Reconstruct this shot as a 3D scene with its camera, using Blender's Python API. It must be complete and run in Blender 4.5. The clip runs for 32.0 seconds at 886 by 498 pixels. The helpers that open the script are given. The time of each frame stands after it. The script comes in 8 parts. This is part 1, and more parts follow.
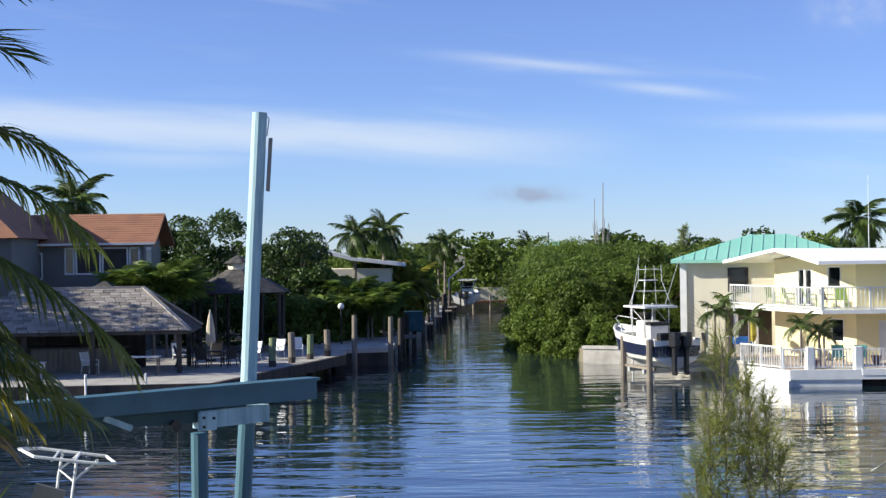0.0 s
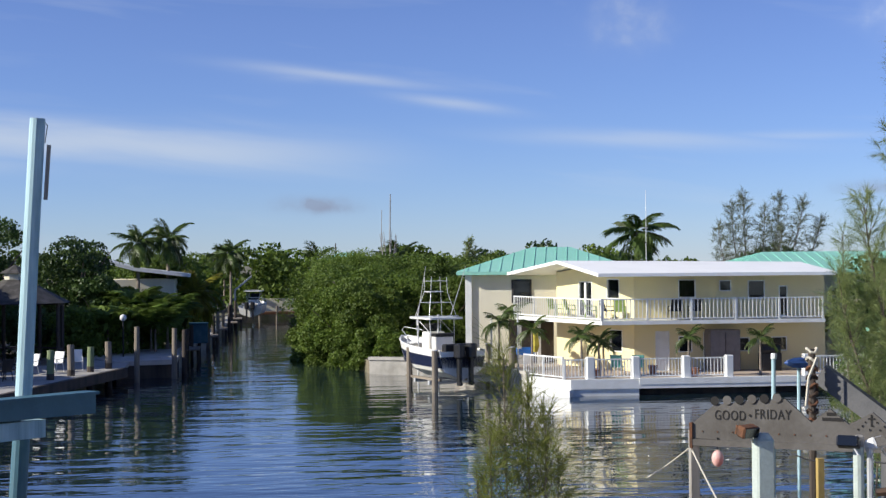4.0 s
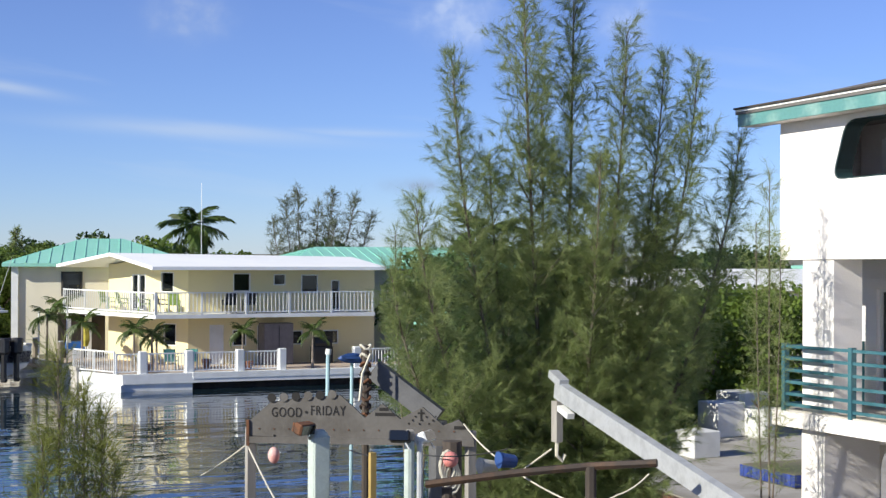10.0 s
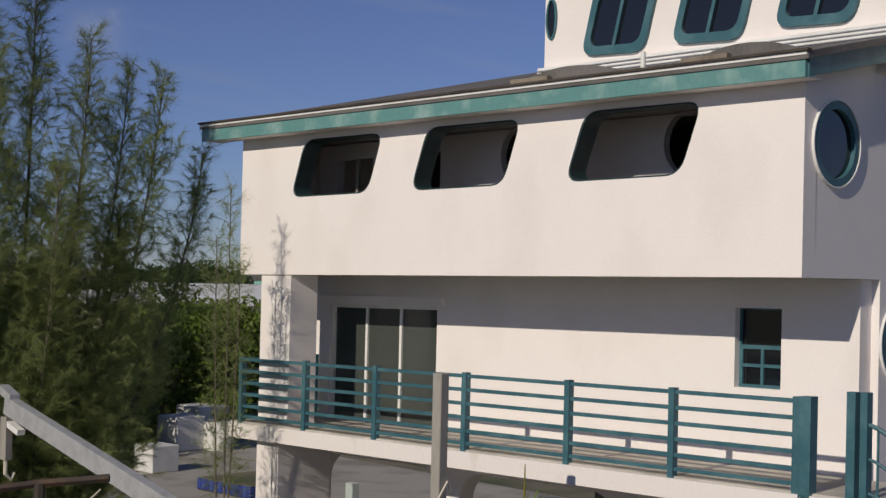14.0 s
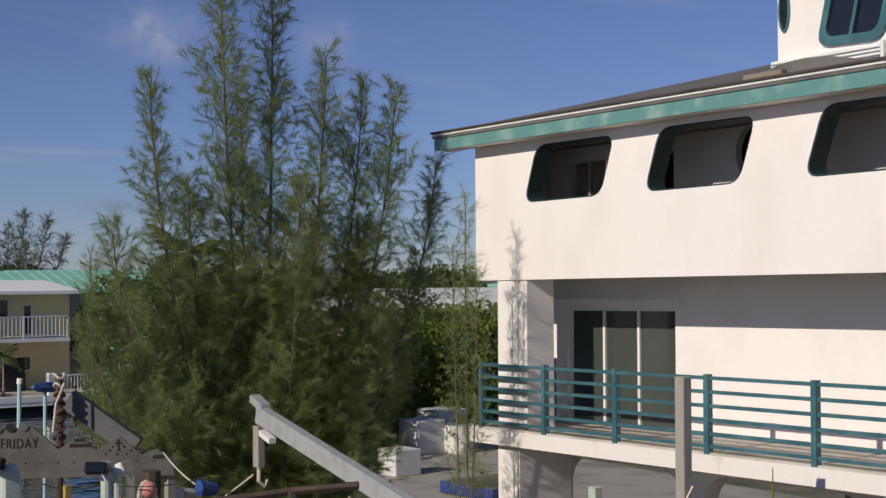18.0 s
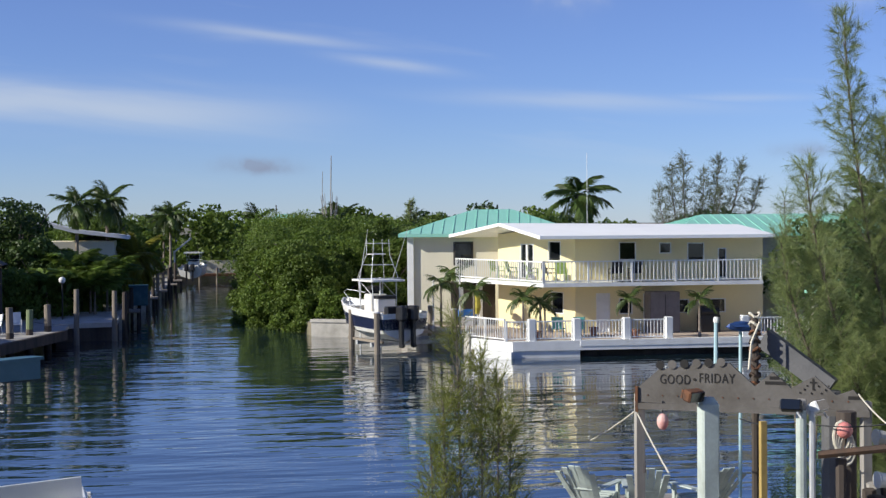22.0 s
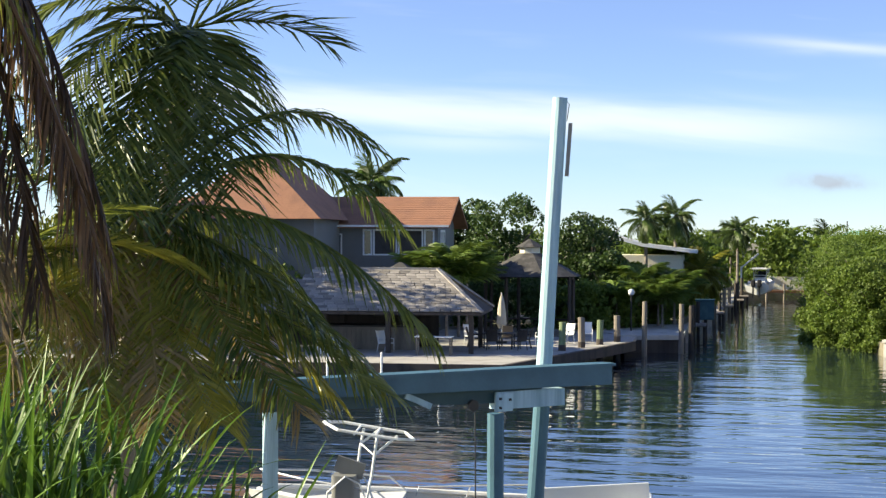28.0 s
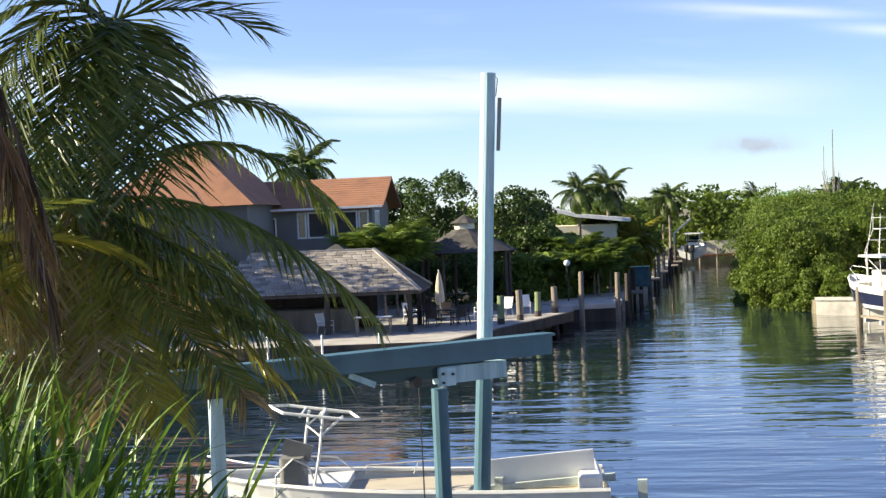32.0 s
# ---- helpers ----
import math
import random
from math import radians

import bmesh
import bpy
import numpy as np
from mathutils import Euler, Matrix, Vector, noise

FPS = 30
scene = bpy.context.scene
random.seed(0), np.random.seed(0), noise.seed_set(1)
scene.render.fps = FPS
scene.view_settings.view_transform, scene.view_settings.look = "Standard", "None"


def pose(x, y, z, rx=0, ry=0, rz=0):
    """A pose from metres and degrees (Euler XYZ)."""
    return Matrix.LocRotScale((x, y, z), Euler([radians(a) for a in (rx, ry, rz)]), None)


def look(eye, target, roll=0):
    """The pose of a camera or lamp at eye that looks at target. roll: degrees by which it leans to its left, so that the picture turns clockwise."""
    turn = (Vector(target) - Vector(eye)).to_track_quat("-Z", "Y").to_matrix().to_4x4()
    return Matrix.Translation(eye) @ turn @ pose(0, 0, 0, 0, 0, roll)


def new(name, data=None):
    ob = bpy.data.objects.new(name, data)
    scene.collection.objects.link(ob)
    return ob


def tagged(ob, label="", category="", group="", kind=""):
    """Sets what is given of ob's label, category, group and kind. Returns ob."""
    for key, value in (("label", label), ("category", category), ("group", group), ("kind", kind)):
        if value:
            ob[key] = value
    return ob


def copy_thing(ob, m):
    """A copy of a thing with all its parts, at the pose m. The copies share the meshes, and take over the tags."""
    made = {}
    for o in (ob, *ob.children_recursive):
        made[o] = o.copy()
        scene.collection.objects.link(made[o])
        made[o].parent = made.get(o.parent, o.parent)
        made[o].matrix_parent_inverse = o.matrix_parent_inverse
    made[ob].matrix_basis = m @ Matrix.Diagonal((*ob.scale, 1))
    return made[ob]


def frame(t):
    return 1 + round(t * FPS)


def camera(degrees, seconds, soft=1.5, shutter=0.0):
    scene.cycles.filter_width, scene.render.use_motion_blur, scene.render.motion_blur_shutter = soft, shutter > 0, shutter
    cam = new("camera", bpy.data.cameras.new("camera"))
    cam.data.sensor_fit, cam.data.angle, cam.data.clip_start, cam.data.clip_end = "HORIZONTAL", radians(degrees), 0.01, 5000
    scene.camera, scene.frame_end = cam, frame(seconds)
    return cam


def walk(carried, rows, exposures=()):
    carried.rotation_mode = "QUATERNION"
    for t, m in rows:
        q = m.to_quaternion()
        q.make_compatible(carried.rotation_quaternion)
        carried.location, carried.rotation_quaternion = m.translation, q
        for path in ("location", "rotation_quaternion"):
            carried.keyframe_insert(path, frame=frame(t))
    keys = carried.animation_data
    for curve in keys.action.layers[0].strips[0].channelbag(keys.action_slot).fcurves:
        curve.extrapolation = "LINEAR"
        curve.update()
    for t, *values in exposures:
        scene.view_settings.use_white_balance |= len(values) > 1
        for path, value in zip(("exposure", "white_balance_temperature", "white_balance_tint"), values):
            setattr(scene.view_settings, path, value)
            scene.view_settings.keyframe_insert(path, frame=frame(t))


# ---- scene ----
from mathutils import geometry

cam = camera(33.816, 32.0, soft=1.4)
# seconds, place, turn
PATH = [
    (0, 0.048, -0.032, 6.162, 90.138, 0.838, 0.002),
    (0.5, 0.048, -0.036, 6.158, 90.166, 1.036, -0.216),
    (1, 0.047, -0.032, 6.163, 90.009, 0.610, -0.419),
    (1.5, 0.072, -0.063, 6.169, 90.144, 0.750, -1.259),
    (2, 0.071, -0.049, 6.174, 90.240, 0.403, -2.805),
    (2.5, 0.059, -0.010, 6.162, 90.453, 0.453, -4.483),
    (3, 0.063, -0.015, 6.159, 90.754, 0.336, -5.745),
    (3.5, 0.058, -0.014, 6.148, 90.701, 0.293, -6.933),
    (4, 0.076, 0.002, 6.171, 90.475, 0.541, -8.339),
    (4.5, 0.088, 0.017, 6.164, 89.888, 0.129, -9.563),
    (6.5, -0.048, 0.113, 6.240, 90.042, 0.247, -13.254),
    (7, -0.020, 0.090, 6.234, 90.175, 0.470, -14.925),
    (7.5, -0.012, 0.091, 6.231, 89.644, 0.810, -16.303),
    (8, -0.021, 0.074, 6.233, 89.363, 0.520, -17.977),
    (8.5, -0.021, 0.078, 6.225, 89.367, 0.041, -19.754),
    (9, -0.004, 0.080, 6.239, 89.970, 0.089, -21.209),
    (9.5, 0.002, 0.073, 6.227, 90.235, -0.255, -23.175),
    (10, 0.038, 0.100, 6.231, 90.129, -0.237, -25.738),
    (10.5, 0.065, 0.128, 6.223, 90.401, -0.511, -28.824),
    (11, 0.089, 0.134, 6.224, 90.435, -0.203, -31.389),
    (11.5, 0.103, 0.118, 6.211, 90.074, -0.873, -33.088),
    (12, 0.128, 0.153, 6.207, 89.854, -0.562, -35.766),
    (12.5, 0.177, 0.099, 6.193, 90.139, -0.705, -39.385),
    (13, 0.148, 0.093, 6.195, 90.818, -1.398, -43.110),
    (13.5, 0.112, 0.090, 6.184, 91.041, -1.438, -45.471),
    (14, 0.112, 0.065, 6.211, 90.997, -1.374, -46.497),
    (14.5, 0.099, 0.047, 6.210, 91.139, -1.738, -47.329),
    (16.5, 0.079, 0.034, 6.224, 91.423, -1.479, -49.865),
    (17, 0.105, 0.072, 6.267, 91.386, -0.845, -48.117),
    (17.5, 0.098, 0.148, 6.269, 91.719, 0.051, -43.518),
    (18, 0.051, 0.084, 6.277, 90.901, 0.342, -37.414),
    (18.5, 0.007, 0.050, 6.253, 91.113, 0.294, -32.242),
    (19, -0.054, 0.003, 6.231, 90.615, -0.028, -27.455),
    (19.5, -0.088, -0.040, 6.260, 90.024, 0.330, -23.128),
    (20, -0.117, -0.008, 6.220, 90.135, -0.033, -18.866),
    (20.5, -0.117, 0.002, 6.195, 89.960, -0.601, -15.543),
    (21, -0.104, -0.001, 6.197, 90.102, -0.372, -14.011),
    (21.5, -0.054, -0.035, 6.210, 89.202, -0.191, -13.056),
    (22, -0.036, -0.048, 6.228, 88.930, 0.499, -10.695),
    (22.5, -0.050, -0.035, 6.213, 88.713, 0.376, -7.919),
    (23, 0.035, 0.007, 6.189, 88.978, 0.122, -5.370),
    (23.5, 0.018, 0.010, 6.189, 89.183, -0.177, -3.254),
    (24, -0.019, 0.006, 6.190, 89.499, -0.554, -1.014),
    (24.5, -0.086, -0.038, 6.189, 89.650, -0.243, 2.035),
    (25, -0.103, -0.040, 6.184, 89.966, -0.756, 5.377),
    (25.5, -0.114, -0.059, 6.186, 90.085, -0.658, 7.949),
    (26, -0.125, -0.078, 6.181, 89.829, 0.022, 9.938),
    (26.5, -0.132, -0.085, 6.180, 89.492, -0.197, 11.225),
    (28.5, -0.090, -0.081, 6.162, 89.634, -0.193, 11.370),
    (29, -0.090, -0.091, 6.174, 88.965, -0.051, 12.368),
    (29.5, -0.090, -0.094, 6.166, 89.421, -0.428, 14.124),
    (30, -0.085, -0.106, 6.154, 89.572, 0.726, 14.789),
    (30.5, -0.082, -0.151, 6.145, 89.450, 1.152, 14.576),
    (31, -0.081, -0.193, 6.155, 88.998, 1.904, 12.987),
    (31.5, -0.089, -0.244, 6.161, 88.729, 2.922, 11.088),
    (32, -0.092, -0.265, 6.153, 88.721, 2.522, 8.707),
]
EXPOSURES = [(0, 0.72, 6500, 5), (4, 0.38, 6400, 7), (7.5, 0.3, 6400, 7), (9, 0.42, 6400, 6), (10.5, 0.5, 6400, 5), (12, -0.22, 6550, 7), (13, -0.62, 6900, 10), (14, -0.74, 6900, 10), (17.3, -0.74, 6900, 10), (19.5, 0.35, 6600, 7), (22, 0.3, 6350, 7), (23, 0.45, 6350, 6), (24.5, 0.75, 6700, 4), (26.5, 1.15, 7700, 0), (32, 1.3, 7800, 3)]
walk(cam, [(r[0], pose(*r[1:])) for r in PATH], EXPOSURES)

# ---- world and sun ----
SUN_TO = Vector((-0.884, -0.110, 0.454)).normalized()
world = bpy.data.worlds.new("sky")
scene.world = world
world.use_nodes = True
wn, wl = world.node_tree.nodes, world.node_tree.links
wn.clear()
w_out = wn.new("ShaderNodeOutputWorld")
w_bg = wn.new("ShaderNodeBackground")
w_sky = wn.new("ShaderNodeTexSky")
w_sky.sky_type = "NISHITA"
w_sky.sun_disc = False
w_sky.sun_elevation = math.asin(SUN_TO.z)
w_sky.sun_rotation = math.atan2(SUN_TO.x, SUN_TO.y)
w_sky.air_density, w_sky.dust_density, w_sky.ozone_density = 0.8, 0.0, 5.0
w_bg.inputs["Strength"].default_value = 0.085
# thin streaks of high cloud, projected on a flat layer above
w_tc = wn.new("ShaderNodeTexCoord")
w_sep = wn.new("ShaderNodeSeparateXYZ")
wl.new(w_tc.outputs["Generated"], w_sep.inputs[0])


def w_math(op, a, b=None):
    n = wn.new("ShaderNodeMath")
    n.operation = op
    for i, v in enumerate((a, b)):
        if v is None:
            continue
        if isinstance(v, (int, float)):
            n.inputs[i].default_value = v
        else:
            wl.new(v, n.inputs[i])
    return n.outputs[0]


w_az = w_math("ARCTAN2", w_sep.outputs[0], w_sep.outputs[1])
w_comb = wn.new("ShaderNodeCombineXYZ")
wl.new(w_math("MULTIPLY", w_az, 5.0), w_comb.inputs[0])
wl.new(w_math("ADD", w_math("MULTIPLY", w_sep.outputs[2], 42.0), w_math("MULTIPLY", w_az, 4.0)), w_comb.inputs[1])
w_noise = wn.new("ShaderNodeTexNoise")
w_noise.inputs["Scale"].default_value = 1.0
w_noise.inputs["Detail"].default_value = 5.0
w_noise.inputs["Distortion"].default_value = 0.4
wl.new(w_comb.outputs[0], w_noise.inputs["Vector"])
w_ramp = wn.new("ShaderNodeValToRGB")
w_ramp.color_ramp.elements[0].position = 0.56
w_ramp.color_ramp.elements[1].position = 0.80
wl.new(w_noise.outputs[0], w_ramp.inputs[0])
# one long bank of thin cloud, low over the canal
w_off = w_math("SUBTRACT", w_sep.outputs[2], w_math("SUBTRACT", 0.0765, w_math("MULTIPLY", w_az, 0.055)))
w_wob = w_math("MULTIPLY", w_math("SUBTRACT", w_noise.outputs[0], 0.5), 0.03)
w_gap = w_math("DIVIDE", w_math("ADD", w_off, w_wob), 0.0125)
w_band = w_math("POWER", 2.718, w_math("MULTIPLY", w_math("MULTIPLY", w_gap, w_gap), -1.0))
w_fade = wn.new("ShaderNodeMapRange")
w_fade.interpolation_type = "SMOOTHSTEP"
w_fade.inputs["From Min"].default_value, w_fade.inputs["From Max"].default_value = 0.17, -0.04
wl.new(w_az, w_fade.inputs["Value"])
w_band = w_math("MULTIPLY", w_math("MULTIPLY", w_band, w_fade.outputs[0]), 0.55)
w_mix = wn.new("ShaderNodeMix")
w_mix.data_type = "RGBA"
w_sum = w_math("MAXIMUM", w_math("MULTIPLY", w_ramp.outputs[0], 0.16), w_band)
# single wisps: azimuth, height, half length, half thickness, slope, density
for azim, elev, wide, tall, tilt, much in ((0.072, 0.126, 0.062, 0.0042, -0.085, 0.40), (0.153, 0.107, 0.036, 0.0040, -0.15, 0.38), (0.285, 0.081, 0.085, 0.0048, -0.05, 0.34), (0.39, 0.0818, 0.045, 0.0026, -0.02, 0.25), (0.065, 0.1262, 0.03, 0.004, 0.02, 0.3), (-0.19, 0.066, 0.07, 0.006, -0.02, 0.25)):
    gx = w_math("DIVIDE", w_math("SUBTRACT", w_az, azim), wide)
    line_z = w_math("ADD", w_math("MULTIPLY", w_math("SUBTRACT", w_az, azim), tilt), elev)
    gy = w_math("DIVIDE", w_math("ADD", w_math("SUBTRACT", w_sep.outputs[2], line_z), w_math("MULTIPLY", w_math("SUBTRACT", w_noise.outputs[0], 0.5), 0.012)), tall)
    r2 = w_math("ADD", w_math("MULTIPLY", gx, gx), w_math("MULTIPLY", gy, gy))
    w_sum = w_math("MAXIMUM", w_sum, w_math("MULTIPLY", w_math("POWER", 2.718, w_math("MULTIPLY", r2, -1.0)), much))
wl.new(w_sum, w_mix.inputs["Factor"])
w_tint = wn.new("ShaderNodeMix")
w_tint.data_type, w_tint.blend_type = "RGBA", "MULTIPLY"
w_tint.inputs["Factor"].default_value = 1.0
w_low = wn.new("ShaderNodeMapRange")
w_low.inputs["From Min"].default_value, w_low.inputs["From Max"].default_value = 0.0, 0.16
wl.new(w_sep.outputs[2], w_low.inputs["Value"])
w_hue = wn.new("ShaderNodeMix")
w_hue.data_type = "RGBA"
w_hue.inputs["A"].default_value, w_hue.inputs["B"].default_value = (0.79, 0.84, 1.12, 1), (1.03, 0.91, 1.17, 1)
wl.new(w_low.outputs[0], w_hue.inputs["Factor"])
wl.new(w_hue.outputs["Result"], w_tint.inputs["B"])
wl.new(w_sky.outputs[0], w_tint.inputs["A"])
wl.new(w_tint.outputs["Result"], w_mix.inputs["A"])
w_mix.inputs["B"].default_value = (6.2, 6.5, 7.0, 1)
# a few small grey puffs of low cloud and two paler ones higher up
w_fine = wn.new("ShaderNodeTexNoise")
w_fine.inputs["Scale"].default_value, w_fine.inputs["Detail"].default_value = 60.0, 5.0
wl.new(w_tc.outputs["Generated"], w_fine.inputs["Vector"])
w_last = w_mix.outputs["Result"]
for azim, elev, wide, tall, much, tone in ((0.056, 0.0395, 0.022, 0.0045, 0.75, 3.2), (0.4306, 0.0454, 0.016, 0.0045, 0.7, 3.4), (0.460, 0.160, 0.024, 0.016, 0.6, 6.0), (0.274, 0.160, 0.022, 0.016, 0.35, 5.0), (0.575, 0.156, 0.016, 0.014, 0.4, 6.0), (0.075, 0.0365, 0.014, 0.003, 0.6, 3.2)):
    gx = w_math("DIVIDE", w_math("SUBTRACT", w_az, azim), wide)
    gy = w_math("DIVIDE", w_math("SUBTRACT", w_sep.outputs[2], elev), tall)
    r2 = w_math("ADD", w_math("MULTIPLY", gx, gx), w_math("MULTIPLY", gy, gy))
    r2 = w_math("ADD", r2, w_math("MULTIPLY", w_math("SUBTRACT", w_fine.outputs[0], 0.5), 5.0))
    puff = w_math("MINIMUM", w_math("POWER", 2.718, w_math("MULTIPLY", r2, -1.0)), 1.0)
    layer = wn.new("ShaderNodeMix")
    layer.data_type = "RGBA"
    layer.inputs["B"].default_value = (tone * 0.82, tone * 0.95, tone * 1.32, 1)
    wl.new(w_math("MULTIPLY", puff, much), layer.inputs["Factor"])
    wl.new(w_last, layer.inputs["A"])
    w_last = layer.outputs["Result"]
wl.new(w_last, w_bg.inputs["Color"])
wl.new(w_bg.outputs[0], w_out.inputs["Surface"])
sun = new("sun", bpy.data.lights.new("sun", "SUN"))
sun.data.energy, sun.data.angle, sun.data.color = 4.8, radians(0.5), (1.0, 0.93, 0.82)
sun.matrix_world = look((-60, -10, 60), Vector((-60, -10, 60)) - SUN_TO)


# ---- materials ----
def mat(name, color, rough=0.7, metal=0.0, scale=3.0, vary=0.15, bump=0.15, fine=40.0, second=None, blotch=(0.45, 0.7), spec=0.5, stretch=(1, 1, 1), per_piece=0.0, trans=0.0):
    """A surface with grain at two scales; second: the colour of stains or wear."""
    m = bpy.data.materials.new(name)
    m.use_nodes = True
    n, l = m.node_tree.nodes, m.node_tree.links
    b = n["Principled BSDF"]
    b.inputs["Roughness"].default_value, b.inputs["Metallic"].default_value = rough, metal
    b.inputs["Specular IOR Level"].default_value = spec
    tc, mp = n.new("ShaderNodeTexCoord"), n.new("ShaderNodeMapping")
    mp.inputs["Scale"].default_value = stretch
    l.new(tc.outputs["Object"], mp.inputs["Vector"])
    big, small = n.new("ShaderNodeTexNoise"), n.new("ShaderNodeTexNoise")
    big.inputs["Scale"].default_value, small.inputs["Scale"].default_value = scale, fine
    big.inputs["Detail"].default_value, small.inputs["Detail"].default_value = 5, 3
    l.new(mp.outputs[0], big.inputs["Vector"]), l.new(mp.outputs[0], small.inputs["Vector"])
    ramp = n.new("ShaderNodeValToRGB")
    ramp.color_ramp.elements[0].position, ramp.color_ramp.elements[1].position = blotch
    c = Vector(color)
    second = Vector(second) if second else c * (1 - vary * 1.6)
    ramp.color_ramp.elements[0].color = (*c, 1)
    ramp.color_ramp.elements[1].color = (*second, 1)
    l.new(big.outputs[0], ramp.inputs[0])
    hsv = n.new("ShaderNodeHueSaturation")
    l.new(ramp.outputs[0], hsv.inputs["Color"])
    mr = n.new("ShaderNodeMapRange")
    mr.inputs["To Min"].default_value, mr.inputs["To Max"].default_value = 1 - vary, 1 + vary
    l.new(small.outputs[0], mr.inputs["Value"])
    value = mr.outputs[0]
    if per_piece:
        info = n.new("ShaderNodeObjectInfo")
        m2, mu = n.new("ShaderNodeMapRange"), n.new("ShaderNodeMath")
        m2.inputs["To Min"].default_value, m2.inputs["To Max"].default_value = 1 - per_piece, 1 + per_piece
        l.new(info.outputs["Random"], m2.inputs["Value"])
        mu.operation = "MULTIPLY"
        l.new(value, mu.inputs[0]), l.new(m2.outputs[0], mu.inputs[1])
        value = mu.outputs[0]
    l.new(value, hsv.inputs["Value"])
    l.new(hsv.outputs[0], b.inputs["Base Color"])
    if bump:
        bp = n.new("ShaderNodeBump")
        bp.inputs["Strength"].default_value, bp.inputs["Distance"].default_value = bump, 0.02
        l.new(small.outputs[0], bp.inputs["Height"]), l.new(bp.outputs[0], b.inputs["Normal"])
    return m


def leaf_mat(name, color, second, rough=0.5, glow=0.35, island=0.35):
    """Foliage: each leaf takes its own tone, and light passes through it."""
    m = bpy.data.materials.new(name)
    m.use_nodes = True
    n, l = m.node_tree.nodes, m.node_tree.links
    b, out = n["Principled BSDF"], n["Material Output"]
    b.inputs["Roughness"].default_value = rough
    b.inputs["Specular IOR Level"].default_value = 0.35
    geo_n, info = n.new("ShaderNodeNewGeometry"), n.new("ShaderNodeObjectInfo")
    tc, no = n.new("ShaderNodeTexCoord"), n.new("ShaderNodeTexNoise")
    no.inputs["Scale"].default_value = 0.7
    l.new(tc.outputs["Object"], no.inputs["Vector"])
    ad = n.new("ShaderNodeMath")
    ad.operation = "MULTIPLY_ADD"
    l.new(geo_n.outputs["Random Per Island"], ad.inputs[0])
    ad.inputs[1].default_value = 0.6
    mm = n.new("ShaderNodeMath")
    mm.operation = "MULTIPLY_ADD"
    l.new(no.outputs[0], mm.inputs[0])
    mm.inputs[1].default_value, mm.inputs[2].default_value = 1.2, -0.45
    l.new(mm.outputs[0], ad.inputs[2])
    mix = n.new("ShaderNodeMix")
    mix.data_type = "RGBA"
    l.new(ad.outputs[0], mix.inputs["Factor"])
    mix.inputs["A"].default_value, mix.inputs["B"].default_value = (*color, 1), (*second, 1)
    hsv, mr = n.new("ShaderNodeHueSaturation"), n.new("ShaderNodeMapRange")
    mr.inputs["To Min"].default_value, mr.inputs["To Max"].default_value = 1 - island, 1 + island
    l.new(info.outputs["Random"], mr.inputs["Value"])
    l.new(mr.outputs[0], hsv.inputs["Value"]), l.new(mix.outputs["Result"], hsv.inputs["Color"])
    l.new(hsv.outputs[0], b.inputs["Base Color"])
    tr, add = n.new("ShaderNodeBsdfTranslucent"), n.new("ShaderNodeMixShader")
    l.new(hsv.outputs[0], tr.inputs["Color"])
    add.inputs[0].default_value = glow
    l.new(b.outputs[0], add.inputs[1]), l.new(tr.outputs[0], add.inputs[2])
    l.new(add.outputs[0], out.inputs["Surface"])
    return m


def water_mat():
    m = bpy.data.materials.new("canal_water")
    m.use_nodes = True
    n, l = m.node_tree.nodes, m.node_tree.links
    b = n["Principled BSDF"]
    b.inputs["Base Color"].default_value = (0.012, 0.028, 0.040, 1)
    b.inputs["Roughness"].default_value = 0.02
    b.inputs["IOR"].default_value = 1.6
    b.inputs["Coat Weight"].default_value = 0.4
    b.inputs["Coat IOR"].default_value = 1.6
    b.inputs["Coat Roughness"].default_value = 0.02
    tc = n.new("ShaderNodeTexCoord")
    height = None
    for scale, stretch, w in ((0.22, (0.5, 1.5, 1), 1.3), (0.62, (0.5, 1.6, 1), 0.75), (1.9, (0.6, 1.5, 1), 0.16)):
        mp, no = n.new("ShaderNodeMapping"), n.new("ShaderNodeTexNoise")
        mp.inputs["Scale"].default_value = stretch
        mp.inputs["Rotation"].default_value = (0, 0, 0.35 * scale)
        no.inputs["Scale"].default_value, no.inputs["Detail"].default_value = scale, 2
        l.new(tc.outputs["Object"], mp.inputs["Vector"]), l.new(mp.outputs[0], no.inputs["Vector"])
        mu = n.new("ShaderNodeMath")
        mu.operation = "MULTIPLY_ADD"
        l.new(no.outputs[0], mu.inputs[0])
        mu.inputs[1].default_value = w
        if height:
            l.new(height, mu.inputs[2])
        height = mu.outputs[0]
    # calmer and rougher patches
    pn, pr = n.new("ShaderNodeTexNoise"), n.new("ShaderNodeMapRange")
    pn.inputs["Scale"].default_value, pn.inputs["Detail"].default_value = 0.06, 2
    l.new(tc.outputs["Object"], pn.inputs["Vector"])
    pr.inputs["From Min"].default_value, pr.inputs["From Max"].default_value = 0.35, 0.65
    pr.inputs["To Min"].default_value, pr.inputs["To Max"].default_value = 0.04, 0.08
    l.new(pn.outputs[0], pr.inputs["Value"])
    bp = n.new("ShaderNodeBump")
    bp.inputs["Distance"].default_value = 1.0
    l.new(pr.outputs[0], bp.inputs["Strength"])
    l.new(height, bp.inputs["Height"]), l.new(bp.outputs[0], b.inputs["Normal"])
    l.new(bp.outputs[0], b.inputs["Coat Normal"])
    return m


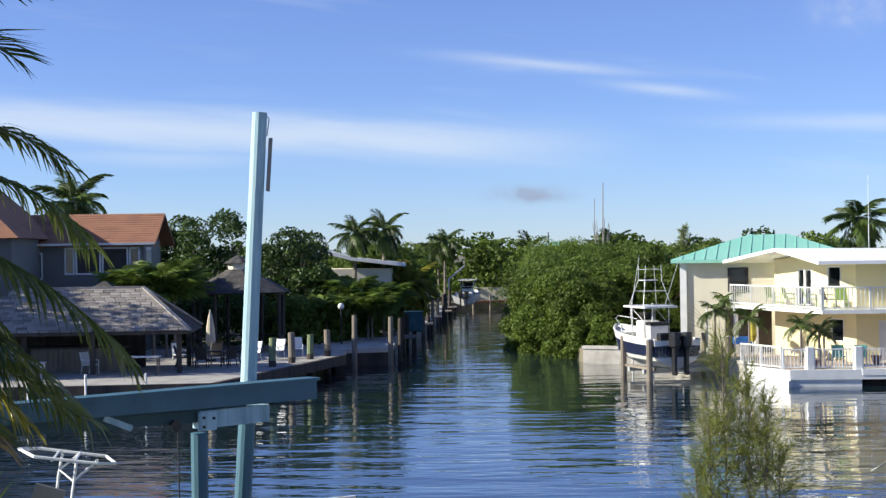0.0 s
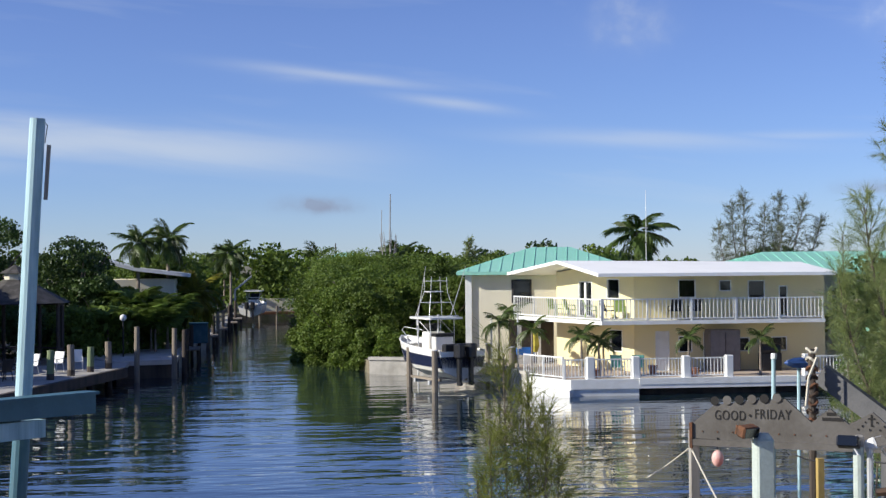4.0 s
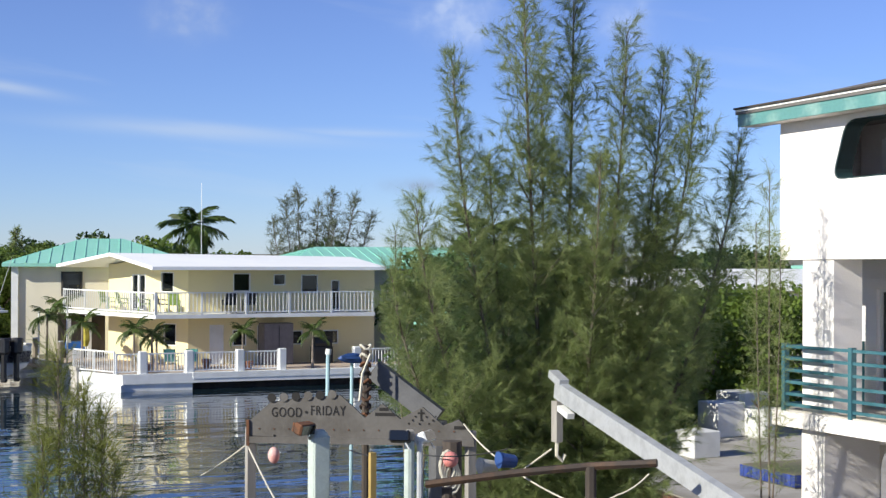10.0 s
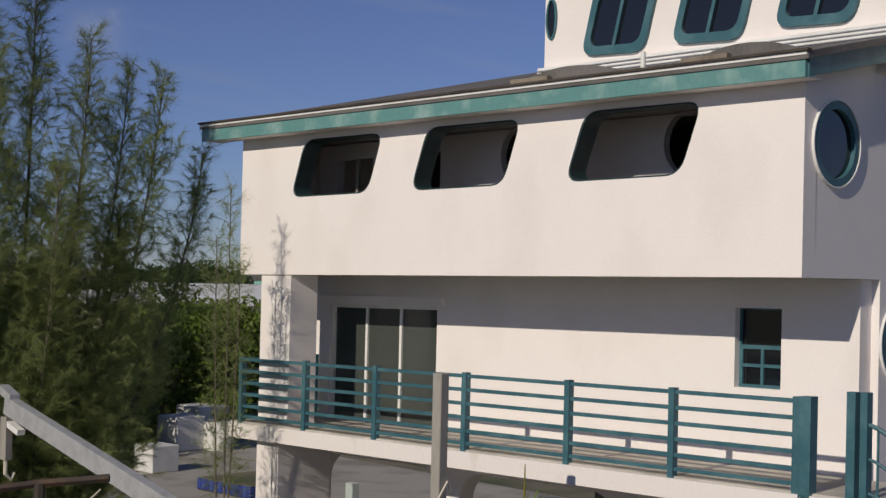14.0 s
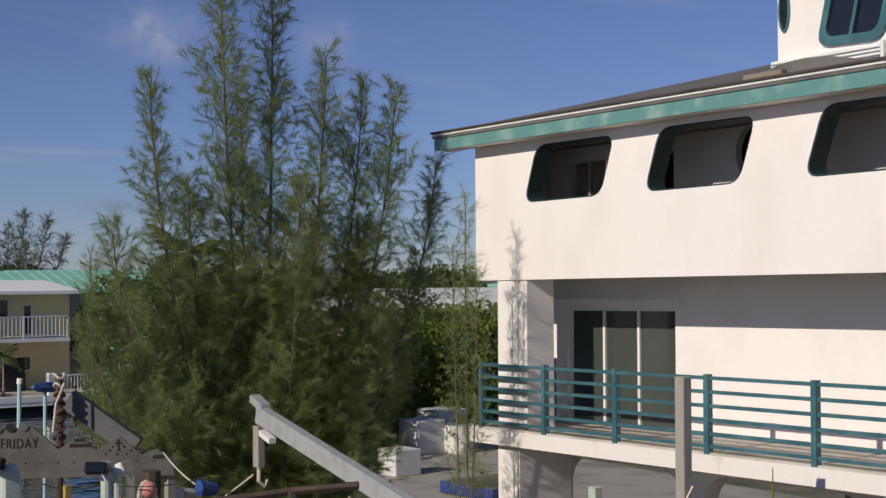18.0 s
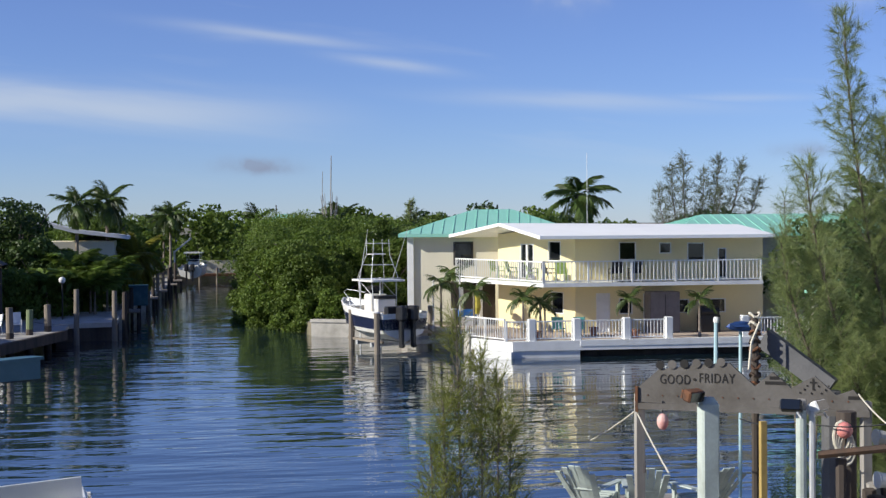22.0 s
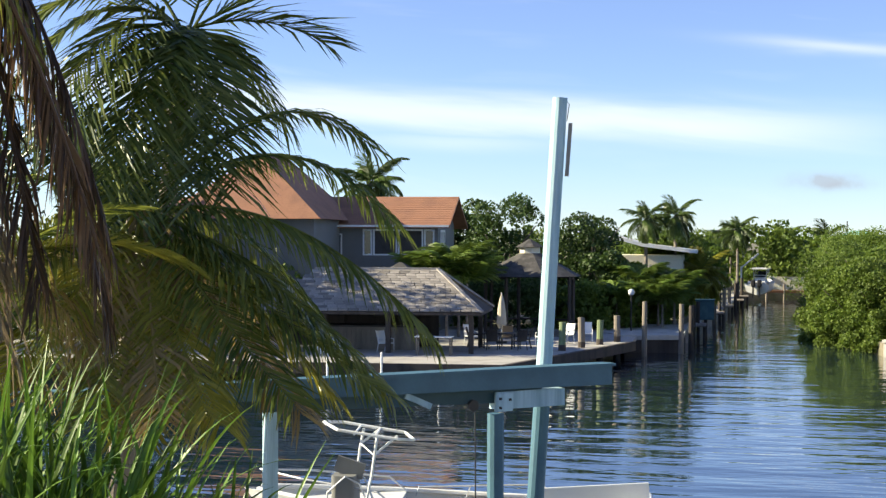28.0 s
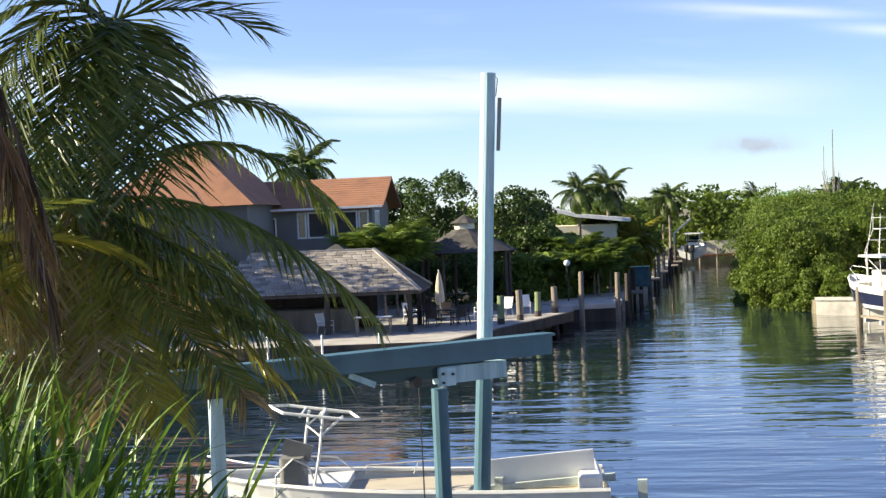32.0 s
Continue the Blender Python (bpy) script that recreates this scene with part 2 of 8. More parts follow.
def glass_mat(name, color, rough=0.05):
    m = bpy.data.materials.new(name)
    m.use_nodes = True
    b = m.node_tree.nodes["Principled BSDF"]
    b.inputs["Base Color"].default_value = (*color, 1)
    b.inputs["Roughness"].default_value = rough
    b.inputs["Specular IOR Level"].default_value = 0.8
    return m


WATER = water_mat()
SOIL = mat("sandy_soil", (0.19, 0.165, 0.115), 0.95, scale=0.4, vary=0.3, second=(0.07, 0.085, 0.035), fine=9)
CONCRETE = mat("pale_concrete", (0.52, 0.49, 0.44), 0.85, scale=1.2, vary=0.12, second=(0.34, 0.32, 0.28), fine=30)
SEAWALL = mat("weathered_seawall", (0.50, 0.47, 0.42), 0.85, scale=1.4, vary=0.2, second=(0.22, 0.20, 0.17), fine=14)
DECKING = mat("grey_deck_concrete", (0.42, 0.395, 0.36), 0.9, scale=1.0, vary=0.18, second=(0.30, 0.28, 0.25), fine=14)
PAVING = mat("warm_paving", (0.50, 0.40, 0.32), 0.85, scale=1.0, vary=0.15, second=(0.40, 0.33, 0.27), fine=12)
STUCCO = mat("white_stucco", (0.86, 0.81, 0.79), 0.85, scale=1.1, vary=0.06, second=(0.79, 0.735, 0.705), fine=60, bump=0.12, blotch=(0.48, 0.80), stretch=(1, 1, 0.6))
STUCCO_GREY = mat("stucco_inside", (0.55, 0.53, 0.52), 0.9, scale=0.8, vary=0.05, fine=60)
YELLOW = mat("pale_yellow_stucco", (0.80, 0.70, 0.40), 0.85, scale=0.5, vary=0.05, second=(0.76, 0.67, 0.42), fine=25)
CREAM = mat("cream_stucco", (0.74, 0.69, 0.55), 0.85, scale=0.5, vary=0.05, fine=25)
WHITE = mat("white_paint", (0.80, 0.80, 0.78), 0.55, scale=1.5, vary=0.05, second=(0.70, 0.70, 0.68), fine=30, bump=0.05)
TEAL = mat("teal_paint", (0.036, 0.118, 0.150), 0.5, scale=2.5, vary=0.2, second=(0.075, 0.18, 0.21), fine=30, bump=0.1)
FASCIA = mat("weathered_teal_fascia", (0.11, 0.27, 0.265), 0.65, scale=2.2, vary=0.15, second=(0.36, 0.50, 0.47), fine=18, blotch=(0.5, 0.78))
ROOF_GREY = mat("grey_roofing", (0.16, 0.15, 0.145), 0.9, scale=1.5, vary=0.25, fine=25)
GREEN_ROOF = mat("mint_metal_roof", (0.27, 0.59, 0.47), 0.45, scale=0.5, vary=0.06, second=(0.31, 0.62, 0.51), fine=4, bump=0.02)
RED_ROOF = mat("orange_shingle_roof", (0.33, 0.155, 0.09), 0.85, scale=0.9, vary=0.22, second=(0.25, 0.12, 0.075), fine=12)
GREY_WALL = mat("grey_siding", (0.19, 0.19, 0.18), 0.8, scale=0.6, vary=0.08, fine=10)
DARK = glass_mat("dark_window_glass", (0.010, 0.012, 0.014))
# window screens, and dark sheets that stand in for unlit rooms
SHADE = mat("dark_screen_and_shade", (0.06, 0.055, 0.05), 0.8, vary=0.2)
BLIND = mat("taupe_blind", (0.17, 0.155, 0.13), 0.8, vary=0.05)
SHAKE = mat("grey_wood_shake", (0.27, 0.24, 0.21), 0.9, scale=2.0, vary=0.3, second=(0.40, 0.37, 0.33), fine=20, per_piece=0.38, stretch=(1, 1, 1))
WOOD = mat("weathered_wood", (0.25, 0.21, 0.165), 0.9, scale=2.0, vary=0.25, second=(0.15, 0.125, 0.10), fine=25, stretch=(1, 1, 0.15))
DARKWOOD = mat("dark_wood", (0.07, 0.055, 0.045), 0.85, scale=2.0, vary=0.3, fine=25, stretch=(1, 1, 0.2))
GREENPILE = mat("algae_green_piling", (0.20, 0.25, 0.13), 0.9, scale=1.5, vary=0.25, second=(0.12, 0.13, 0.08), fine=15, stretch=(1, 1, 0.3))
BLUE = mat("pale_blue_paint", (0.060, 0.150, 0.200), 0.55, scale=1.6, vary=0.10, second=(0.045, 0.115, 0.16), fine=20, bump=0.1)
BLUE_POLE = mat("weathered_pale_blue_pole", (0.42, 0.60, 0.66), 0.7, scale=1.6, vary=0.12, second=(0.22, 0.36, 0.42), fine=14, stretch=(3, 3, 0.25))
GALV = mat("galvanised_steel", (0.56, 0.57, 0.58), 0.5, metal=0.4, scale=6, vary=0.12, fine=30, bump=0.05)
GREY_WOOD = mat("silver_grey_timber", (0.33, 0.31, 0.28), 0.9, scale=2, vary=0.2, second=(0.2, 0.18, 0.16), fine=25, stretch=(1, 1, 0.2))
RUST = mat("rusty_iron", (0.16, 0.07, 0.035), 0.85, metal=0.2, scale=6, vary=0.3, second=(0.06, 0.04, 0.03), fine=40)
ROPE = mat("pale_rope", (0.60, 0.56, 0.46), 0.9, vary=0.15)
PINK = mat("faded_pink_buoy", (0.62, 0.22, 0.20), 0.6, scale=4, vary=0.2, second=(0.75, 0.55, 0.50))
BLACK = mat("black_plastic", (0.02, 0.02, 0.022), 0.45, vary=0.2)
NAVY = mat("navy_hull_paint", (0.015, 0.02, 0.05), 0.25, vary=0.05, bump=0)
GEL = mat("white_gelcoat", (0.80, 0.79, 0.75), 0.3, scale=1.2, vary=0.04, second=(0.72, 0.70, 0.64), bump=0.02)
TAN = mat("tan_deck_lining", (0.50, 0.44, 0.34), 0.7, vary=0.08)
# plaster with the shade of the rooms put into its colour
DIM = mat("plaster_with_shade", (0.24, 0.23, 0.23), 0.9, scale=0.8, vary=0.06)
# grey thatch, darkened to hold the tree shade on the gazebo roof
THATCH = mat("grey_thatch_with_shade", (0.060, 0.056, 0.052), 0.95, scale=2.5, vary=0.3, second=(0.11, 0.10, 0.095), fine=18)
BARK = mat("grey_bark", (0.17, 0.14, 0.11), 0.95, scale=3, vary=0.3, second=(0.09, 0.07, 0.055), fine=20, bump=0.5)
PALMBARK = mat("palm_bark", (0.26, 0.22, 0.18), 0.95, scale=4, vary=0.3, second=(0.13, 0.105, 0.085), fine=20, bump=0.5)
LEAF = leaf_mat("mangrove_leaf", (0.075, 0.130, 0.016), (0.165, 0.225, 0.038), rough=0.6, glow=0.35, island=0.2)
# darker copy of the leaf tones; on the left bank it stands in for shade
LEAF_DARK = leaf_mat("dark_and_shaded_leaf", (0.034, 0.072, 0.016), (0.085, 0.135, 0.032), glow=0.25)
PALM = leaf_mat("palm_leaf", (0.055, 0.10, 0.022), (0.13, 0.17, 0.045), rough=0.4, glow=0.3)
# darker copy of PALM_NEAR that carries the tall palm's shade
PALM_TALL = leaf_mat("shade_toned_palm_leaf", (0.042, 0.075, 0.016), (0.17, 0.19, 0.042), rough=0.25, glow=0.35, island=0.2)
PALM_NEAR = leaf_mat("near_palm_leaf", (0.055, 0.092, 0.018), (0.30, 0.31, 0.065), rough=0.25, glow=0.5, island=0.2)
DRY = leaf_mat("dry_frond", (0.27, 0.175, 0.06), (0.58, 0.42, 0.17), rough=0.35, glow=0.4)
YOUNG = leaf_mat("young_yellow_frond", (0.17, 0.19, 0.028), (0.46, 0.40, 0.07), rough=0.3, glow=0.5)
NEEDLE_GREY = leaf_mat("grey_needle", (0.13, 0.15, 0.085), (0.21, 0.23, 0.14), rough=0.7, glow=0.35, island=0.05)
IRON = mat("dark_iron", (0.045, 0.033, 0.027), 0.7, metal=0.3, scale=5, vary=0.3, second=(0.09, 0.05, 0.03))
NEEDLE = leaf_mat("casuarina_needle", (0.205, 0.265, 0.095), (0.38, 0.43, 0.185), rough=0.7, glow=0.6, island=0.05)
NEEDLE_YOUNG = leaf_mat("young_casuarina_needle", (0.16, 0.20, 0.04), (0.30, 0.31, 0.08), rough=0.7, glow=0.45, island=0.1)
ARECA = leaf_mat("areca_leaf", (0.10, 0.165, 0.028), (0.21, 0.28, 0.06), rough=0.45, glow=0.45)
STAINED = mat("stained_white_stucco", (0.80, 0.755, 0.735), 0.85, scale=2.2, vary=0.06, second=(0.52, 0.40, 0.31), fine=50, bump=0.25, blotch=(0.58, 0.80), stretch=(1, 1, 0.4))
STRAP = leaf_mat("broad_strap_leaf", (0.040, 0.098, 0.010), (0.15, 0.25, 0.036), rough=0.4, glow=0.25, island=0.45)
DOORGLASS = glass_mat("grey_green_door_glass", (0.065, 0.075, 0.068), 0.08)
BLADE = leaf_mat("strap_leaf", (0.075, 0.16, 0.025), (0.16, 0.28, 0.06), rough=0.35, glow=0.35)


# ---- mesh helpers ----
def part(name, bm, material, parent=None, label="", smooth=False):
    me = bpy.data.meshes.new(name)
    bm.to_mesh(me)
    bm.free()
    return part_mesh(name, me, material, parent, label, smooth)


def part_mesh(name, me, material, parent=None, label="", smooth=False):
    if material and not me.materials:
        me.materials.append(material)
    if smooth:
        me.shade_smooth()
    ob = new(name, me)
    if material and me.materials[0] != material:
        ob.material_slots[0].link = "OBJECT"
        ob.material_slots[0].material = material
    if parent:
        ob.parent = parent
    if label:
        tagged(ob, label)
    return ob


def thing(name, at=(0, 0, 0), label="", category="", group="", kind="", rz=0.0):
    ob = new(name)
    ob.empty_display_size = 0.2
    ob.matrix_world = pose(*at, 0, 0, rz)
    return tagged(ob, label, category, group, kind)


def box(bm, a, b, bevel=0.0):
    """A box between two corners, its edges eased when bevel is given."""
    vs = [bm.verts.new((x, y, z)) for x in (a[0], b[0]) for y in (a[1], b[1]) for z in (a[2], b[2])]
    fs = [bm.faces.new([vs[i] for i in f]) for f in ((0, 1, 3, 2), (4, 6, 7, 5), (0, 4, 5, 1), (2, 3, 7, 6), (0, 2, 6, 4), (1, 5, 7, 3))]
    if bevel:
        es = {e for f in fs for e in f.edges}
        bmesh.ops.bevel(bm, geom=list(es), offset=bevel, segments=1, affect="EDGES")
    return bm


def boxm(a, b, bevel=0.0):
    bm = box(bmesh.new(), a, b, bevel)
    bmesh.ops.recalc_face_normals(bm, faces=bm.faces)
    return bm


def tube(bm, points, radii, n=8, cap=True):
    """A round bar through points, with a radius at each."""
    pts = [Vector(p) for p in points]
    if isinstance(radii, (int, float)):
        radii = [radii] * len(pts)
    rings = []
    side = None
    for i, p in enumerate(pts):
        d = (pts[min(i + 1, len(pts) - 1)] - pts[max(i - 1, 0)]).normalized()
        if side is None:
            side = d.cross(Vector((0, 0, 1)) if abs(d.z) < 0.9 else Vector((1, 0, 0))).normalized()
        else:
            side = (side - d * side.dot(d)).normalized()
        up = d.cross(side)
        rings.append([bm.verts.new(p + (side * math.cos(2 * math.pi * k / n) + up * math.sin(2 * math.pi * k / n)) * radii[i]) for k in range(n)])
    for a, b in zip(rings, rings[1:]):
        for k in range(n):
            bm.faces.new((a[k], a[(k + 1) % n], b[(k + 1) % n], b[k]))
    if cap:
        bm.faces.new(list(reversed(rings[0]))), bm.faces.new(rings[-1])
    return bm


def tubem(points, radii, n=8):
    return tube(bmesh.new(), points, radii, n)


def bar(bm, p, q, w, h=None):
    """A square bar from p to q, w wide and h deep."""
    h = h or w
    p, q = Vector(p), Vector(q)
    d = (q - p).normalized()
    s = d.cross(Vector((0, 0, 1)) if abs(d.z) < 0.95 else Vector((0, 1, 0))).normalized()
    u = s.cross(d)
    vs = [bm.verts.new(e + s * (a * w / 2) + u * (b * h / 2)) for e in (p, q) for a, b in ((-1, -1), (1, -1), (1, 1), (-1, 1))]
    for f in ((3, 2, 1, 0), (4, 5, 6, 7), (0, 1, 5, 4), (1, 2, 6, 5), (2, 3, 7, 6), (3, 0, 4, 7)):
        bm.faces.new([vs[i] for i in f])
    return bm


def barm(p, q, w, h=None):
    return bar(bmesh.new(), p, q, w, h)


def slab(outline, z0, z1):
    """A flat body with the given outline (x, y), between two heights."""
    bm = bmesh.new()
    lo, hi = [bm.verts.new((x, y, z0)) for x, y in outline], [bm.verts.new((x, y, z1)) for x, y in outline]
    bm.faces.new(hi), bm.faces.new(list(reversed(lo)))
    k = len(outline)
    for i in range(k):
        bm.faces.new((lo[i], lo[(i + 1) % k], hi[(i + 1) % k], hi[i]))
    bmesh.ops.recalc_face_normals(bm, faces=bm.faces)
    return bm


def panel(outline, holes, origin, u, n, thick, v=(0, 0, 1)):
    """A wall with openings: its outline and holes are (along, up) from origin; it is thick against n, the way it faces."""
    o, u, v, n = Vector(origin), Vector(u).normalized(), Vector(v), Vector(n).normalized()
    loops = [outline] + list(holes)
    flat = [[Vector((a, b, 0)) for a, b in lp] for lp in loops]
    tris = geometry.tessellate_polygon(flat)
    bm = bmesh.new()
    pts = [p for lp in flat for p in lp]
    fr = [bm.verts.new(o + u * p.x + v * p.y) for p in pts]
    bk = [bm.verts.new(o + u * p.x + v * p.y - n * thick) for p in pts]
    for t in tris:
        for side in (fr, bk):
            try:
                bm.faces.new([side[i] for i in t])
            except ValueError:
                pass
    s = 0
    for lp in loops:
        k = len(lp)
        for i in range(k):
            a, b = s + i, s + (i + 1) % k
            bm.faces.new((fr[a], fr[b], bk[b], bk[a]))
        s += k
    bmesh.ops.recalc_face_normals(bm, faces=bm.faces)
    return bm


def rect(a0, b0, a1, b1):
    return [(a0, b0), (a1, b0), (a1, b1), (a0, b1)]


def rounded(points, r, seg=6):
    """A polygon with its corners rounded."""
    out, k = [], len(points)
    for i in range(k):
        p, a, b = Vector(points[i]), Vector(points[i - 1]), Vector(points[(i + 1) % k])
        da, db = (a - p).normalized(), (b - p).normalized()
        rr = min(r, (a - p).length * 0.45, (b - p).length * 0.45)
        s, e = p + da * rr, p + db * rr
        for j in range(seg + 1):
            t = j / seg
            q = s.lerp(p, t).lerp(p.lerp(e, t), t)
            out.append((q.x, q.y))
    return out


def scaled(loop, k):
    cx, cy = sum(p[0] for p in loop) / len(loop), sum(p[1] for p in loop) / len(loop)
    return [(cx + (x - cx) * (1 + k / abs(max(q[0] for q in loop) - cx)), cy + (y - cy) * (1 + k / abs(max(q[1] for q in loop) - cy))) for x, y in loop]


def quads_mesh(name, verts, faces):
    me = bpy.data.meshes.new(name)
    me.from_pydata([tuple(v) for v in verts], [], faces)
    return me

# ---- water, ground and banks ----
part("water", slab([(-1500, -60), (1500, -60), (1500, 3000), (-1500, 3000)], -0.4, 0.0), WATER)
tagged(bpy.data.objects["water"], "dark blue rippled canal water with sky reflections", "water", kind="structure")
LEFT_BANK = [(-1500, 57), (-60, 59), (-18, 61.8), (-11.2, 62.4), (-7.0, 76.5), (-6.0, 84.5), (-3.2, 87.6), (-2.95, 90), (-2.2, 100), (-0.4, 130), (0.4, 158), (12, 159), (14, 152), (7, 112), (4.9, 98), (7.4, 84), (7.7, 79.8),
             (12.4, 77.5), (13.9, 67.2), (15.4, 64.8), (23.8, 64.5), (34, 64.0), (36, 50), (25, 43), (19.5, 37.2), (14.5, 28), (12, 23), (8, 21.4), (2, 19.8), (-4.2, 19.2), (-5.2, 21.6), (-12, 21.4), (-30, 17), (-1500, 15), (-1500, -60), (1500, -60), (1500, 3000), (-1500, 3000)]
ground = part("ground", slab(LEFT_BANK, -0.5, 0.72), SOIL)
tagged(ground, "sandy ground of the canal banks reaching to the horizon", "ground", kind="structure")


def seawall(points, top, thick, label, material=SEAWALL):
    """A low wall along the water's edge with a cap on it."""
    t = thing("seawall", (*points[0], 0), label, "seawall", kind="structure")
    for a, b in zip(points, points[1:]):
        p, q = Vector((a[0] - points[0][0], a[1] - points[0][1], 0)), Vector((b[0] - points[0][0], b[1] - points[0][1], 0))
        d = (q - p).normalized()
        s = Vector((d.y, -d.x, 0))
        lo = [(p + s * 0.05), (q + s * 0.05), (q - s * thick), (p - s * thick)]
        part("wall_face", slab([(v.x, v.y) for v in lo], -0.4, top - 0.16), material, t)
        hi = [(p + s * 0.12 - d * 0.05), (q + s * 0.12 + d * 0.05), (q - s * thick), (p - s * thick)]
        part("cap", slab([(v.x, v.y) for v in hi], top - 0.16, top), material, t)
    return t


seawall([(7.65, 79.75), (12.3, 77.4), (13.9, 67.1)], 0.95, 0.35, "low pale concrete seawall beside the boat lift", CONCRETE)
seawall([(-2.85, 88.0), (-2.85, 90.2), (-2.1, 100), (-0.3, 130), (0.4, 157.5)], 0.85, 0.5, "weathered grey concrete seawall along the canal")

# paved terrace of the house across the water
terrace = thing("terrace", (15.3, 64.3, 0), "pale paved canal-side terrace with a white edge", "terrace", kind="structure")
part("paving", slab([(0.15, 0.15), (18.7, -0.75), (20, 12), (-3.5, 12), (-1.2, 3.2)], 0.6, 0.735), PAVING, terrace)
part("edge_beam", slab([(-0.05, -0.12), (19, -1.05), (19, -0.72), (0.1, 0.18)], 0.32, 0.76), WHITE, terrace)
part("edge_beam", slab([(-0.05, -0.12), (0.1, 0.18), (-1.15, 3.2), (-1.45, 3.05)], 0.22, 0.74), WHITE, terrace)
part("seawall_face", slab([(0.0, -0.06), (3.1, -0.2), (3.1, 0.1), (0.1, 0.2)], -0.3, 0.62), WHITE, terrace)
part("edge_cap", slab([(3.1, -0.30), (19, -1.08), (19, -0.7), (3.1, 0.1)], 0.5, 0.775), WHITE, terrace)
# dark sheet in place of the shaded gap below the terrace edge
part("painted_shade_face", slab([(3.1, 0.35), (19, -0.4), (19, -0.1), (3.1, 0.6)], -0.3, 0.5), DARKWOOD, terrace)
part("low_step", slab([(-1.5, 1.0), (-0.2, -0.5), (0.15, 0.1), (-1.2, 2.9)], -0.3, 0.3), WHITE, terrace)

# ---- white house with the balcony ----
HU, HN = Vector((-0.042, -0.9991, 0)), Vector((-0.9991, 0.042, 0))
HS = HU + Vector((0, 0, 0.0135))
HA = Vector((14.525, 18.03, -0.04))
house = thing("white_house", HA, "white stucco house with teal trim and a long balcony", "house")


def hp(a, off, z):
    """A place on the white house: a along the front, off behind it, at height z (from the house's own origin)."""
    return HS * a - HN * off + Vector((0, 0, z - 4 * HS.z))


def hbox(bm, a0, a1, o0, o1, z0, z1):
    vs = [bm.verts.new(hp(a, o, z)) for a in (a0, a1) for o in (o0, o1) for z in (z0, z1)]
    for f in ((0, 1, 3, 2), (4, 6, 7, 5), (0, 4, 5, 1), (2, 3, 7, 6), (0, 2, 6, 4), (1, 5, 7, 3)):
        bm.faces.new([vs[i] for i in f])
    bmesh.ops.recalc_face_normals(bm, faces=bm.faces)
    return bm


def hb(*a):
    return hbox(bmesh.new(), *a)


Z_LOW, Z_TOP, Z_SLAB = 6.23, 8.36, 3.93
WINS = [rounded([(a + 0.0, 7.395), (a + 1.76, 7.40), (a + 2.06, 8.245), (a + 0.31, 8.255)], 0.22) for a in (1.12, 3.78, 6.60)]
upper = part("upper_wall", panel(rect(-0.12, Z_LOW, 10.0, Z_TOP), WINS, hp(0, 0, 0), HS, HN, 0.25), STUCCO, house)
LINING = mat("dark_teal_lining", (0.018, 0.045, 0.05), 0.6, vary=0.2)
for w in WINS:
    part("window_lining", panel(scaled(w, -0.003), [scaled(w, -0.022)], hp(0, 0.012, 0), HS, HN, 0.3), LINING, upper, "dark teal lining of the opening")
# room behind the openings: an inner wall with oval openings and dark doorways
OV = [[(a + 0.36 * math.cos(t * math.pi / 12), 7.93 + 0.40 * math.sin(t * math.pi / 12)) for t in range(24)] for a in (4.70, 7.56)]
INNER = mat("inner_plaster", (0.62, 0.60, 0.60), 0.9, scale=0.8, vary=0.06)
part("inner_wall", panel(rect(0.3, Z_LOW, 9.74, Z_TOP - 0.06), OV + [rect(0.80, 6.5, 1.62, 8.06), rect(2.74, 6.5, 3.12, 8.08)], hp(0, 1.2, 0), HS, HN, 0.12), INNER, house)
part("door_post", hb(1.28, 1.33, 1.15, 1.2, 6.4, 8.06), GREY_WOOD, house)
# back wall and ceiling carry the room's shade in their colour
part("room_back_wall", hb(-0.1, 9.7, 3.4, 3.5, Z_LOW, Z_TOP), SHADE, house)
# unseen floor kept pale to bounce light onto the inner wall
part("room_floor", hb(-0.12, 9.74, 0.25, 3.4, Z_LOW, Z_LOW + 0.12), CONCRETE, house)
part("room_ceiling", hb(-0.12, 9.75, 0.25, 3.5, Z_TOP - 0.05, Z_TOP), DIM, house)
# end walls
PORT_A = [(0.63 + 0.42 * math.cos(t * math.pi / 16), 7.715 + 0.42 * math.sin(t * math.pi / 16)) for t in range(32)]
PORT_B = [(2.16 + 0.44 * math.cos(t * math.pi / 16), 5.49 + 0.43 * math.sin(t * math.pi / 16)) for t in range(32)]
PORT_C = [(3.70 + 0.42 * math.cos(t * math.pi / 16), 7.83 + 0.42 * math.sin(t * math.pi / 16)) for t in range(32)]
end = part("end_wall", panel([(0.25, Z_LOW), (1.65, Z_LOW - 0.001), (1.65, 0.7), (9, 0.7), (9, 10.45), (0.25, 8.58)], [PORT_A, PORT_B, PORT_C], hp(10.0, 0, 0), -HN, HU, 0.25), STUCCO, house)
for p in (PORT_A, PORT_B, PORT_C):
    q = part("porthole", panel(scaled(p, 0.05), [scaled(p, -0.035)], hp(10.0, 0, 0) + HU * 0.025, -HN, HU, 0.2), TEAL, end, "round teal porthole frame")
    part("rim", panel(scaled(p, 0.074), [scaled(p, 0.058)], hp(10.0, 0, 0) + HU * 0.035, -HN, HU, 0.034), WHITE, q)
    part("pane", panel(scaled(p, -0.03), [], hp(10.0, 0, 0) - HU * 0.03, -HN, HU, 0.01), DARK, q)
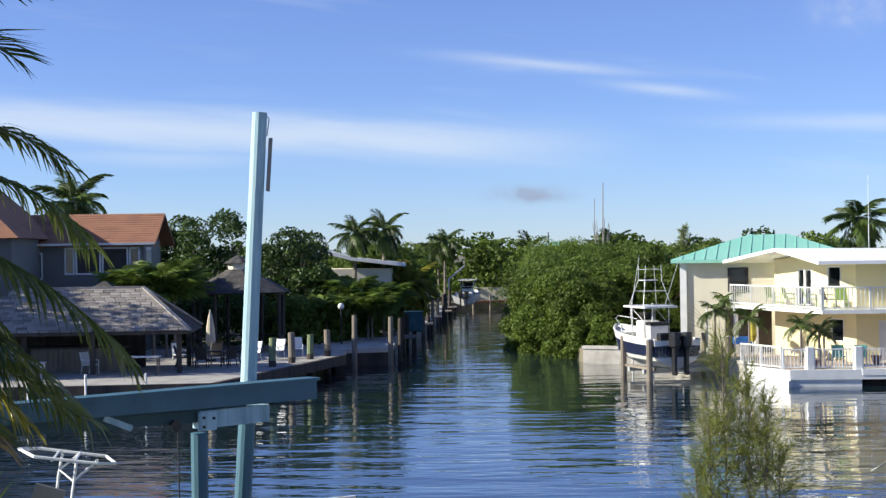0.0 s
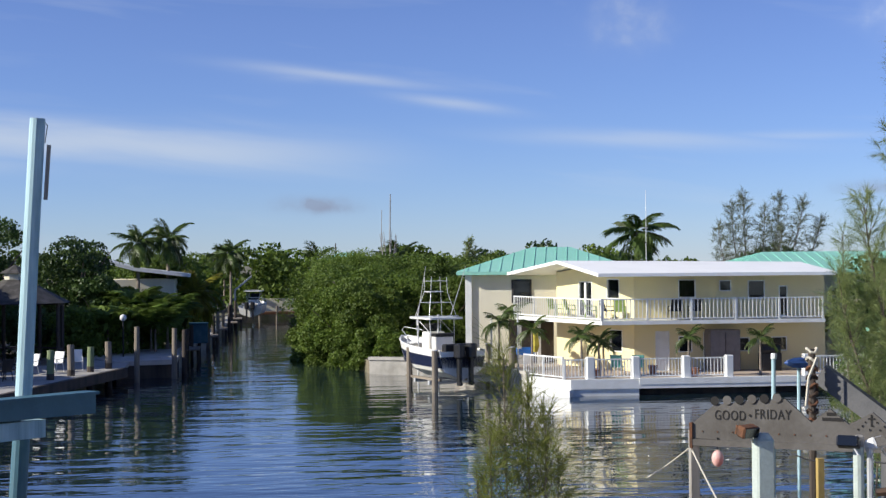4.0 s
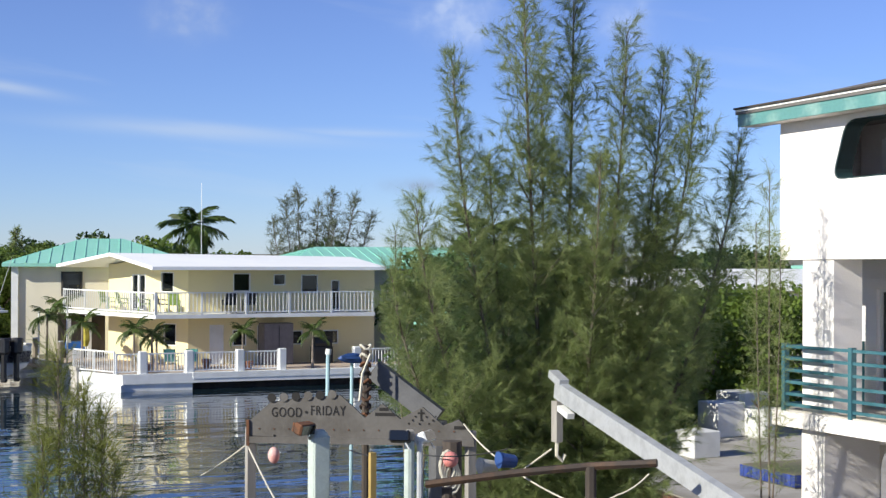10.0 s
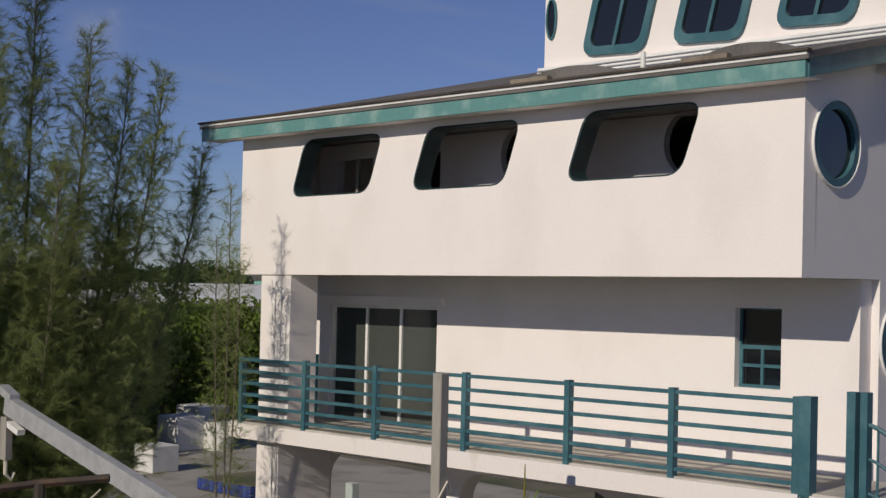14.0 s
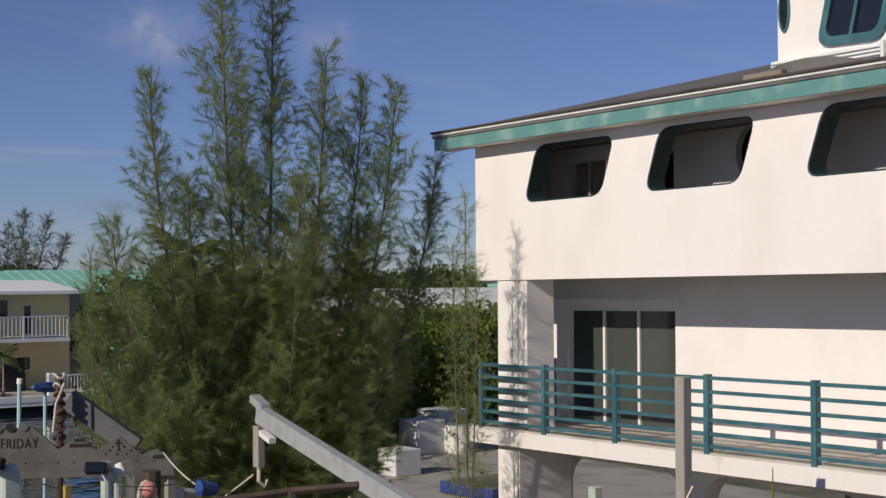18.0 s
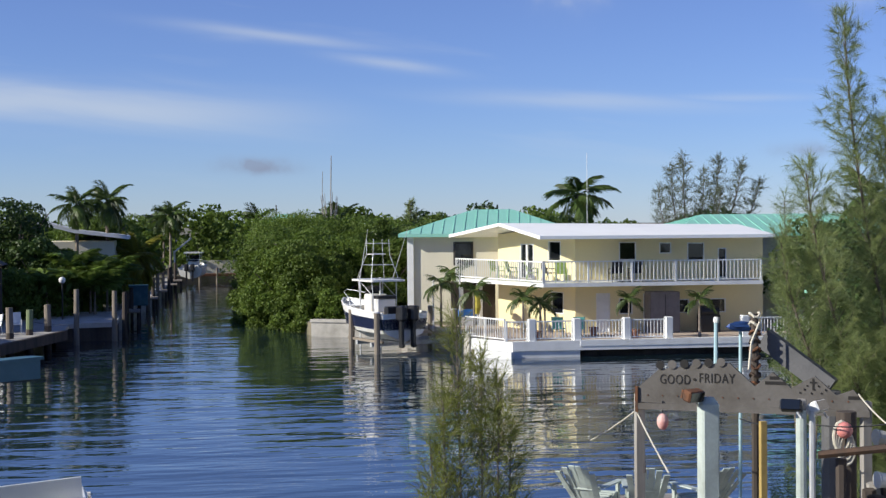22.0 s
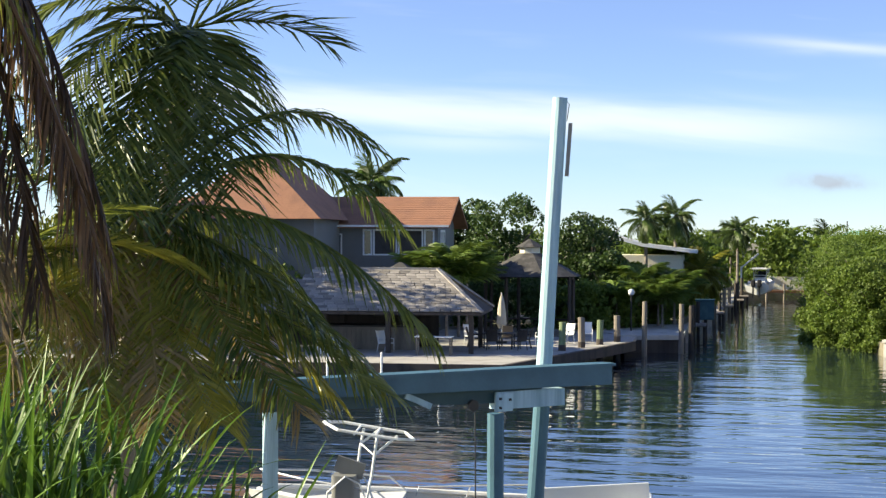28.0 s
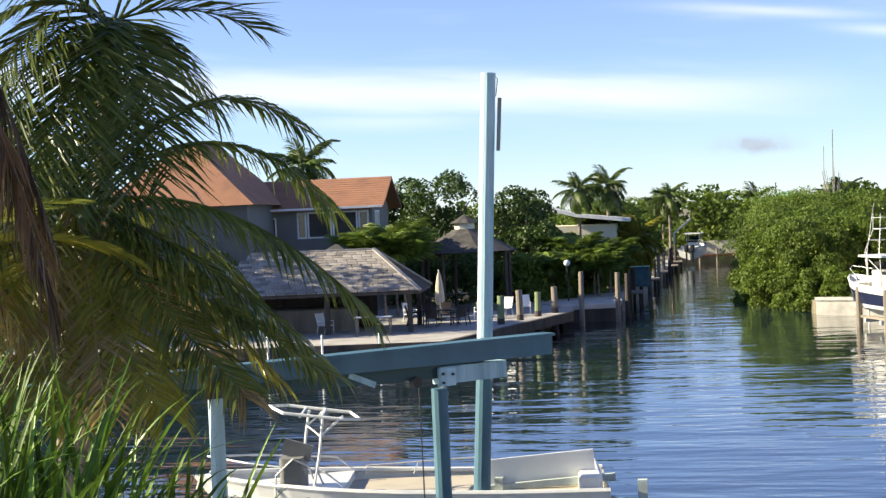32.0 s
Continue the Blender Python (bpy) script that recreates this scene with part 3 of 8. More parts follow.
part("far_end_wall", panel([(0.25, Z_LOW), (9, Z_LOW), (9, 10.1), (0.25, 8.42)], [], hp(0.1, 0, 0), -HN, HU, 0.2), STUCCO, house)
part("wall_head", hb(9.75, 9.999, 0.0, 0.249, 8.365, 8.55), STUCCO, house)
# roof
part("roof", panel([(-0.82, 0), (10.25, 0), (10.25, 9.0), (-0.82, 9.0)], [], hp(0, -0.35, 8.60), HS, Vector((0, 0, 1)), 0.08, v=tuple((-HN + Vector((0, 0, 0.22))))), ROOF_GREY, house)
part("fascia", hb(-0.78, 10.2, -0.33, -0.28, 8.335, 8.60), FASCIA, house)
part("gable_fascia", panel([(0.0, 8.34), (9, 10.25), (9, 10.56), (0.0, 8.58)], [], hp(10.22, -0.28, 0), -HN, HU, 0.05), TEAL, house, "dark teal gable fascia")
part("drip_edge", hb(-0.80, 10.23, -0.36, -0.335, 8.565, 8.60), WHITE, house, "pale metal drip edge")
part("shingle_edge", hb(-0.82, 10.26, -0.39, -0.30, 8.602, 8.63), DARKWOOD, house)
part("eave_soffit", hb(-0.78, 10.2, -0.28, 0.0, 8.335, 8.358), STUCCO, house)
# lower wall with the sliding door and the small window
DOOR, SWIN = rect(0.44, 3.92, 2.92, 5.78), rect(8.2, 4.90, 8.86, 5.87)
lower = part("lower_wall", panel(rect(-1.4, 3.6, 9.90, Z_LOW - 0.002), [DOOR, SWIN], hp(0, 1.4, 0), HS, HN, 0.25), STUCCO, house)
# dark sheet in place of the unlit room behind door and window
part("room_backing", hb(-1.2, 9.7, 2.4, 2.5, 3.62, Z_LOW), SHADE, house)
door = part("sliding_door", panel(DOOR, [rect(0.50, 3.98, 1.24, 5.73), rect(1.29, 3.98, 2.03, 5.73), rect(2.08, 3.98, 2.87, 5.73)], hp(0, 1.46, 0), HS, HN, 0.06), WHITE, house, "white framed three-leaf sliding glass door")
for a in (0.50, 1.29, 2.08):
    part("pane", hb(a, a + 0.76, 1.49, 1.5, 3.98, 5.73), DOORGLASS, door)
    part("blind", hb(a + 0.04, a + 0.76, 1.56, 1.57, 4.0, 5.3), BLIND, door)
part("door_head", hb(0.25, 3.1, 1.3, 1.42, 5.80, 5.92), STUCCO, house)
win = part("small_window", panel(SWIN, [rect(8.23, 5.42, 8.83, 5.85), rect(8.25, 5.19, 8.51, 5.37), rect(8.55, 5.19, 8.82, 5.37), rect(8.25, 4.94, 8.51, 5.15), rect(8.55, 4.94, 8.82, 5.15)], hp(0, 1.5, 0), HS, HN, 0.05), TEAL, house, "teal sash window")
part("pane", hb(8.22, 8.84, 1.53, 1.54, 4.92, 5.85), DARK, win)
# balcony
part("balcony_slab", hb(-0.10, 11.2, -0.16, 1.4, 3.70, Z_SLAB), STAINED, house)
part("balcony_floor", hb(-0.12, 11.1, -0.1, 1.39, Z_SLAB, Z_SLAB + 0.02), CONCRETE, house)
rail = thing("balcony_railing", HA, "teal painted steel balcony railing with six bars", "railing")
part("corner_column", hb(0.41, 1.14, 0.03, 0.55, Z_SLAB + 0.02, Z_LOW - 0.003), STUCCO, house)
POSTS = [0.14, 1.70, 3.27, 5.04, 6.82, 8.40, 10.04]
for a in POSTS:
    part("post", hb(a - 0.04, a + 0.04, -0.13, -0.04, 3.75, 4.96), TEAL, rail)
for z in (4.89, 4.71, 4.53, 4.35, 4.17, 4.01):
    for a, b in zip(POSTS, POSTS[1:]):
        part("bar", hb(a + 0.04, b - 0.04, -0.11, -0.06, z, z + 0.045), TEAL, rail)
for o in (0.75, 1.35):
    part("post", hb(0.10, 0.18, o - 0.04, o + 0.04, Z_SLAB, 4.96), TEAL, rail)
for z in (4.89, 4.71, 4.53, 4.35, 4.17, 4.01):
    part("bar", hb(0.115, 0.165, -0.04, 1.38, z, z + 0.045), TEAL, rail)
part("gate_post", hb(10.10, 10.24, -0.16, -0.02, 3.6, 4.97), TEAL, rail)
part("gate_post", hb(10.66, 10.76, -0.16, -0.06, 3.6, 5.05), TEAL, rail)
part("gate_post", hb(10.80, 10.88, -0.13, -0.02, 3.6, 5.05), TEAL, rail)
stair = thing("stair_railing", HA, "teal steel railing of the stair going down", "railing")
for dz, r in ((0, 0.025), (-0.35, 0.018), (-0.7, 0.018)):
    part("bar", tubem([hp(10.88 + 0.1 * k, -0.08, 4.72 + dz - 0.012 * k * k - 0.02 * k) for k in range(9)], r, 6), TEAL, stair)
for k in (1, 3, 5, 7):
    part("baluster", tubem([hp(10.88 + 0.1 * k, -0.08, 3.4), hp(10.88 + 0.1 * k, -0.08, 4.72 - 0.012 * k * k - 0.02 * k)], 0.015, 6), TEAL, stair)


# arcade under the balcony
def arch(a0, a1, top, foot=0.9):
    r = min(0.45, (a1 - a0) / 2)
    pts = [(a0, foot), (a1, foot)]
    pts += [(a1 - r + r * math.cos(t * math.pi / 12), top - r + r * math.sin(t * math.pi / 12)) for t in range(7)]
    pts += [(a0 + r + r * math.cos(t * math.pi / 12), top - r + r * math.sin(t * math.pi / 12)) for t in range(6, 13)]
    return pts


part("arcade_wall", panel(rect(0.25, 0.7, 11.0, 3.6), [arch(0.62, 3.4, 3.45), arch(3.8, 6.7, 3.45), arch(7.1, 10.3, 3.45)], hp(0, 1.05, 0), HS, HN, 0.3), STUCCO, house)
part("corner_pier", hb(0.41, 0.95, 0.02, 1.04, 0.7, 3.70), STUCCO, house)
part("low_pier", hb(3.95, 4.4, 0.15, 0.6, 0.7, 2.95), STUCCO, house)
# floor in a greyer stucco than the walls; also stops light leaking in
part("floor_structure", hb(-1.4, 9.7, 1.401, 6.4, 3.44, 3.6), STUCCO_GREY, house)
# wall darkened in colour to give the undercroft its shade
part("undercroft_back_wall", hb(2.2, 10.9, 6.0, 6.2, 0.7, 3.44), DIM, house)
part("tower_wall", panel(rect(4.86, 8.6, 11.08, 10.45), [], hp(0, 1.5, 0), HS, HN, 0.2), STUCCO, house)
TW = [rounded([(a, z), (a + 1.03, z - 0.05), (a + 1.27, 10.13), (a + 0.23, 10.17)], 0.2) for a, z in ((5.60, 9.27), (7.12, 9.26), (8.66, 9.29), (10.0, 9.3))][:3]
for w in TW:
    f = part("tower_window", panel(scaled(w, 0.02), [scaled(w, -0.1)], hp(0, 1.44, 0), HS, HN, 0.07), TEAL, house, "teal framed tower window")
    part("pane", panel(scaled(w, -0.02), [], hp(0, 1.475, 0), HS, HN, 0.01), DARK, f)
    cx = sum(p[0] for p in w) / len(w)
    part("mullion", barm(hp(cx - 0.1, 1.46, 9.3), hp(cx + 0.1, 1.46, 10.1), 0.05), TEAL, f)
part("tower_side", hb(4.86, 5.05, 1.7, 6, 8.6, 10.45), STUCCO, house)
part("tower_roof", hb(4.50, 11.5, 1.0, 7, 10.45, 10.62), ROOF_GREY, house)
TPORT = [(4.99 + 0.07 * math.cos(t * math.pi / 12), 9.83 + 0.26 * math.sin(t * math.pi / 12)) for t in range(24)]
tp = part("tower_porthole", panel(scaled(TPORT, 0.03), [TPORT], hp(0, 1.47, 0), HS, HN, 0.04), TEAL, house)
part("pane", panel(TPORT, [], hp(0, 1.49, 0), HS, HN, 0.01), DARK, tp)
part("flashing", hb(4.86, 11.1, 1.36, 1.5, 8.95, 9.14), WHITE, house, "white metal flashing at the foot of the tower")
for z in (8.99, 9.04, 9.09):
    part("flashing_rib", hb(4.87, 11.09, 1.335, 1.36, z, z + 0.012), GALV, house)
for a, b in ((5.16, 6.84), (7.99, 9.45)):
    arc = [(a + (b - a) * k / 10, 8.84 + 0.15 * math.sin(math.pi * k / 10) ** 0.7) for k in range(11)]
    part("roof_vent", panel([(a, 8.80)] + arc + [(b, 8.80)], [], hp(0, 0.72, 0), HS, HN, 0.55), ROOF_GREY, house, "low curved grey roof vent")
    part("vent_board", hb(a - 0.12, a + 0.55, 0.62, 0.70, 8.81, 8.88), WOOD, house)
part("vent_pipe", tubem([hp(7.0, 1.0, 8.85), hp(7.0, 1.0, 9.1)], 0.035, 8), WHITE, house)


# ---- yellow house across the water ----
yh = thing("yellow_house", (17.4, 66.8, 0.72), "pale yellow two-storey house with a white wraparound balcony", "house")
# local points: front corner of the balcony is (0, 0)
YB = [(0, 0), (10.9, -0.35), (10.9, 2.2), (2.05, 1.75), (-0.4, 7.6), (-2.6, 8.7)]
part("balcony_slab", slab(YB, 2.36, 2.54), WHITE, yh)
YW = [(2.05, 1.75), (11.7, 1.6), (13.0, 9), (1.5, 11), (-0.45, 7.6)]


def ywall(name, p, q, z0, z1, holes, material=YELLOW):
    p, q = Vector((*p, 0)), Vector((*q, 0))
    u = (q - p).normalized()
    n = Vector((u.y, -u.x, 0))
    return part(name, panel(rect(0, z0, (q - p).length, z1), holes, p, u, n, 0.2), material, yh), p, u, n


def ywin(wall, p, u, n, a0, z0, a1, z1, name="window", material=DARK, fr=WHITE):
    w = part(name, panel(rect(a0, z0, a1, z1), [rect(a0 + 0.05, z0 + 0.05, a1 - 0.05, z1 - 0.05)], p + n * 0.02, u, n, 0.08), fr, wall)
    part("pane", panel(rect(a0 + 0.02, z0 + 0.02, a1 - 0.02, z1 - 0.02), [], p - n * 0.06, u, n, 0.02), material, w)
    return w


H1 = [rect(2.22, 3.55, 3.1, 4.45), rect(4.28, 3.85, 4.9, 4.4), rect(5.72, 3.45, 6.6, 4.38), rect(7.3, 2.6, 7.75, 4.1)]
H1b = [rect(1.05, 0.02, 1.75, 1.95), rect(3.45, 0.02, 4.9, 1.9), rect(2.2, 0.9, 2.9, 1.7), rect(5.2, 0.9, 5.8, 1.6), rect(6.9, 0.9, 7.7, 1.6)]
wl_, p_, u_, n_ = ywall("long_wall", YW[0], YW[1], 0, 4.72, H1 + H1b)
for h in H1 + H1b[2:]:
    ywin(wl_, p_, u_, n_, h[0][0], h[0][1], h[2][0], h[2][1])
ywin(wl_, p_, u_, n_, 1.05, 0.02, 1.75, 1.95, "door", WHITE)
ywin(wl_, p_, u_, n_, 3.45, 0.02, 4.9, 1.9, "doorway", SHADE)
pl = Vector((*YW[4], 0))
EL = (Vector((*YW[0], 0)) - pl).length
H2 = [rect(EL - 4.4, 2.58, EL - 3.3, 4.35), rect(EL - 2.1, 3.5, EL - 1.1, 4.5)]
H2b = [rect(EL - 1.9, 0.9, EL - 0.9, 2.0)]
wl2, p2_, u2_, n2_ = ywall("gable_wall", YW[4], YW[0], 0, 4.85, H2 + H2b)
fd = ywin(wl2, p2_, u2_, n2_, EL - 4.4, 2.58, EL - 3.3, 4.35, "french_door")
part("mullion", panel(rect(EL - 3.92, 2.6, EL - 3.78, 4.3), [], p2_ + n2_ * 0.03, u2_, n2_, 0.08), WHITE, fd)
ywin(wl2, p2_, u2_, n2_, EL - 2.1, 3.5, EL - 1.1, 4.5)
ywin(wl2, p2_, u2_, n2_, EL - 1.9, 0.9, EL - 0.9, 2.0)
ywall("back_wall", YW[2], YW[3], 0, 4.72, [])
ywall("side_wall", YW[1], YW[2], 0, 4.72, [])
ywall("rear_side_wall", YW[3], YW[4], 0, 4.85, [])
# white low-pitched roof: eave corners, then the ridge
bm = bmesh.new()
rz = 4.80
RV = [(-2.75, 9.3, rz + 0.02), (-1.1, 4.6, rz + 0.62), (-0.25, -0.35, rz), (11.4, -0.6, rz - 0.02), (11.9, 5.2, rz + 0.45), (12.8, 10, rz)]
top = [bm.verts.new(v) for v in RV]
low = [bm.verts.new((v[0], v[1], v[2] - 0.16)) for v in RV]
for vs in (top, low):
    bm.faces.new((vs[1], vs[2], vs[3], vs[4])), bm.faces.new((vs[0], vs[1], vs[4], vs[5]))
for i in range(6):
    bm.faces.new((low[i], low[(i + 1) % 6], top[(i + 1) % 6], top[i]))
bmesh.ops.recalc_face_normals(bm, faces=bm.faces)
part("roof", bm, mat("white_roof_coating", (0.93, 0.925, 0.90), 0.6, scale=0.6, vary=0.03, fine=8), yh, "white low-pitched roof")
# dark panel and soffit put the porch's inner shade into their colour
part("porch_back", boxm((-2.7, 9.0, 0), (-0.3, 9.15, 2.36)), DARKWOOD, yh, "dark panel standing in for the shade inside the porch")
part("porch_soffit", slab([(-2.5, 8.6), (-0.45, 7.7), (-0.3, 9.0), (-2.7, 9.0)], 2.3, 2.355), SHADE, yh)
for px_, py_ in ((-2.3, 8.3), (-1.35, 7.9)):
    part("porch_post", boxm((px_ - 0.09, py_ - 0.09, 0), (px_ + 0.09, py_ + 0.09, 2.36)), WHITE, yh)
part("gable_infill", panel([(0, 4.6), (EL, 4.6), (EL, 4.78), (EL * 0.5, 5.2), (0, 4.8)], [], p2_ - n2_ * 0.05, u2_, n2_, 0.1), YELLOW, yh)
yr = thing("balcony_railing", (17.4, 66.8, 0.72), "white picket balcony railing", "railing")


def picket_rail(parent, p, q, z0, z1, gap=0.16, w=0.035, posts=2.0, material=WHITE):
    p, q = Vector((*p, 0)), Vector((*q, 0))
    n = (q - p).length
    k = max(2, int(n / gap))
    zz = Vector((0, 0, 1))
    part("top_rail", barm(p + zz * z1, q + zz * z1, 0.06), material, parent)
    part("bottom_rail", barm(p + zz * (z0 + 0.1), q + zz * (z0 + 0.1), 0.05), material, parent)
    me = None
    for i in range(1, k):
        c = p.lerp(q, i / k)
        if me is None:
            ob = part("picket", barm((0, 0, z0 + 0.1), (0, 0, z1), w), material, parent)
            me = ob.data
        else:
            ob = part_mesh("picket", me, None, parent)
        ob.location = c
    m = max(1, round(n / posts))
    for i in range(m + 1):
        c = p.lerp(q, i / m)
        part("post", barm(c + zz * z0, c + zz * (z1 + 0.04), 0.08), material, parent)


picket_rail(yr, (0.06, 0.06), (10.8, -0.28), 2.54, 3.56, 0.19)
picket_rail(yr, (0.0, 0.06), (-2.5, 8.6), 2.54, 3.56, 0.2)
gate = thing("terrace_fence", (15.3, 64.3, 0.74), "white picket fence with square posts on the terrace edge", "fence")
FP = [0.9, 3.0, 5.35, 7.35]
for a in FP + [11.0, 14.2]:
    part("pier", boxm((a - 0.17, 0.0 - a * 0.045, 0), (a + 0.17, 0.34 - a * 0.045, 1.02), 0.03), WHITE, gate)
for a, b in ((-0.25, 0.7), (1.1, 2.8), (3.2, 5.15), (5.55, 7.15), (11.2, 14.0), (14.4, 18.0)):
    picket_rail(gate, (a, 0.17 - a * 0.045), (b, 0.17 - b * 0.045), 0.02, 0.9, 0.15)
picket_rail(gate, (-0.3, 0.35), (-1.5, 3.2), 0.02, 1.0, 0.18)

# green roofed houses behind
def hip_roof(parent, x0, x1, y0, y1, z, h, over=0.5, inset=None, material=GREEN_ROOF, ribs=0.6, name="roof"):
    bm = bmesh.new()
    x0, x1, y0, y1 = x0 - over, x1 + over, y0 - over, y1 + over
    d = inset if inset is not None else (y1 - y0) / 2
    ym = (y0 + y1) / 2
    e = [bm.verts.new(v) for v in ((x0, y0, z), (x1, y0, z), (x1, y1, z), (x0, y1, z))]
    r = [bm.verts.new((x0 + d, ym, z + h)), bm.verts.new((x1 - d, ym, z + h))]
    for f in ((e[0], e[1], r[1], r[0]), (e[1], e[2], r[1]), (e[2], e[3], r[0], r[1]), (e[3], e[0], r[0])):
        bm.faces.new(f)
    lo = [bm.verts.new((v.co.x, v.co.y, z - 0.18)) for v in e]
    for i in range(4):
        bm.faces.new((lo[i], lo[(i + 1) % 4], e[(i + 1) % 4], e[i]))
    bm.faces.new(lo)
    bmesh.ops.recalc_face_normals(bm, faces=bm.faces)
    roof = part(name, bm, material, parent)
    if ribs:
        n = int((x1 - x0) / ribs)
        for i in range(1, n):
            x = x0 + (x1 - x0) * i / n
            k = min(1.0, (x - x0) / d, (x1 - x) / d)
            part("seam", barm((x, y0, z + 0.02), (x, y0 + (ym - y0) * k, z + h * k + 0.01), 0.04, 0.03), material, roof)
        m = int((y1 - y0) / ribs)
        for i in range(1, m):
            y = y0 + (y1 - y0) * i / m
            k = min((y - y0) / (ym - y0), (y1 - y) / (y1 - ym))
            part("seam", barm((x0, y, z + 0.02), (x0 + d * k, y, z + h * k + 0.01), 0.04, 0.03), material, roof)
    return roof


g1 = thing("green_roofed_house", (13.1, 79.4, 0.72), "cream two-storey house with a mint green metal hip roof", "house", rz=-14)
part("body", boxm((0, 0, 0), (9, 8, 4.72)), CREAM, g1)
hip_roof(g1, 0, 9, 0, 8, 4.85, 1.35, 0.6, 4.0)
part("corner_column", boxm((-0.15, -0.15, 0), (0.2, 0.2, 4.7)), WHITE, g1)
w = part("window", boxm((2.4, -0.06, 3.1), (3.5, 0.02, 4.4)), SHADE, g1)
part("pane", boxm((2.5, -0.08, 3.2), (3.4, -0.065, 4.3)), DARK, w)
w = part("window", boxm((-0.06, 1.2, 3.2), (0.02, 2.2, 4.4)), SHADE, g1)
g2 = thing("green_roofed_house", (27, 75.5, 0.72), "second mint green metal hip roof behind the yellow house", "house", rz=-6)
part("body", boxm((0, 0, 0), (13, 8, 4.6)), CREAM, g2)
hip_roof(g2, 0, 13, 0, 8, 4.75, 1.05, 0.6, 3.2)
g3 = thing("garden_pavilion", (29.6, 61.2, 0.75), "small open pavilion with a mint green metal roof", "pavilion")
for x in (0, 2.4):
    for y in (0, 2.4):
        part("post", boxm((x - 0.07, y - 0.07, 0), (x + 0.07, y + 0.07, 2.2)), CREAM, g3)
hip_roof(g3, 0, 2.4, 0, 2.4, 2.2, 0.75, 0.45, 1.6, ribs=0.4)
part("counter", boxm((0.1, 0.0, 0), (2.3, 0.5, 1.1)), CREAM, g3)

# ---- left bank: deck, tiki hut, gazebo, red-roofed house ----
deck = thing("wooden_deck", (-18, 59.5, 0), "pale grey concrete waterfront deck", "deck", kind="structure")
part("deck_top", slab([(-30, -1.2), (0, -0.15), (8.5, 0.5), (12.75, 15.9), (12.7, 24), (4, 27), (-30, 20)], 0.72, 0.92), DECKING, deck)
part("fascia_board", slab([(-30, -1.35), (0, -0.32), (8.62, 0.35), (12.95, 15.95), (12.7, 15.95), (8.4, 0.5), (0, -0.1), (-30, -1.2)], 0.45, 0.93), DARKWOOD, deck)
for i in range(12):
    part("deck_pile", tubem([(-26 + i * 3.0, -0.6 + i * 0.07, -0.4), (-26 + i * 3.0, -0.6 + i * 0.07, 0.74)], 0.14, 8), DARKWOOD, deck)
lower_wharf = thing("concrete_wharf", (-5.4, 83.4, 0), "low concrete wharf with a dark face standing in for shade", "wharf", kind="structure")
part("top", slab([(-0.6, -3.9), (2.6, -3.1), (2.55, 7), (-3, 7), (-2, -1)], 0.72, 0.97), CONCRETE, lower_wharf)
# face coloured dark to give the shade under the wharf top
part("painted_shade_face", slab([(-0.55, -3.8), (2.5, -3.0), (2.45, 6.8), (-2.5, 6.8), (-1.9, -1)], -0.4, 0.72), DARKWOOD, lower_wharf)

# ---- plants ----
def rng(seed):
    return np.random.default_rng(seed)


def unit(a):
    return a / np.maximum(np.linalg.norm(a, axis=-1, keepdims=True), 1e-9)


def leaves_mesh(name, blobs, count, size, seed, flat=0.5, inner=0.72):
    """Many small pointed leaves on the skin of a set of lumps (x, y, z, rx, ry, rz)."""
    r = rng(seed)
    b = np.array(blobs, float)
    area = b[:, 3] * b[:, 4] + b[:, 5] * (b[:, 3] + b[:, 4])
    k = r.choice(len(b), count, p=area / area.sum())
    d = unit(r.normal(size=(count, 3)))
    d[:, 2] = np.where(d[:, 2] < -0.55, -d[:, 2], d[:, 2])
    c = b[k, :3] + d * b[k, 3:] * r.uniform(inner, 1.06, (count, 1))
    n = unit(d * flat + r.normal(size=(count, 3)) * 0.6)
    t = unit(np.cross(n, r.normal(size=(count, 3))))
    s = np.cross(n, t)
    ln = size * r.uniform(0.6, 1.4, (count, 1))
    w = ln * 0.33
    v = np.stack([c - t * ln * 0.5, c + s * w, c + t * ln * 0.5, c - s * w], 1).reshape(-1, 3)
    f = np.arange(count * 4).reshape(-1, 4)
    me = bpy.data.meshes.new(name)
    me.from_pydata(v.tolist(), [], f.tolist())
    return me


def crown_blobs(seed, w, h, count, z0=0.15):
    """Lumps of an uneven crown, w across and h high."""
    r = rng(seed)
    out = []
    for i in range(count):
        a, q, z = r.uniform(0, 6.28), math.sqrt(r.uniform(0, 1)), r.uniform(z0, 0.86)
        spread = w * 0.5 * (1 - 0.55 * max(0, z - 0.45) / 0.55) * 0.78
        s = r.uniform(0.08, 0.19) * w
        out.append((q * spread * math.cos(a), q * spread * math.sin(a), z * h, s, s, s * r.uniform(0.6, 0.95)))
    return out


TREE_MESH = {}


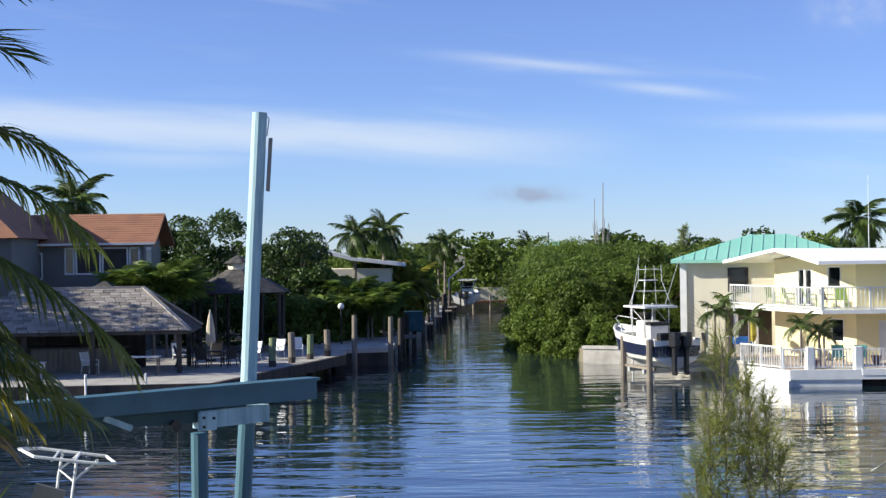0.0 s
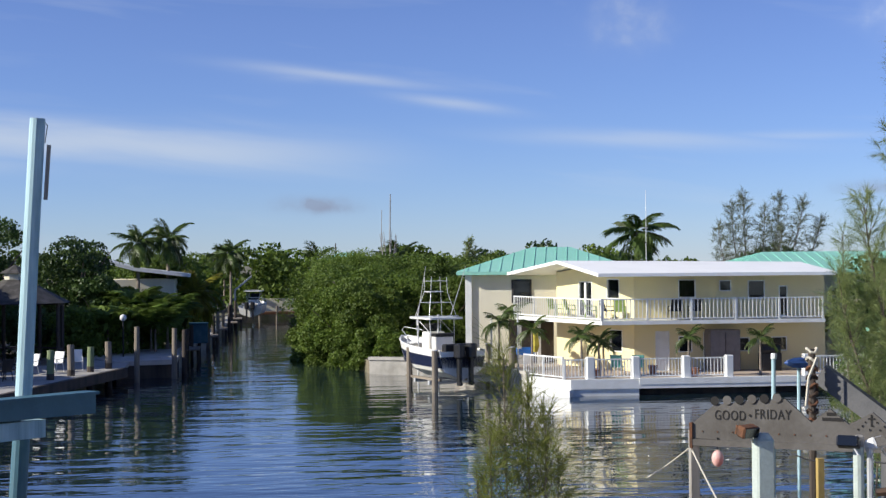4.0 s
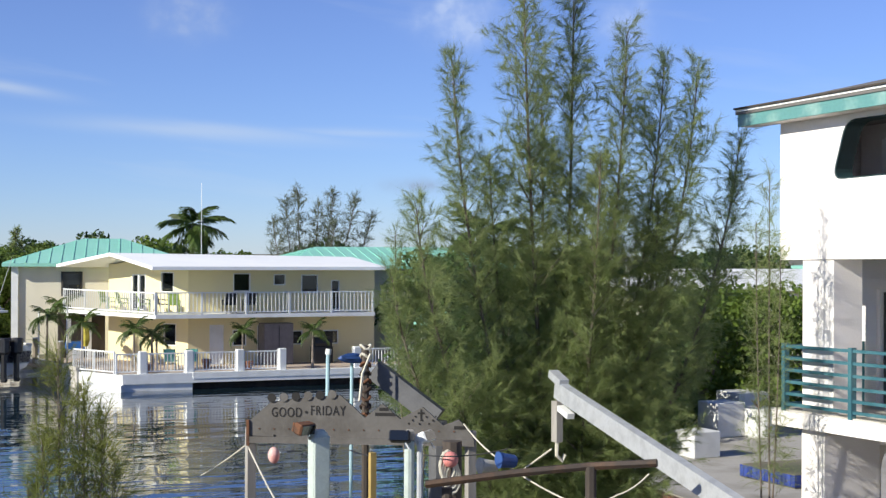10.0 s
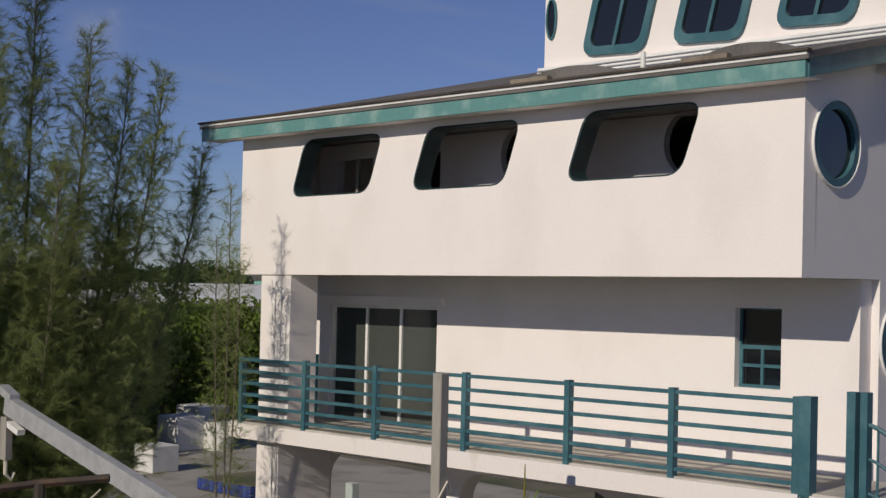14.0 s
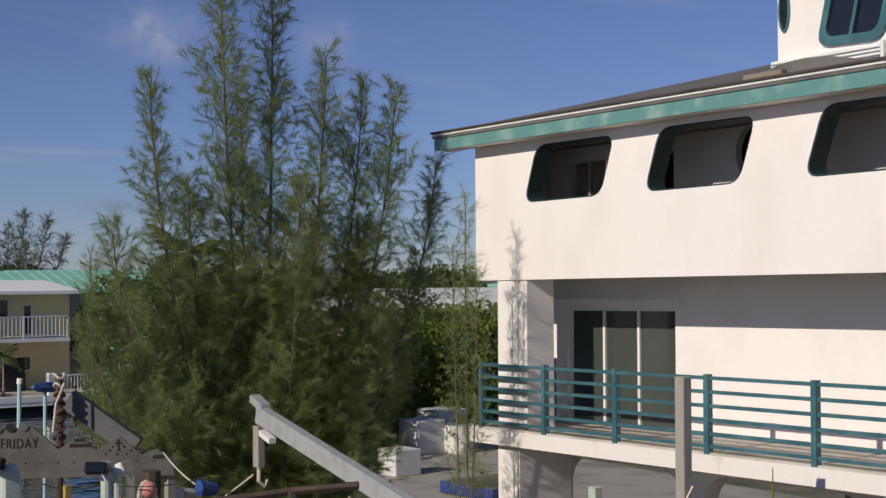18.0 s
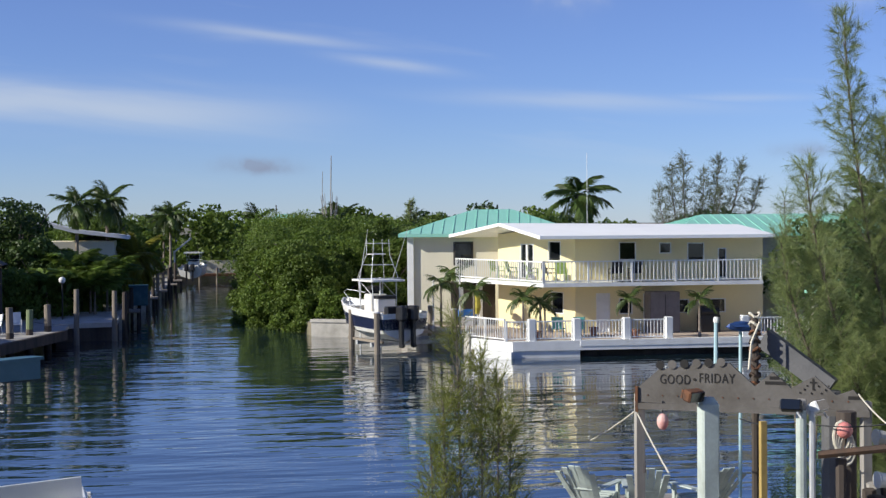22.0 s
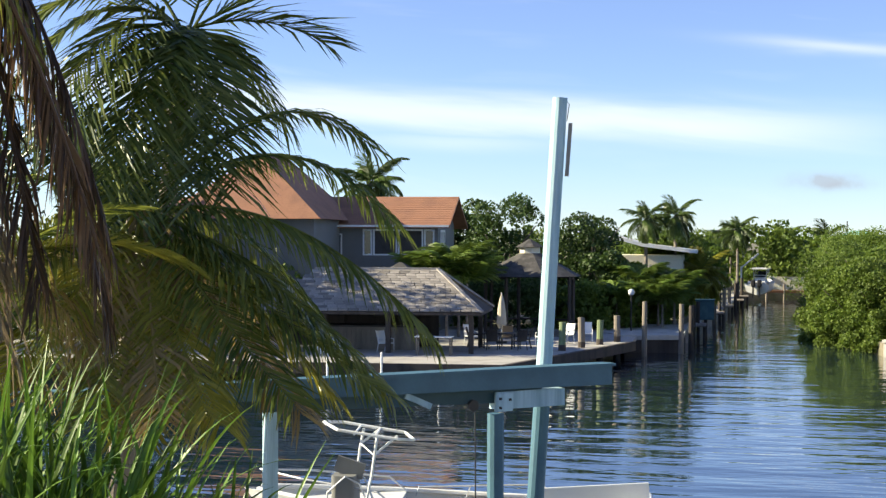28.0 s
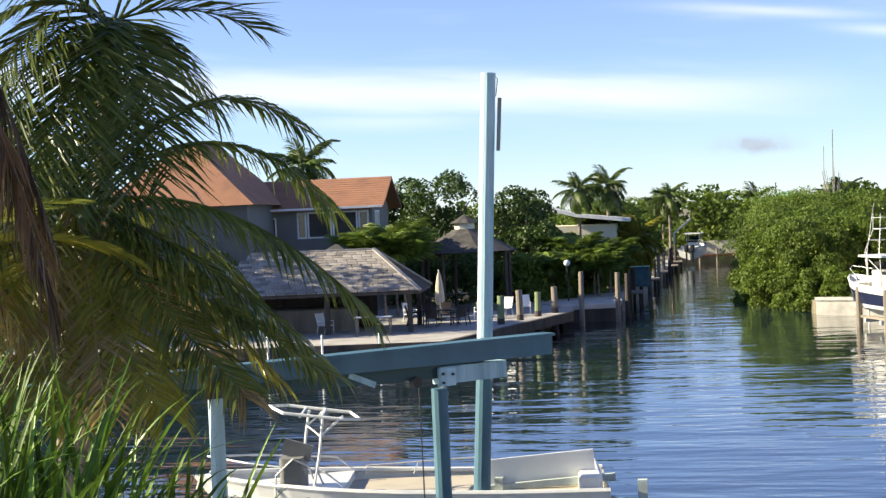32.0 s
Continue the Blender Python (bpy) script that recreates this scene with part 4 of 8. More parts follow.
def broadleaf(at, w, h, variant, material, label, leaf=0.22, count=5200, trunk=True, z0=0.15, group="", name="tree", category="tree", rz=None):
    key = (variant, material.name, round(w / h, 1), leaf, count, z0)
    if key not in TREE_MESH:
        TREE_MESH[key] = (leaves_mesh("crown", crown_blobs(variant, 10.0 * w / h, 10.0, 46, z0), count, leaf * 10.0 / h, variant + 50), h)
    me, _ = TREE_MESH[key]
    t = thing(name, at, label, category, group, rz=(variant * 47 + at[0] * 31) % 360 if rz is None else rz)
    c = part_mesh("crown", me, material, t)
    k = h / 10.0
    c.scale = (k, k, k)
    if trunk:
        r = rng(variant + 9)
        tr = part("trunk", tubem([(0, 0, -0.1), (0.05 * w, 0, h * 0.25), (0, 0.03 * w, h * 0.55)], [0.035 * h, 0.028 * h, 0.015 * h], 7), BARK, t)
        for i in range(5):
            a = r.uniform(0, 6.28)
            part("limb", tubem([(0.03 * w, 0, h * (0.2 + 0.05 * i)), (0.16 * w * math.cos(a), 0.16 * w * math.sin(a), h * (0.38 + 0.06 * i)), (0.3 * w * math.cos(a), 0.3 * w * math.sin(a), h * (0.5 + 0.07 * i))], [0.016 * h, 0.011 * h, 0.004 * h], 5), BARK, tr)
    return t


def frond_mesh(name, length, pairs, leaf, width, droop, hang, seed, twist=0.0, rise=0.0, ragged=0.0, jitter=0.07):
    """A feather palm frond along +x from the origin, arching down; leaflets hang by hang (0 flat, 1 straight down)."""
    r = rng(seed)
    V, F = [], []
    pts = []
    for i in range(25):
        s = i / 24
        a = rise - droop * s ** 1.4
        pts.append((s, a))
    pos = [Vector((0, 0, 0))]
    for i in range(24):
        a = pts[i][1]
        pos.append(pos[-1] + Vector((math.cos(a), 0, math.sin(a))) * (length / 24))

    def at(s):
        i = min(int(s * 24), 23)
        return pos[i].lerp(pos[i + 1], s * 24 - i), (pos[i + 1] - pos[i]).normalized()

    rad = 0.018 * length / 3.0
    for i in range(25):
        p = pos[i]
        d = (pos[min(i + 1, 24)] - pos[max(i - 1, 0)]).normalized()
        up = Vector((0, 1, 0)).cross(d)
        q = rad * (1 - 0.85 * i / 24) + 0.002
        for y, z in ((-1, -0.3), (1, -0.3), (0, 0.9)):
            V.append(p + Vector((0, y * q, 0)) - up * z * q * -1)
        if i:
            b = len(V) - 6
            for j in range(3):
                F.append((b + j, b + (j + 1) % 3, b + 3 + (j + 1) % 3, b + 3 + j))
    for i in range(pairs):
        s = 0.12 + 0.88 * (i + 0.5) / pairs
        p, d = at(min(s, 0.999))
        up = Vector((0, -1, 0)).cross(d) * -1
        if up.z < 0:
            up = -up
        ll = leaf * (0.45 + 0.75 * math.sin(math.pi * min(1, 0.15 + s * 0.85)) ** 0.7) * r.uniform(0.85, 1.1)
        for side in (-1, 1):
            if r.uniform() < ragged:
                continue
            out = Vector((0, side, 0))
            fwd = 0.35 + 0.75 * s
            dirv = (out * (1 - 0.6 * hang) + d * fwd * (1 - 0.3 * hang) + up * 0.25 * (1 - hang)).normalized()
            down = Vector((0, 0, -1))
            jit = Vector(r.normal(size=3)) * jitter
            p1 = p + (dirv + down * hang * 0.55 + jit) * ll * 0.45
            p2 = p1 + (dirv * (1 - hang * 0.6) + down * (0.25 + hang * 1.1) + jit).normalized() * ll * 0.55
            wv = (d * 0.8 + up * 0.25 * side).normalized() * width * 0.5
            b = len(V)
            V.extend([p - wv * 0.5, p + wv * 0.5, p1 + wv, p1 - wv, p2])
            F.extend([(b, b + 1, b + 2, b + 3), (b + 3, b + 2, b + 4)])
    return quads_mesh(name, V, F)


def coconut_palm(at, height, spread, meshes, material, label, count=15, lean=(0.0, 0.0), trunk_r=0.13, group="", seed=1, name="palm_tree", low=-0.9, trunk=True):
    r = rng(seed)
    t = thing(name, at, label, "palm tree", group)
    if trunk:
        tip = Vector((lean[0], lean[1], height))
        pts = [Vector((0, 0, -0.2)), Vector((lean[0] * 0.15, lean[1] * 0.15, height * 0.35)), Vector((lean[0] * 0.5, lean[1] * 0.5, height * 0.7)), tip]
        part("trunk", tubem(pts, [trunk_r * 1.5, trunk_r, trunk_r * 0.85, trunk_r * 0.8], 8), PALMBARK, t)
    for i in range(count):
        a = 360 * i / count * 2.4 + r.uniform(-12, 12)
        pitch = math.degrees(low + (1.35 - low) * ((i * 7 % count) / count))
        f = part_mesh("frond", meshes[i % len(meshes)], material, t)
        k = spread * r.uniform(0.85, 1.1)
        f.matrix_basis = pose(lean[0], lean[1], height) @ pose(0, 0, 0, 0, 0, a) @ pose(0, 0, 0, 0, -pitch, 0) @ Matrix.Diagonal((k, k, k, 1))
    return t


FAR_FROND = [frond_mesh("frond", 1.0, 34, 0.40, 0.046, 0.6 + 0.3 * i, 0.35 + 0.17 * i, 20 + i) for i in range(4)]


# casuarina: leaders with ascending branches, each set with tufts of fine needles
def slivers(name, base, tip, width, r):
    """Thin triangles from base points to tips, as one mesh."""
    n = len(base)
    side = unit(np.cross(tip - base, r.normal(size=(n, 3)))) * width * 0.5
    v = np.stack([base - side, base + side, tip], 1).reshape(-1).astype(np.float32)
    me = bpy.data.meshes.new(name)
    me.vertices.add(n * 3)
    me.vertices.foreach_set("co", v)
    me.loops.add(n * 3)
    me.loops.foreach_set("vertex_index", np.arange(n * 3, dtype=np.int32))
    me.polygons.add(n)
    me.polygons.foreach_set("loop_start", np.arange(0, n * 3, 3, dtype=np.int32))
    me.update(calc_edges=True)
    return me


def bough_mesh(pts, seed, reach, branches_m, twig_gap, per_twig, needle, width, weep, first):
    """Branches and needles of one leader: two meshes."""
    r = rng(seed)
    pts = np.array(pts, float)
    seg = np.linalg.norm(np.diff(pts, axis=0), axis=1)
    total, cum = seg.sum(), np.concatenate([[0], np.cumsum(seg)]) / seg.sum()
    nb = max(6, int(total * branches_m))
    s = first + (1 - first) * (np.arange(nb) + r.uniform(0, 1, nb)) / nb
    az = np.arange(nb) * 2.4 + r.normal(size=nb) * 0.35
    # every few branches form a fuller whorl, with thinner stretches between
    full = 0.62 + 0.38 * np.sin(s * total * 4.2 + seed)
    ln = (reach * np.maximum(0.0, 1 - s) ** 0.62 + 0.17 * min(1.0, reach)) * r.uniform(0.55, 1.15, nb) * full ** 0.5
    climb = 0.38 + 0.55 * s + 1.3 * s ** 4 + r.normal(size=nb) * 0.15 - weep * (1 - s) * 0.5
    d = unit(np.stack([np.cos(az), np.sin(az), climb], 1))
    p = np.stack([np.interp(s, cum, pts[:, a]) for a in range(3)], 1)
    # twigs along the branches
    nt = np.maximum(3, (ln / twig_gap)).astype(int)
    k = np.repeat(np.arange(nb), nt)
    q = np.concatenate([(np.arange(n) + 0.6) / n for n in nt])[:, None]
    up = np.array([0, 0, 1.0])
    L = ln[k][:, None]
    root = p[k] + d[k] * L * q + up * L * (0.16 * q ** 2 - weep * 0.22 * q ** 2)
    td = unit(d[k] * 0.9 + r.normal(size=(len(k), 3)) * 0.75 + up * (0.25 - 0.5 * weep))
    tl = needle * r.uniform(0.7, 1.5, (len(k), 1)) * (1.15 - 0.45 * q)
    j = np.repeat(np.arange(len(k)), per_twig)
    w = r.uniform(0, 1, (len(j), 1))
    base = root[j] + td[j] * tl[j] * w
    nd = unit(td[j] * 1.0 + r.normal(size=(len(j), 3)) * 0.42 - up * (0.12 + weep * 0.5))
    tip = base + nd * needle * r.uniform(0.5, 1.15, (len(j), 1))
    wood_a = np.concatenate([p, root])
    end = p + d * ln[:, None] * 0.8 + up * ln[:, None] * 0.1
    wood_b = np.concatenate([end, root + td * tl])
    branch = slivers("branching", wood_a, wood_b, np.concatenate([np.full((nb, 1), 0.018 * min(1, reach)), np.full((len(k), 1), width * 1.3)]), r)
    return branch, slivers("foliage", base, tip, width, r)


def casuarina(at, tips, label, seed, material=None, needle=0.20, width=0.0044, reach=1.6, branches_m=17, twig_gap=0.08, per_twig=40, stem=0.04, name="casuarina_tree", bend=0.5, weep=0.25, first=0.12):
    t = thing(name, at, label, "tree")
    for i, (x, y, z) in enumerate(tips):
        p = Vector((x, y, z)) - Vector(at)
        base = Vector((0.08 * math.cos(i), 0.08 * math.sin(i), 0))
        c1 = Vector((p.x * bend, p.y * bend, p.z * 0.30))
        c2 = Vector((p.x * 0.92, p.y * 0.92, p.z * 0.66))
        pts = []
        for j in range(13):
            s = j / 12
            pts.append(base * (1 - s) ** 3 + c1 * 3 * s * (1 - s) ** 2 + c2 * 3 * s * s * (1 - s) + p * s ** 3)
        st = part("stem", tubem(pts, [stem * (1 - 0.9 * j / 12) + 0.004 for j in range(13)], 6), BARK, t)
        branch, leaf = bough_mesh([tuple(q) for q in pts], seed * 31 + i, reach, branches_m, twig_gap, per_twig, needle, width, weep, first)
        part_mesh("branching", branch, BARK, st)
        part_mesh("foliage", leaf, material or NEEDLE, t)
    return t


casuarina((11.2, 19.2, 0.72), [(9.26, 18.93, 8.95), (10.28, 18.73, 11.5), (11.3, 18.95, 11.3), (11.97, 18.54, 9.5), (12.7, 18.63, 9.16), (13.26, 18.54, 9.08), (14.50, 19.13, 8.05), (8.6, 18.73, 6.85), (11.0, 19.4, 8.6), (10.0, 19.2, 7.6), (12.6, 18.6, 7.0), (11.9, 18.9, 6.4), (11.3, 18.2, 7.6), (8.3, 18.9, 5.9)],
          "tall feathery casuarina with several leaders", 3)
casuarina((9.9, 21.6, 0.72), [(9.55, 21.6, 6.5), (10.1, 21.4, 5.8)], "smaller feathery casuarina beside the tall one", 5, reach=0.5, branches_m=11, per_twig=24, stem=0.02, first=0.4)
casuarina((2.3, 10.9, 0.72), [(2.12, 10.85, 5.45), (2.30, 10.8, 5.15), (2.42, 10.75, 4.95), (2.0, 10.8, 4.85), (2.55, 10.9, 4.6), (1.92, 10.9, 4.5)], "slender young casuarina with soft yellow-green needles", 7, material=NEEDLE_YOUNG, needle=0.17, width=0.0042, reach=0.52, branches_m=22, twig_gap=0.05, per_twig=15, stem=0.009, name="young_casuarina", weep=0.0, first=0.25)
casuarina((13.4, 17.0, 0.72), [(13.39, 16.97, 7.4), (13.25, 17.1, 6.7), (13.5, 16.85, 6.3)], "thin casuarina shoot by the corner of the white house", 9, reach=0.42, branches_m=9, per_twig=16, stem=0.015, first=0.35)

# mangroves and trees of the right bank
MANGROVE = "dense green mangrove leaning over the water"
for x, y, w, h, v in ((6.6, 86.5, 5.6, 4.7, 1), (8.3, 84.5, 5.5, 4.6, 2), (8.8, 90.5, 8.0, 6.0, 3), (6.6, 93.5, 6.0, 5.0, 4), (10.5, 88, 7.5, 5.6, 5), (12.0, 95, 9.0, 6.2, 1), (14.0, 103, 9.0, 6.3, 3), (8.0, 102, 7.5, 5.6, 2), (9.5, 112, 9.0, 6.2, 5), (13.2, 87.5, 5.0, 5.2, 4), (17.5, 96, 8.0, 6.0, 2), (11, 124, 10, 6.6, 4), (10.5, 138, 11, 6.9, 1), (16, 118, 10, 6.9, 5), (19, 108, 9, 6.6, 3)):
    broadleaf((x, y, 0.3), w, h, v, LEAF, MANGROVE, leaf=0.15, count=27000, z0=0.04, group="mangroves", name="mangrove", trunk=True)
for x, y, w, h, v in ((5.0, 97, 3.6, 2.9, 1), (4.9, 93.5, 3.8, 3.2, 2), (5.2, 90, 3.8, 3.3, 3), (5.6, 87, 3.6, 3.2, 4), (6.4, 84.6, 3.4, 3.0, 5), (7.4, 82.6, 3.2, 3.0, 1), (8.6, 81.4, 3.0, 2.8, 2), (5.4, 101, 3.8, 3.2, 3), (6.0, 106, 4.0, 3.4, 4)):
    broadleaf((x + 0.7, y, -0.35), w, h, v, LEAF, "low mangrove boughs hanging over the water", leaf=0.15, count=10000, z0=0.04, group="mangrove fringe", name="mangrove", trunk=True)
for i in range(15):
    x = -22 + i * 5.2
    broadleaf((x, 168 + 7 * math.sin(i * 2.1), 0.7), 11, 6.6 + 0.9 * math.sin(i * 1.7), 1 + i % 5, LEAF, "green trees along the far end of the canal", leaf=0.5, count=3000, group="far trees", trunk=False, z0=0.03)
for i in range(16):
    x = 24 + i * 7.5
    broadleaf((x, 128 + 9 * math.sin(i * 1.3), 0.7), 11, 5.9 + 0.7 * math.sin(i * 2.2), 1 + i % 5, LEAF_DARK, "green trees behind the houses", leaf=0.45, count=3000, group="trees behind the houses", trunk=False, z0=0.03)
# behind and beside the yellow house
for x, y, w, h, v in ((24, 92, 7, 5.3, 2), (31, 95, 7, 5.5, 3), (37, 93, 8, 5.6, 4), (44, 84, 9, 6.8, 5), (34.5, 72, 7, 5.6, 1), (40, 66, 8, 5.6, 2)):
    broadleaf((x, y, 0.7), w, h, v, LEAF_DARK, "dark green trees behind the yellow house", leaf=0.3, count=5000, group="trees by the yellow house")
coconut_palm((26.2, 91.4, 0.7), 7.2, 2.3, FAR_FROND, PALM, "tall coconut palm behind the yellow house", 26, seed=4)
coconut_palm((39, 76, 0.7), 6.6, 2.8, FAR_FROND, PALM, "coconut palm behind the trees", 16, seed=5)
for x, y, z, s, sd in ((16.1, 65.6, 1.95, 1.15, 2), (17.0, 65.9, 1.7, 0.95, 3), (17.4, 66.6, 1.5, 0.9, 4), (21.0, 64.9, 1.85, 1.05, 5), (13.4, 71.8, 2.4, 1.3, 6), (14.6, 69.5, 2.1, 1.2, 7), (24.3, 64.5, 1.8, 1.1, 8), (14.9, 76.0, 2.6, 1.4, 9)):
    coconut_palm((x, y, 0.72), z, s * 0.82, FAR_FROND, PALM, "small ornamental palm on the terrace", 12, trunk_r=0.06, group="terrace palms", seed=sd, name="small_palm", low=-0.4)
# a thin grey casuarina far behind the yellow house
casuarina((38.5, 104, 0.7), [(37.0, 104, 9.9), (38.3, 105, 10.9), (39.6, 104, 9.6), (41.2, 105, 10.7), (42.6, 104, 10.4), (36, 104, 8.4), (44, 104, 9.0), (40.5, 103, 8.4)], "thin grey-green casuarina behind the houses", 11, needle=0.55, width=0.022, reach=2.6, branches_m=5, twig_gap=0.4, per_twig=16, stem=0.09, material=NEEDLE_GREY, weep=0.1, first=0.4)
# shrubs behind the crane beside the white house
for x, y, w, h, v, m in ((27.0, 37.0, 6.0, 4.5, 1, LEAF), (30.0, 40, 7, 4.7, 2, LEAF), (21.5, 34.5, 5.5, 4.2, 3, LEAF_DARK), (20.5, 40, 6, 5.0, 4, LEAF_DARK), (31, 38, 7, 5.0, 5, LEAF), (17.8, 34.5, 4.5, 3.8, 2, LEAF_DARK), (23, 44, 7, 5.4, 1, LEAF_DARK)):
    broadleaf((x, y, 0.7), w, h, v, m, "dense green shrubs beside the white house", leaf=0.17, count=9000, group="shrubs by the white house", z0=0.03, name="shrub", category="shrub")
casuarina((24.6, 35.6, 0.72), [(23.9, 35.4, 4.6), (24.5, 35.8, 5.2), (25.2, 35.4, 4.9), (25.7, 35.8, 4.4), (23.5, 35.7, 4.0), (24.9, 35.2, 4.2)], "bushy young casuarina behind the patio", 13, width=0.009, reach=0.9, branches_m=16)

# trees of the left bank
# trees given LEAF_DARK have their shade put into the leaf colour
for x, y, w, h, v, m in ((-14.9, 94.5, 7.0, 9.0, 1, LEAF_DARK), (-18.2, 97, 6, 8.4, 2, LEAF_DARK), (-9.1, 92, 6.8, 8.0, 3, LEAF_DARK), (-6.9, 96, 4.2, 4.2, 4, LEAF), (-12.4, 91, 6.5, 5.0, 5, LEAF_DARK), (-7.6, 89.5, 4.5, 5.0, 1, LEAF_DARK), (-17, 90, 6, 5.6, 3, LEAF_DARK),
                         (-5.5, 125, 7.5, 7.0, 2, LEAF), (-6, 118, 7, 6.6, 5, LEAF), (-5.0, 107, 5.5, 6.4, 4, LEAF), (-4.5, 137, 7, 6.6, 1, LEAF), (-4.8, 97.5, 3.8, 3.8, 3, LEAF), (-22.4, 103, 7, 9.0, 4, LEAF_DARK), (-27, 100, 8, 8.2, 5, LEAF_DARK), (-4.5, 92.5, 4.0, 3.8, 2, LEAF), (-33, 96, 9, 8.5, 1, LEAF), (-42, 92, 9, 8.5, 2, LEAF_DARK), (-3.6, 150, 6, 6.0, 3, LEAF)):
    broadleaf((x, y, 0.7), w, h, v, m, "full green broadleaf tree on the far bank" if m is LEAF else "broadleaf tree on the far bank with shade in its leaf colour", leaf=0.21, count=11000, group="trees of the left bank", z0=0.05)
for x, y, h, s, sd in ((-6.0, 100, 6.9, 1.75, 11), (-4.1, 102, 7.1, 1.8, 12), (0.2, 142, 6.4, 2.0, 13), (-27, 106.5, 9.6, 3.0, 14), (5.4, 172, 5.4, 2.6, 15), (10.3, 174, 5.6, 2.8, 16), (-2.4, 104.8, 3.2, 2.3, 17), (-0.5, 165, 5.6, 2.6, 18), (17, 150, 5.6, 2.6, 19), (13.9, 94.5, 4.2, 1.9, 20)):
    coconut_palm((x, y, 0.7), h, s, FAR_FROND, YOUNG if sd == 17 else PALM, "coconut palm with yellow fronds by the seawall" if sd == 17 else "slender coconut palm above the trees", 24, group="far palms", seed=sd)
for x, y, h, s, sd in ((-15.0, 75.5, 3.3, 2.3, 21), (-14.0, 76, 2.9, 2.2, 22), (-16.0, 76, 3.2, 2.2, 23), (-14.6, 76.8, 3.6, 2.2, 27), (-5.8, 89.2, 2.4, 2.2, 24), (-4.6, 88.8, 2.0, 2.0, 25), (-6.4, 88.3, 1.6, 1.9, 26), (-4.3, 87.9, 1.4, 2.0, 28), (-5.2, 86.7, 1.6, 1.9, 29), (-3.7, 90.6, 2.0, 2.1, 30), (-6.9, 86.2, 1.5, 1.9, 31)):
    coconut_palm((x, y, 0.9), h, s, FAR_FROND, ARECA, "bushy light green areca palm", 26, trunk_r=0.07, group="areca palms", seed=sd, name="areca_palm", low=0.6)
casuarina((19.6, 118.4, 0.7), [(19.6, 118.4, 7.9), (19.2, 118, 6.6), (20.1, 118.6, 6.9)], "dark columnar conifer beyond the mangroves", 15, needle=0.4, width=0.06, reach=0.8, branches_m=9, twig_gap=0.2, per_twig=10, stem=0.08, name="conifer")

for i in range(9):
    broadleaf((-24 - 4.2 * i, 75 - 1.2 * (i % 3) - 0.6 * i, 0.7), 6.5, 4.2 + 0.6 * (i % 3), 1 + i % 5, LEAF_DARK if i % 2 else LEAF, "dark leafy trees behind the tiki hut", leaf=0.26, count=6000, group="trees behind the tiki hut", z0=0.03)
# added trees, placed and sized to throw shade across the deck
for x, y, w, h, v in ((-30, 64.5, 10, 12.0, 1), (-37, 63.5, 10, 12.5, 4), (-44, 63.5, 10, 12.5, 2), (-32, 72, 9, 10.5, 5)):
    broadleaf((x, y, 0.7), w, h, v, LEAF_DARK, "tall leafy tree added beyond the tiki hut to shade the deck", leaf=0.26, count=11000, group="tall trees beyond the tiki hut", z0=0.05)
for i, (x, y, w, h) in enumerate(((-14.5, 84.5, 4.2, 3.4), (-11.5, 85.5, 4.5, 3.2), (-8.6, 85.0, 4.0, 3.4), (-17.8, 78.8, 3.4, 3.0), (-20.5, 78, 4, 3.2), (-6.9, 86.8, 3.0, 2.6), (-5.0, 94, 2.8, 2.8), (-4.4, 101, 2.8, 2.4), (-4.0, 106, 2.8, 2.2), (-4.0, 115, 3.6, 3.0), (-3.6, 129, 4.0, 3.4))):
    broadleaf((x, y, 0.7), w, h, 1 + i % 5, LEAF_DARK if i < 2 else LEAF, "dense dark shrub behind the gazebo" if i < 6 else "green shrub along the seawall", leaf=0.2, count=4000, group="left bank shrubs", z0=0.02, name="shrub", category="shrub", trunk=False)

# ---- the near coconut palm and the strap-leaved plant ----
NF = [frond_mesh("frond", 3.0, 58, 0.85, 0.042, d, hg, 40 + i, rise=0.0, jitter=0.04) for i, (d, hg) in enumerate(((0.9, 0.2), (1.4, 0.55), (0.6, 0.12), (1.9, 0.65)))]

def aim(base, tip, mesh, roll=0.0):
    """The pose of a frond that runs from base to tip, bowed upward."""
    chord = Vector(mesh.vertices[72].co)
    b, t = Vector(base), Vector(tip)
    d = t - b
    k = d.length / chord.length
    flat = math.atan2(d.y, d.x)
    want = math.asin(max(-1, min(1, d.z / d.length)))
    have = math.atan2(chord.z, math.hypot(chord.x, chord.y))
    return Matrix.Translation(b) @ Matrix.Rotation(flat, 4, "Z") @ Matrix.Rotation(have - want, 4, "Y") @ Matrix.Rotation(roll, 4, "X") @ Matrix.Diagonal((k, k, k, 1))


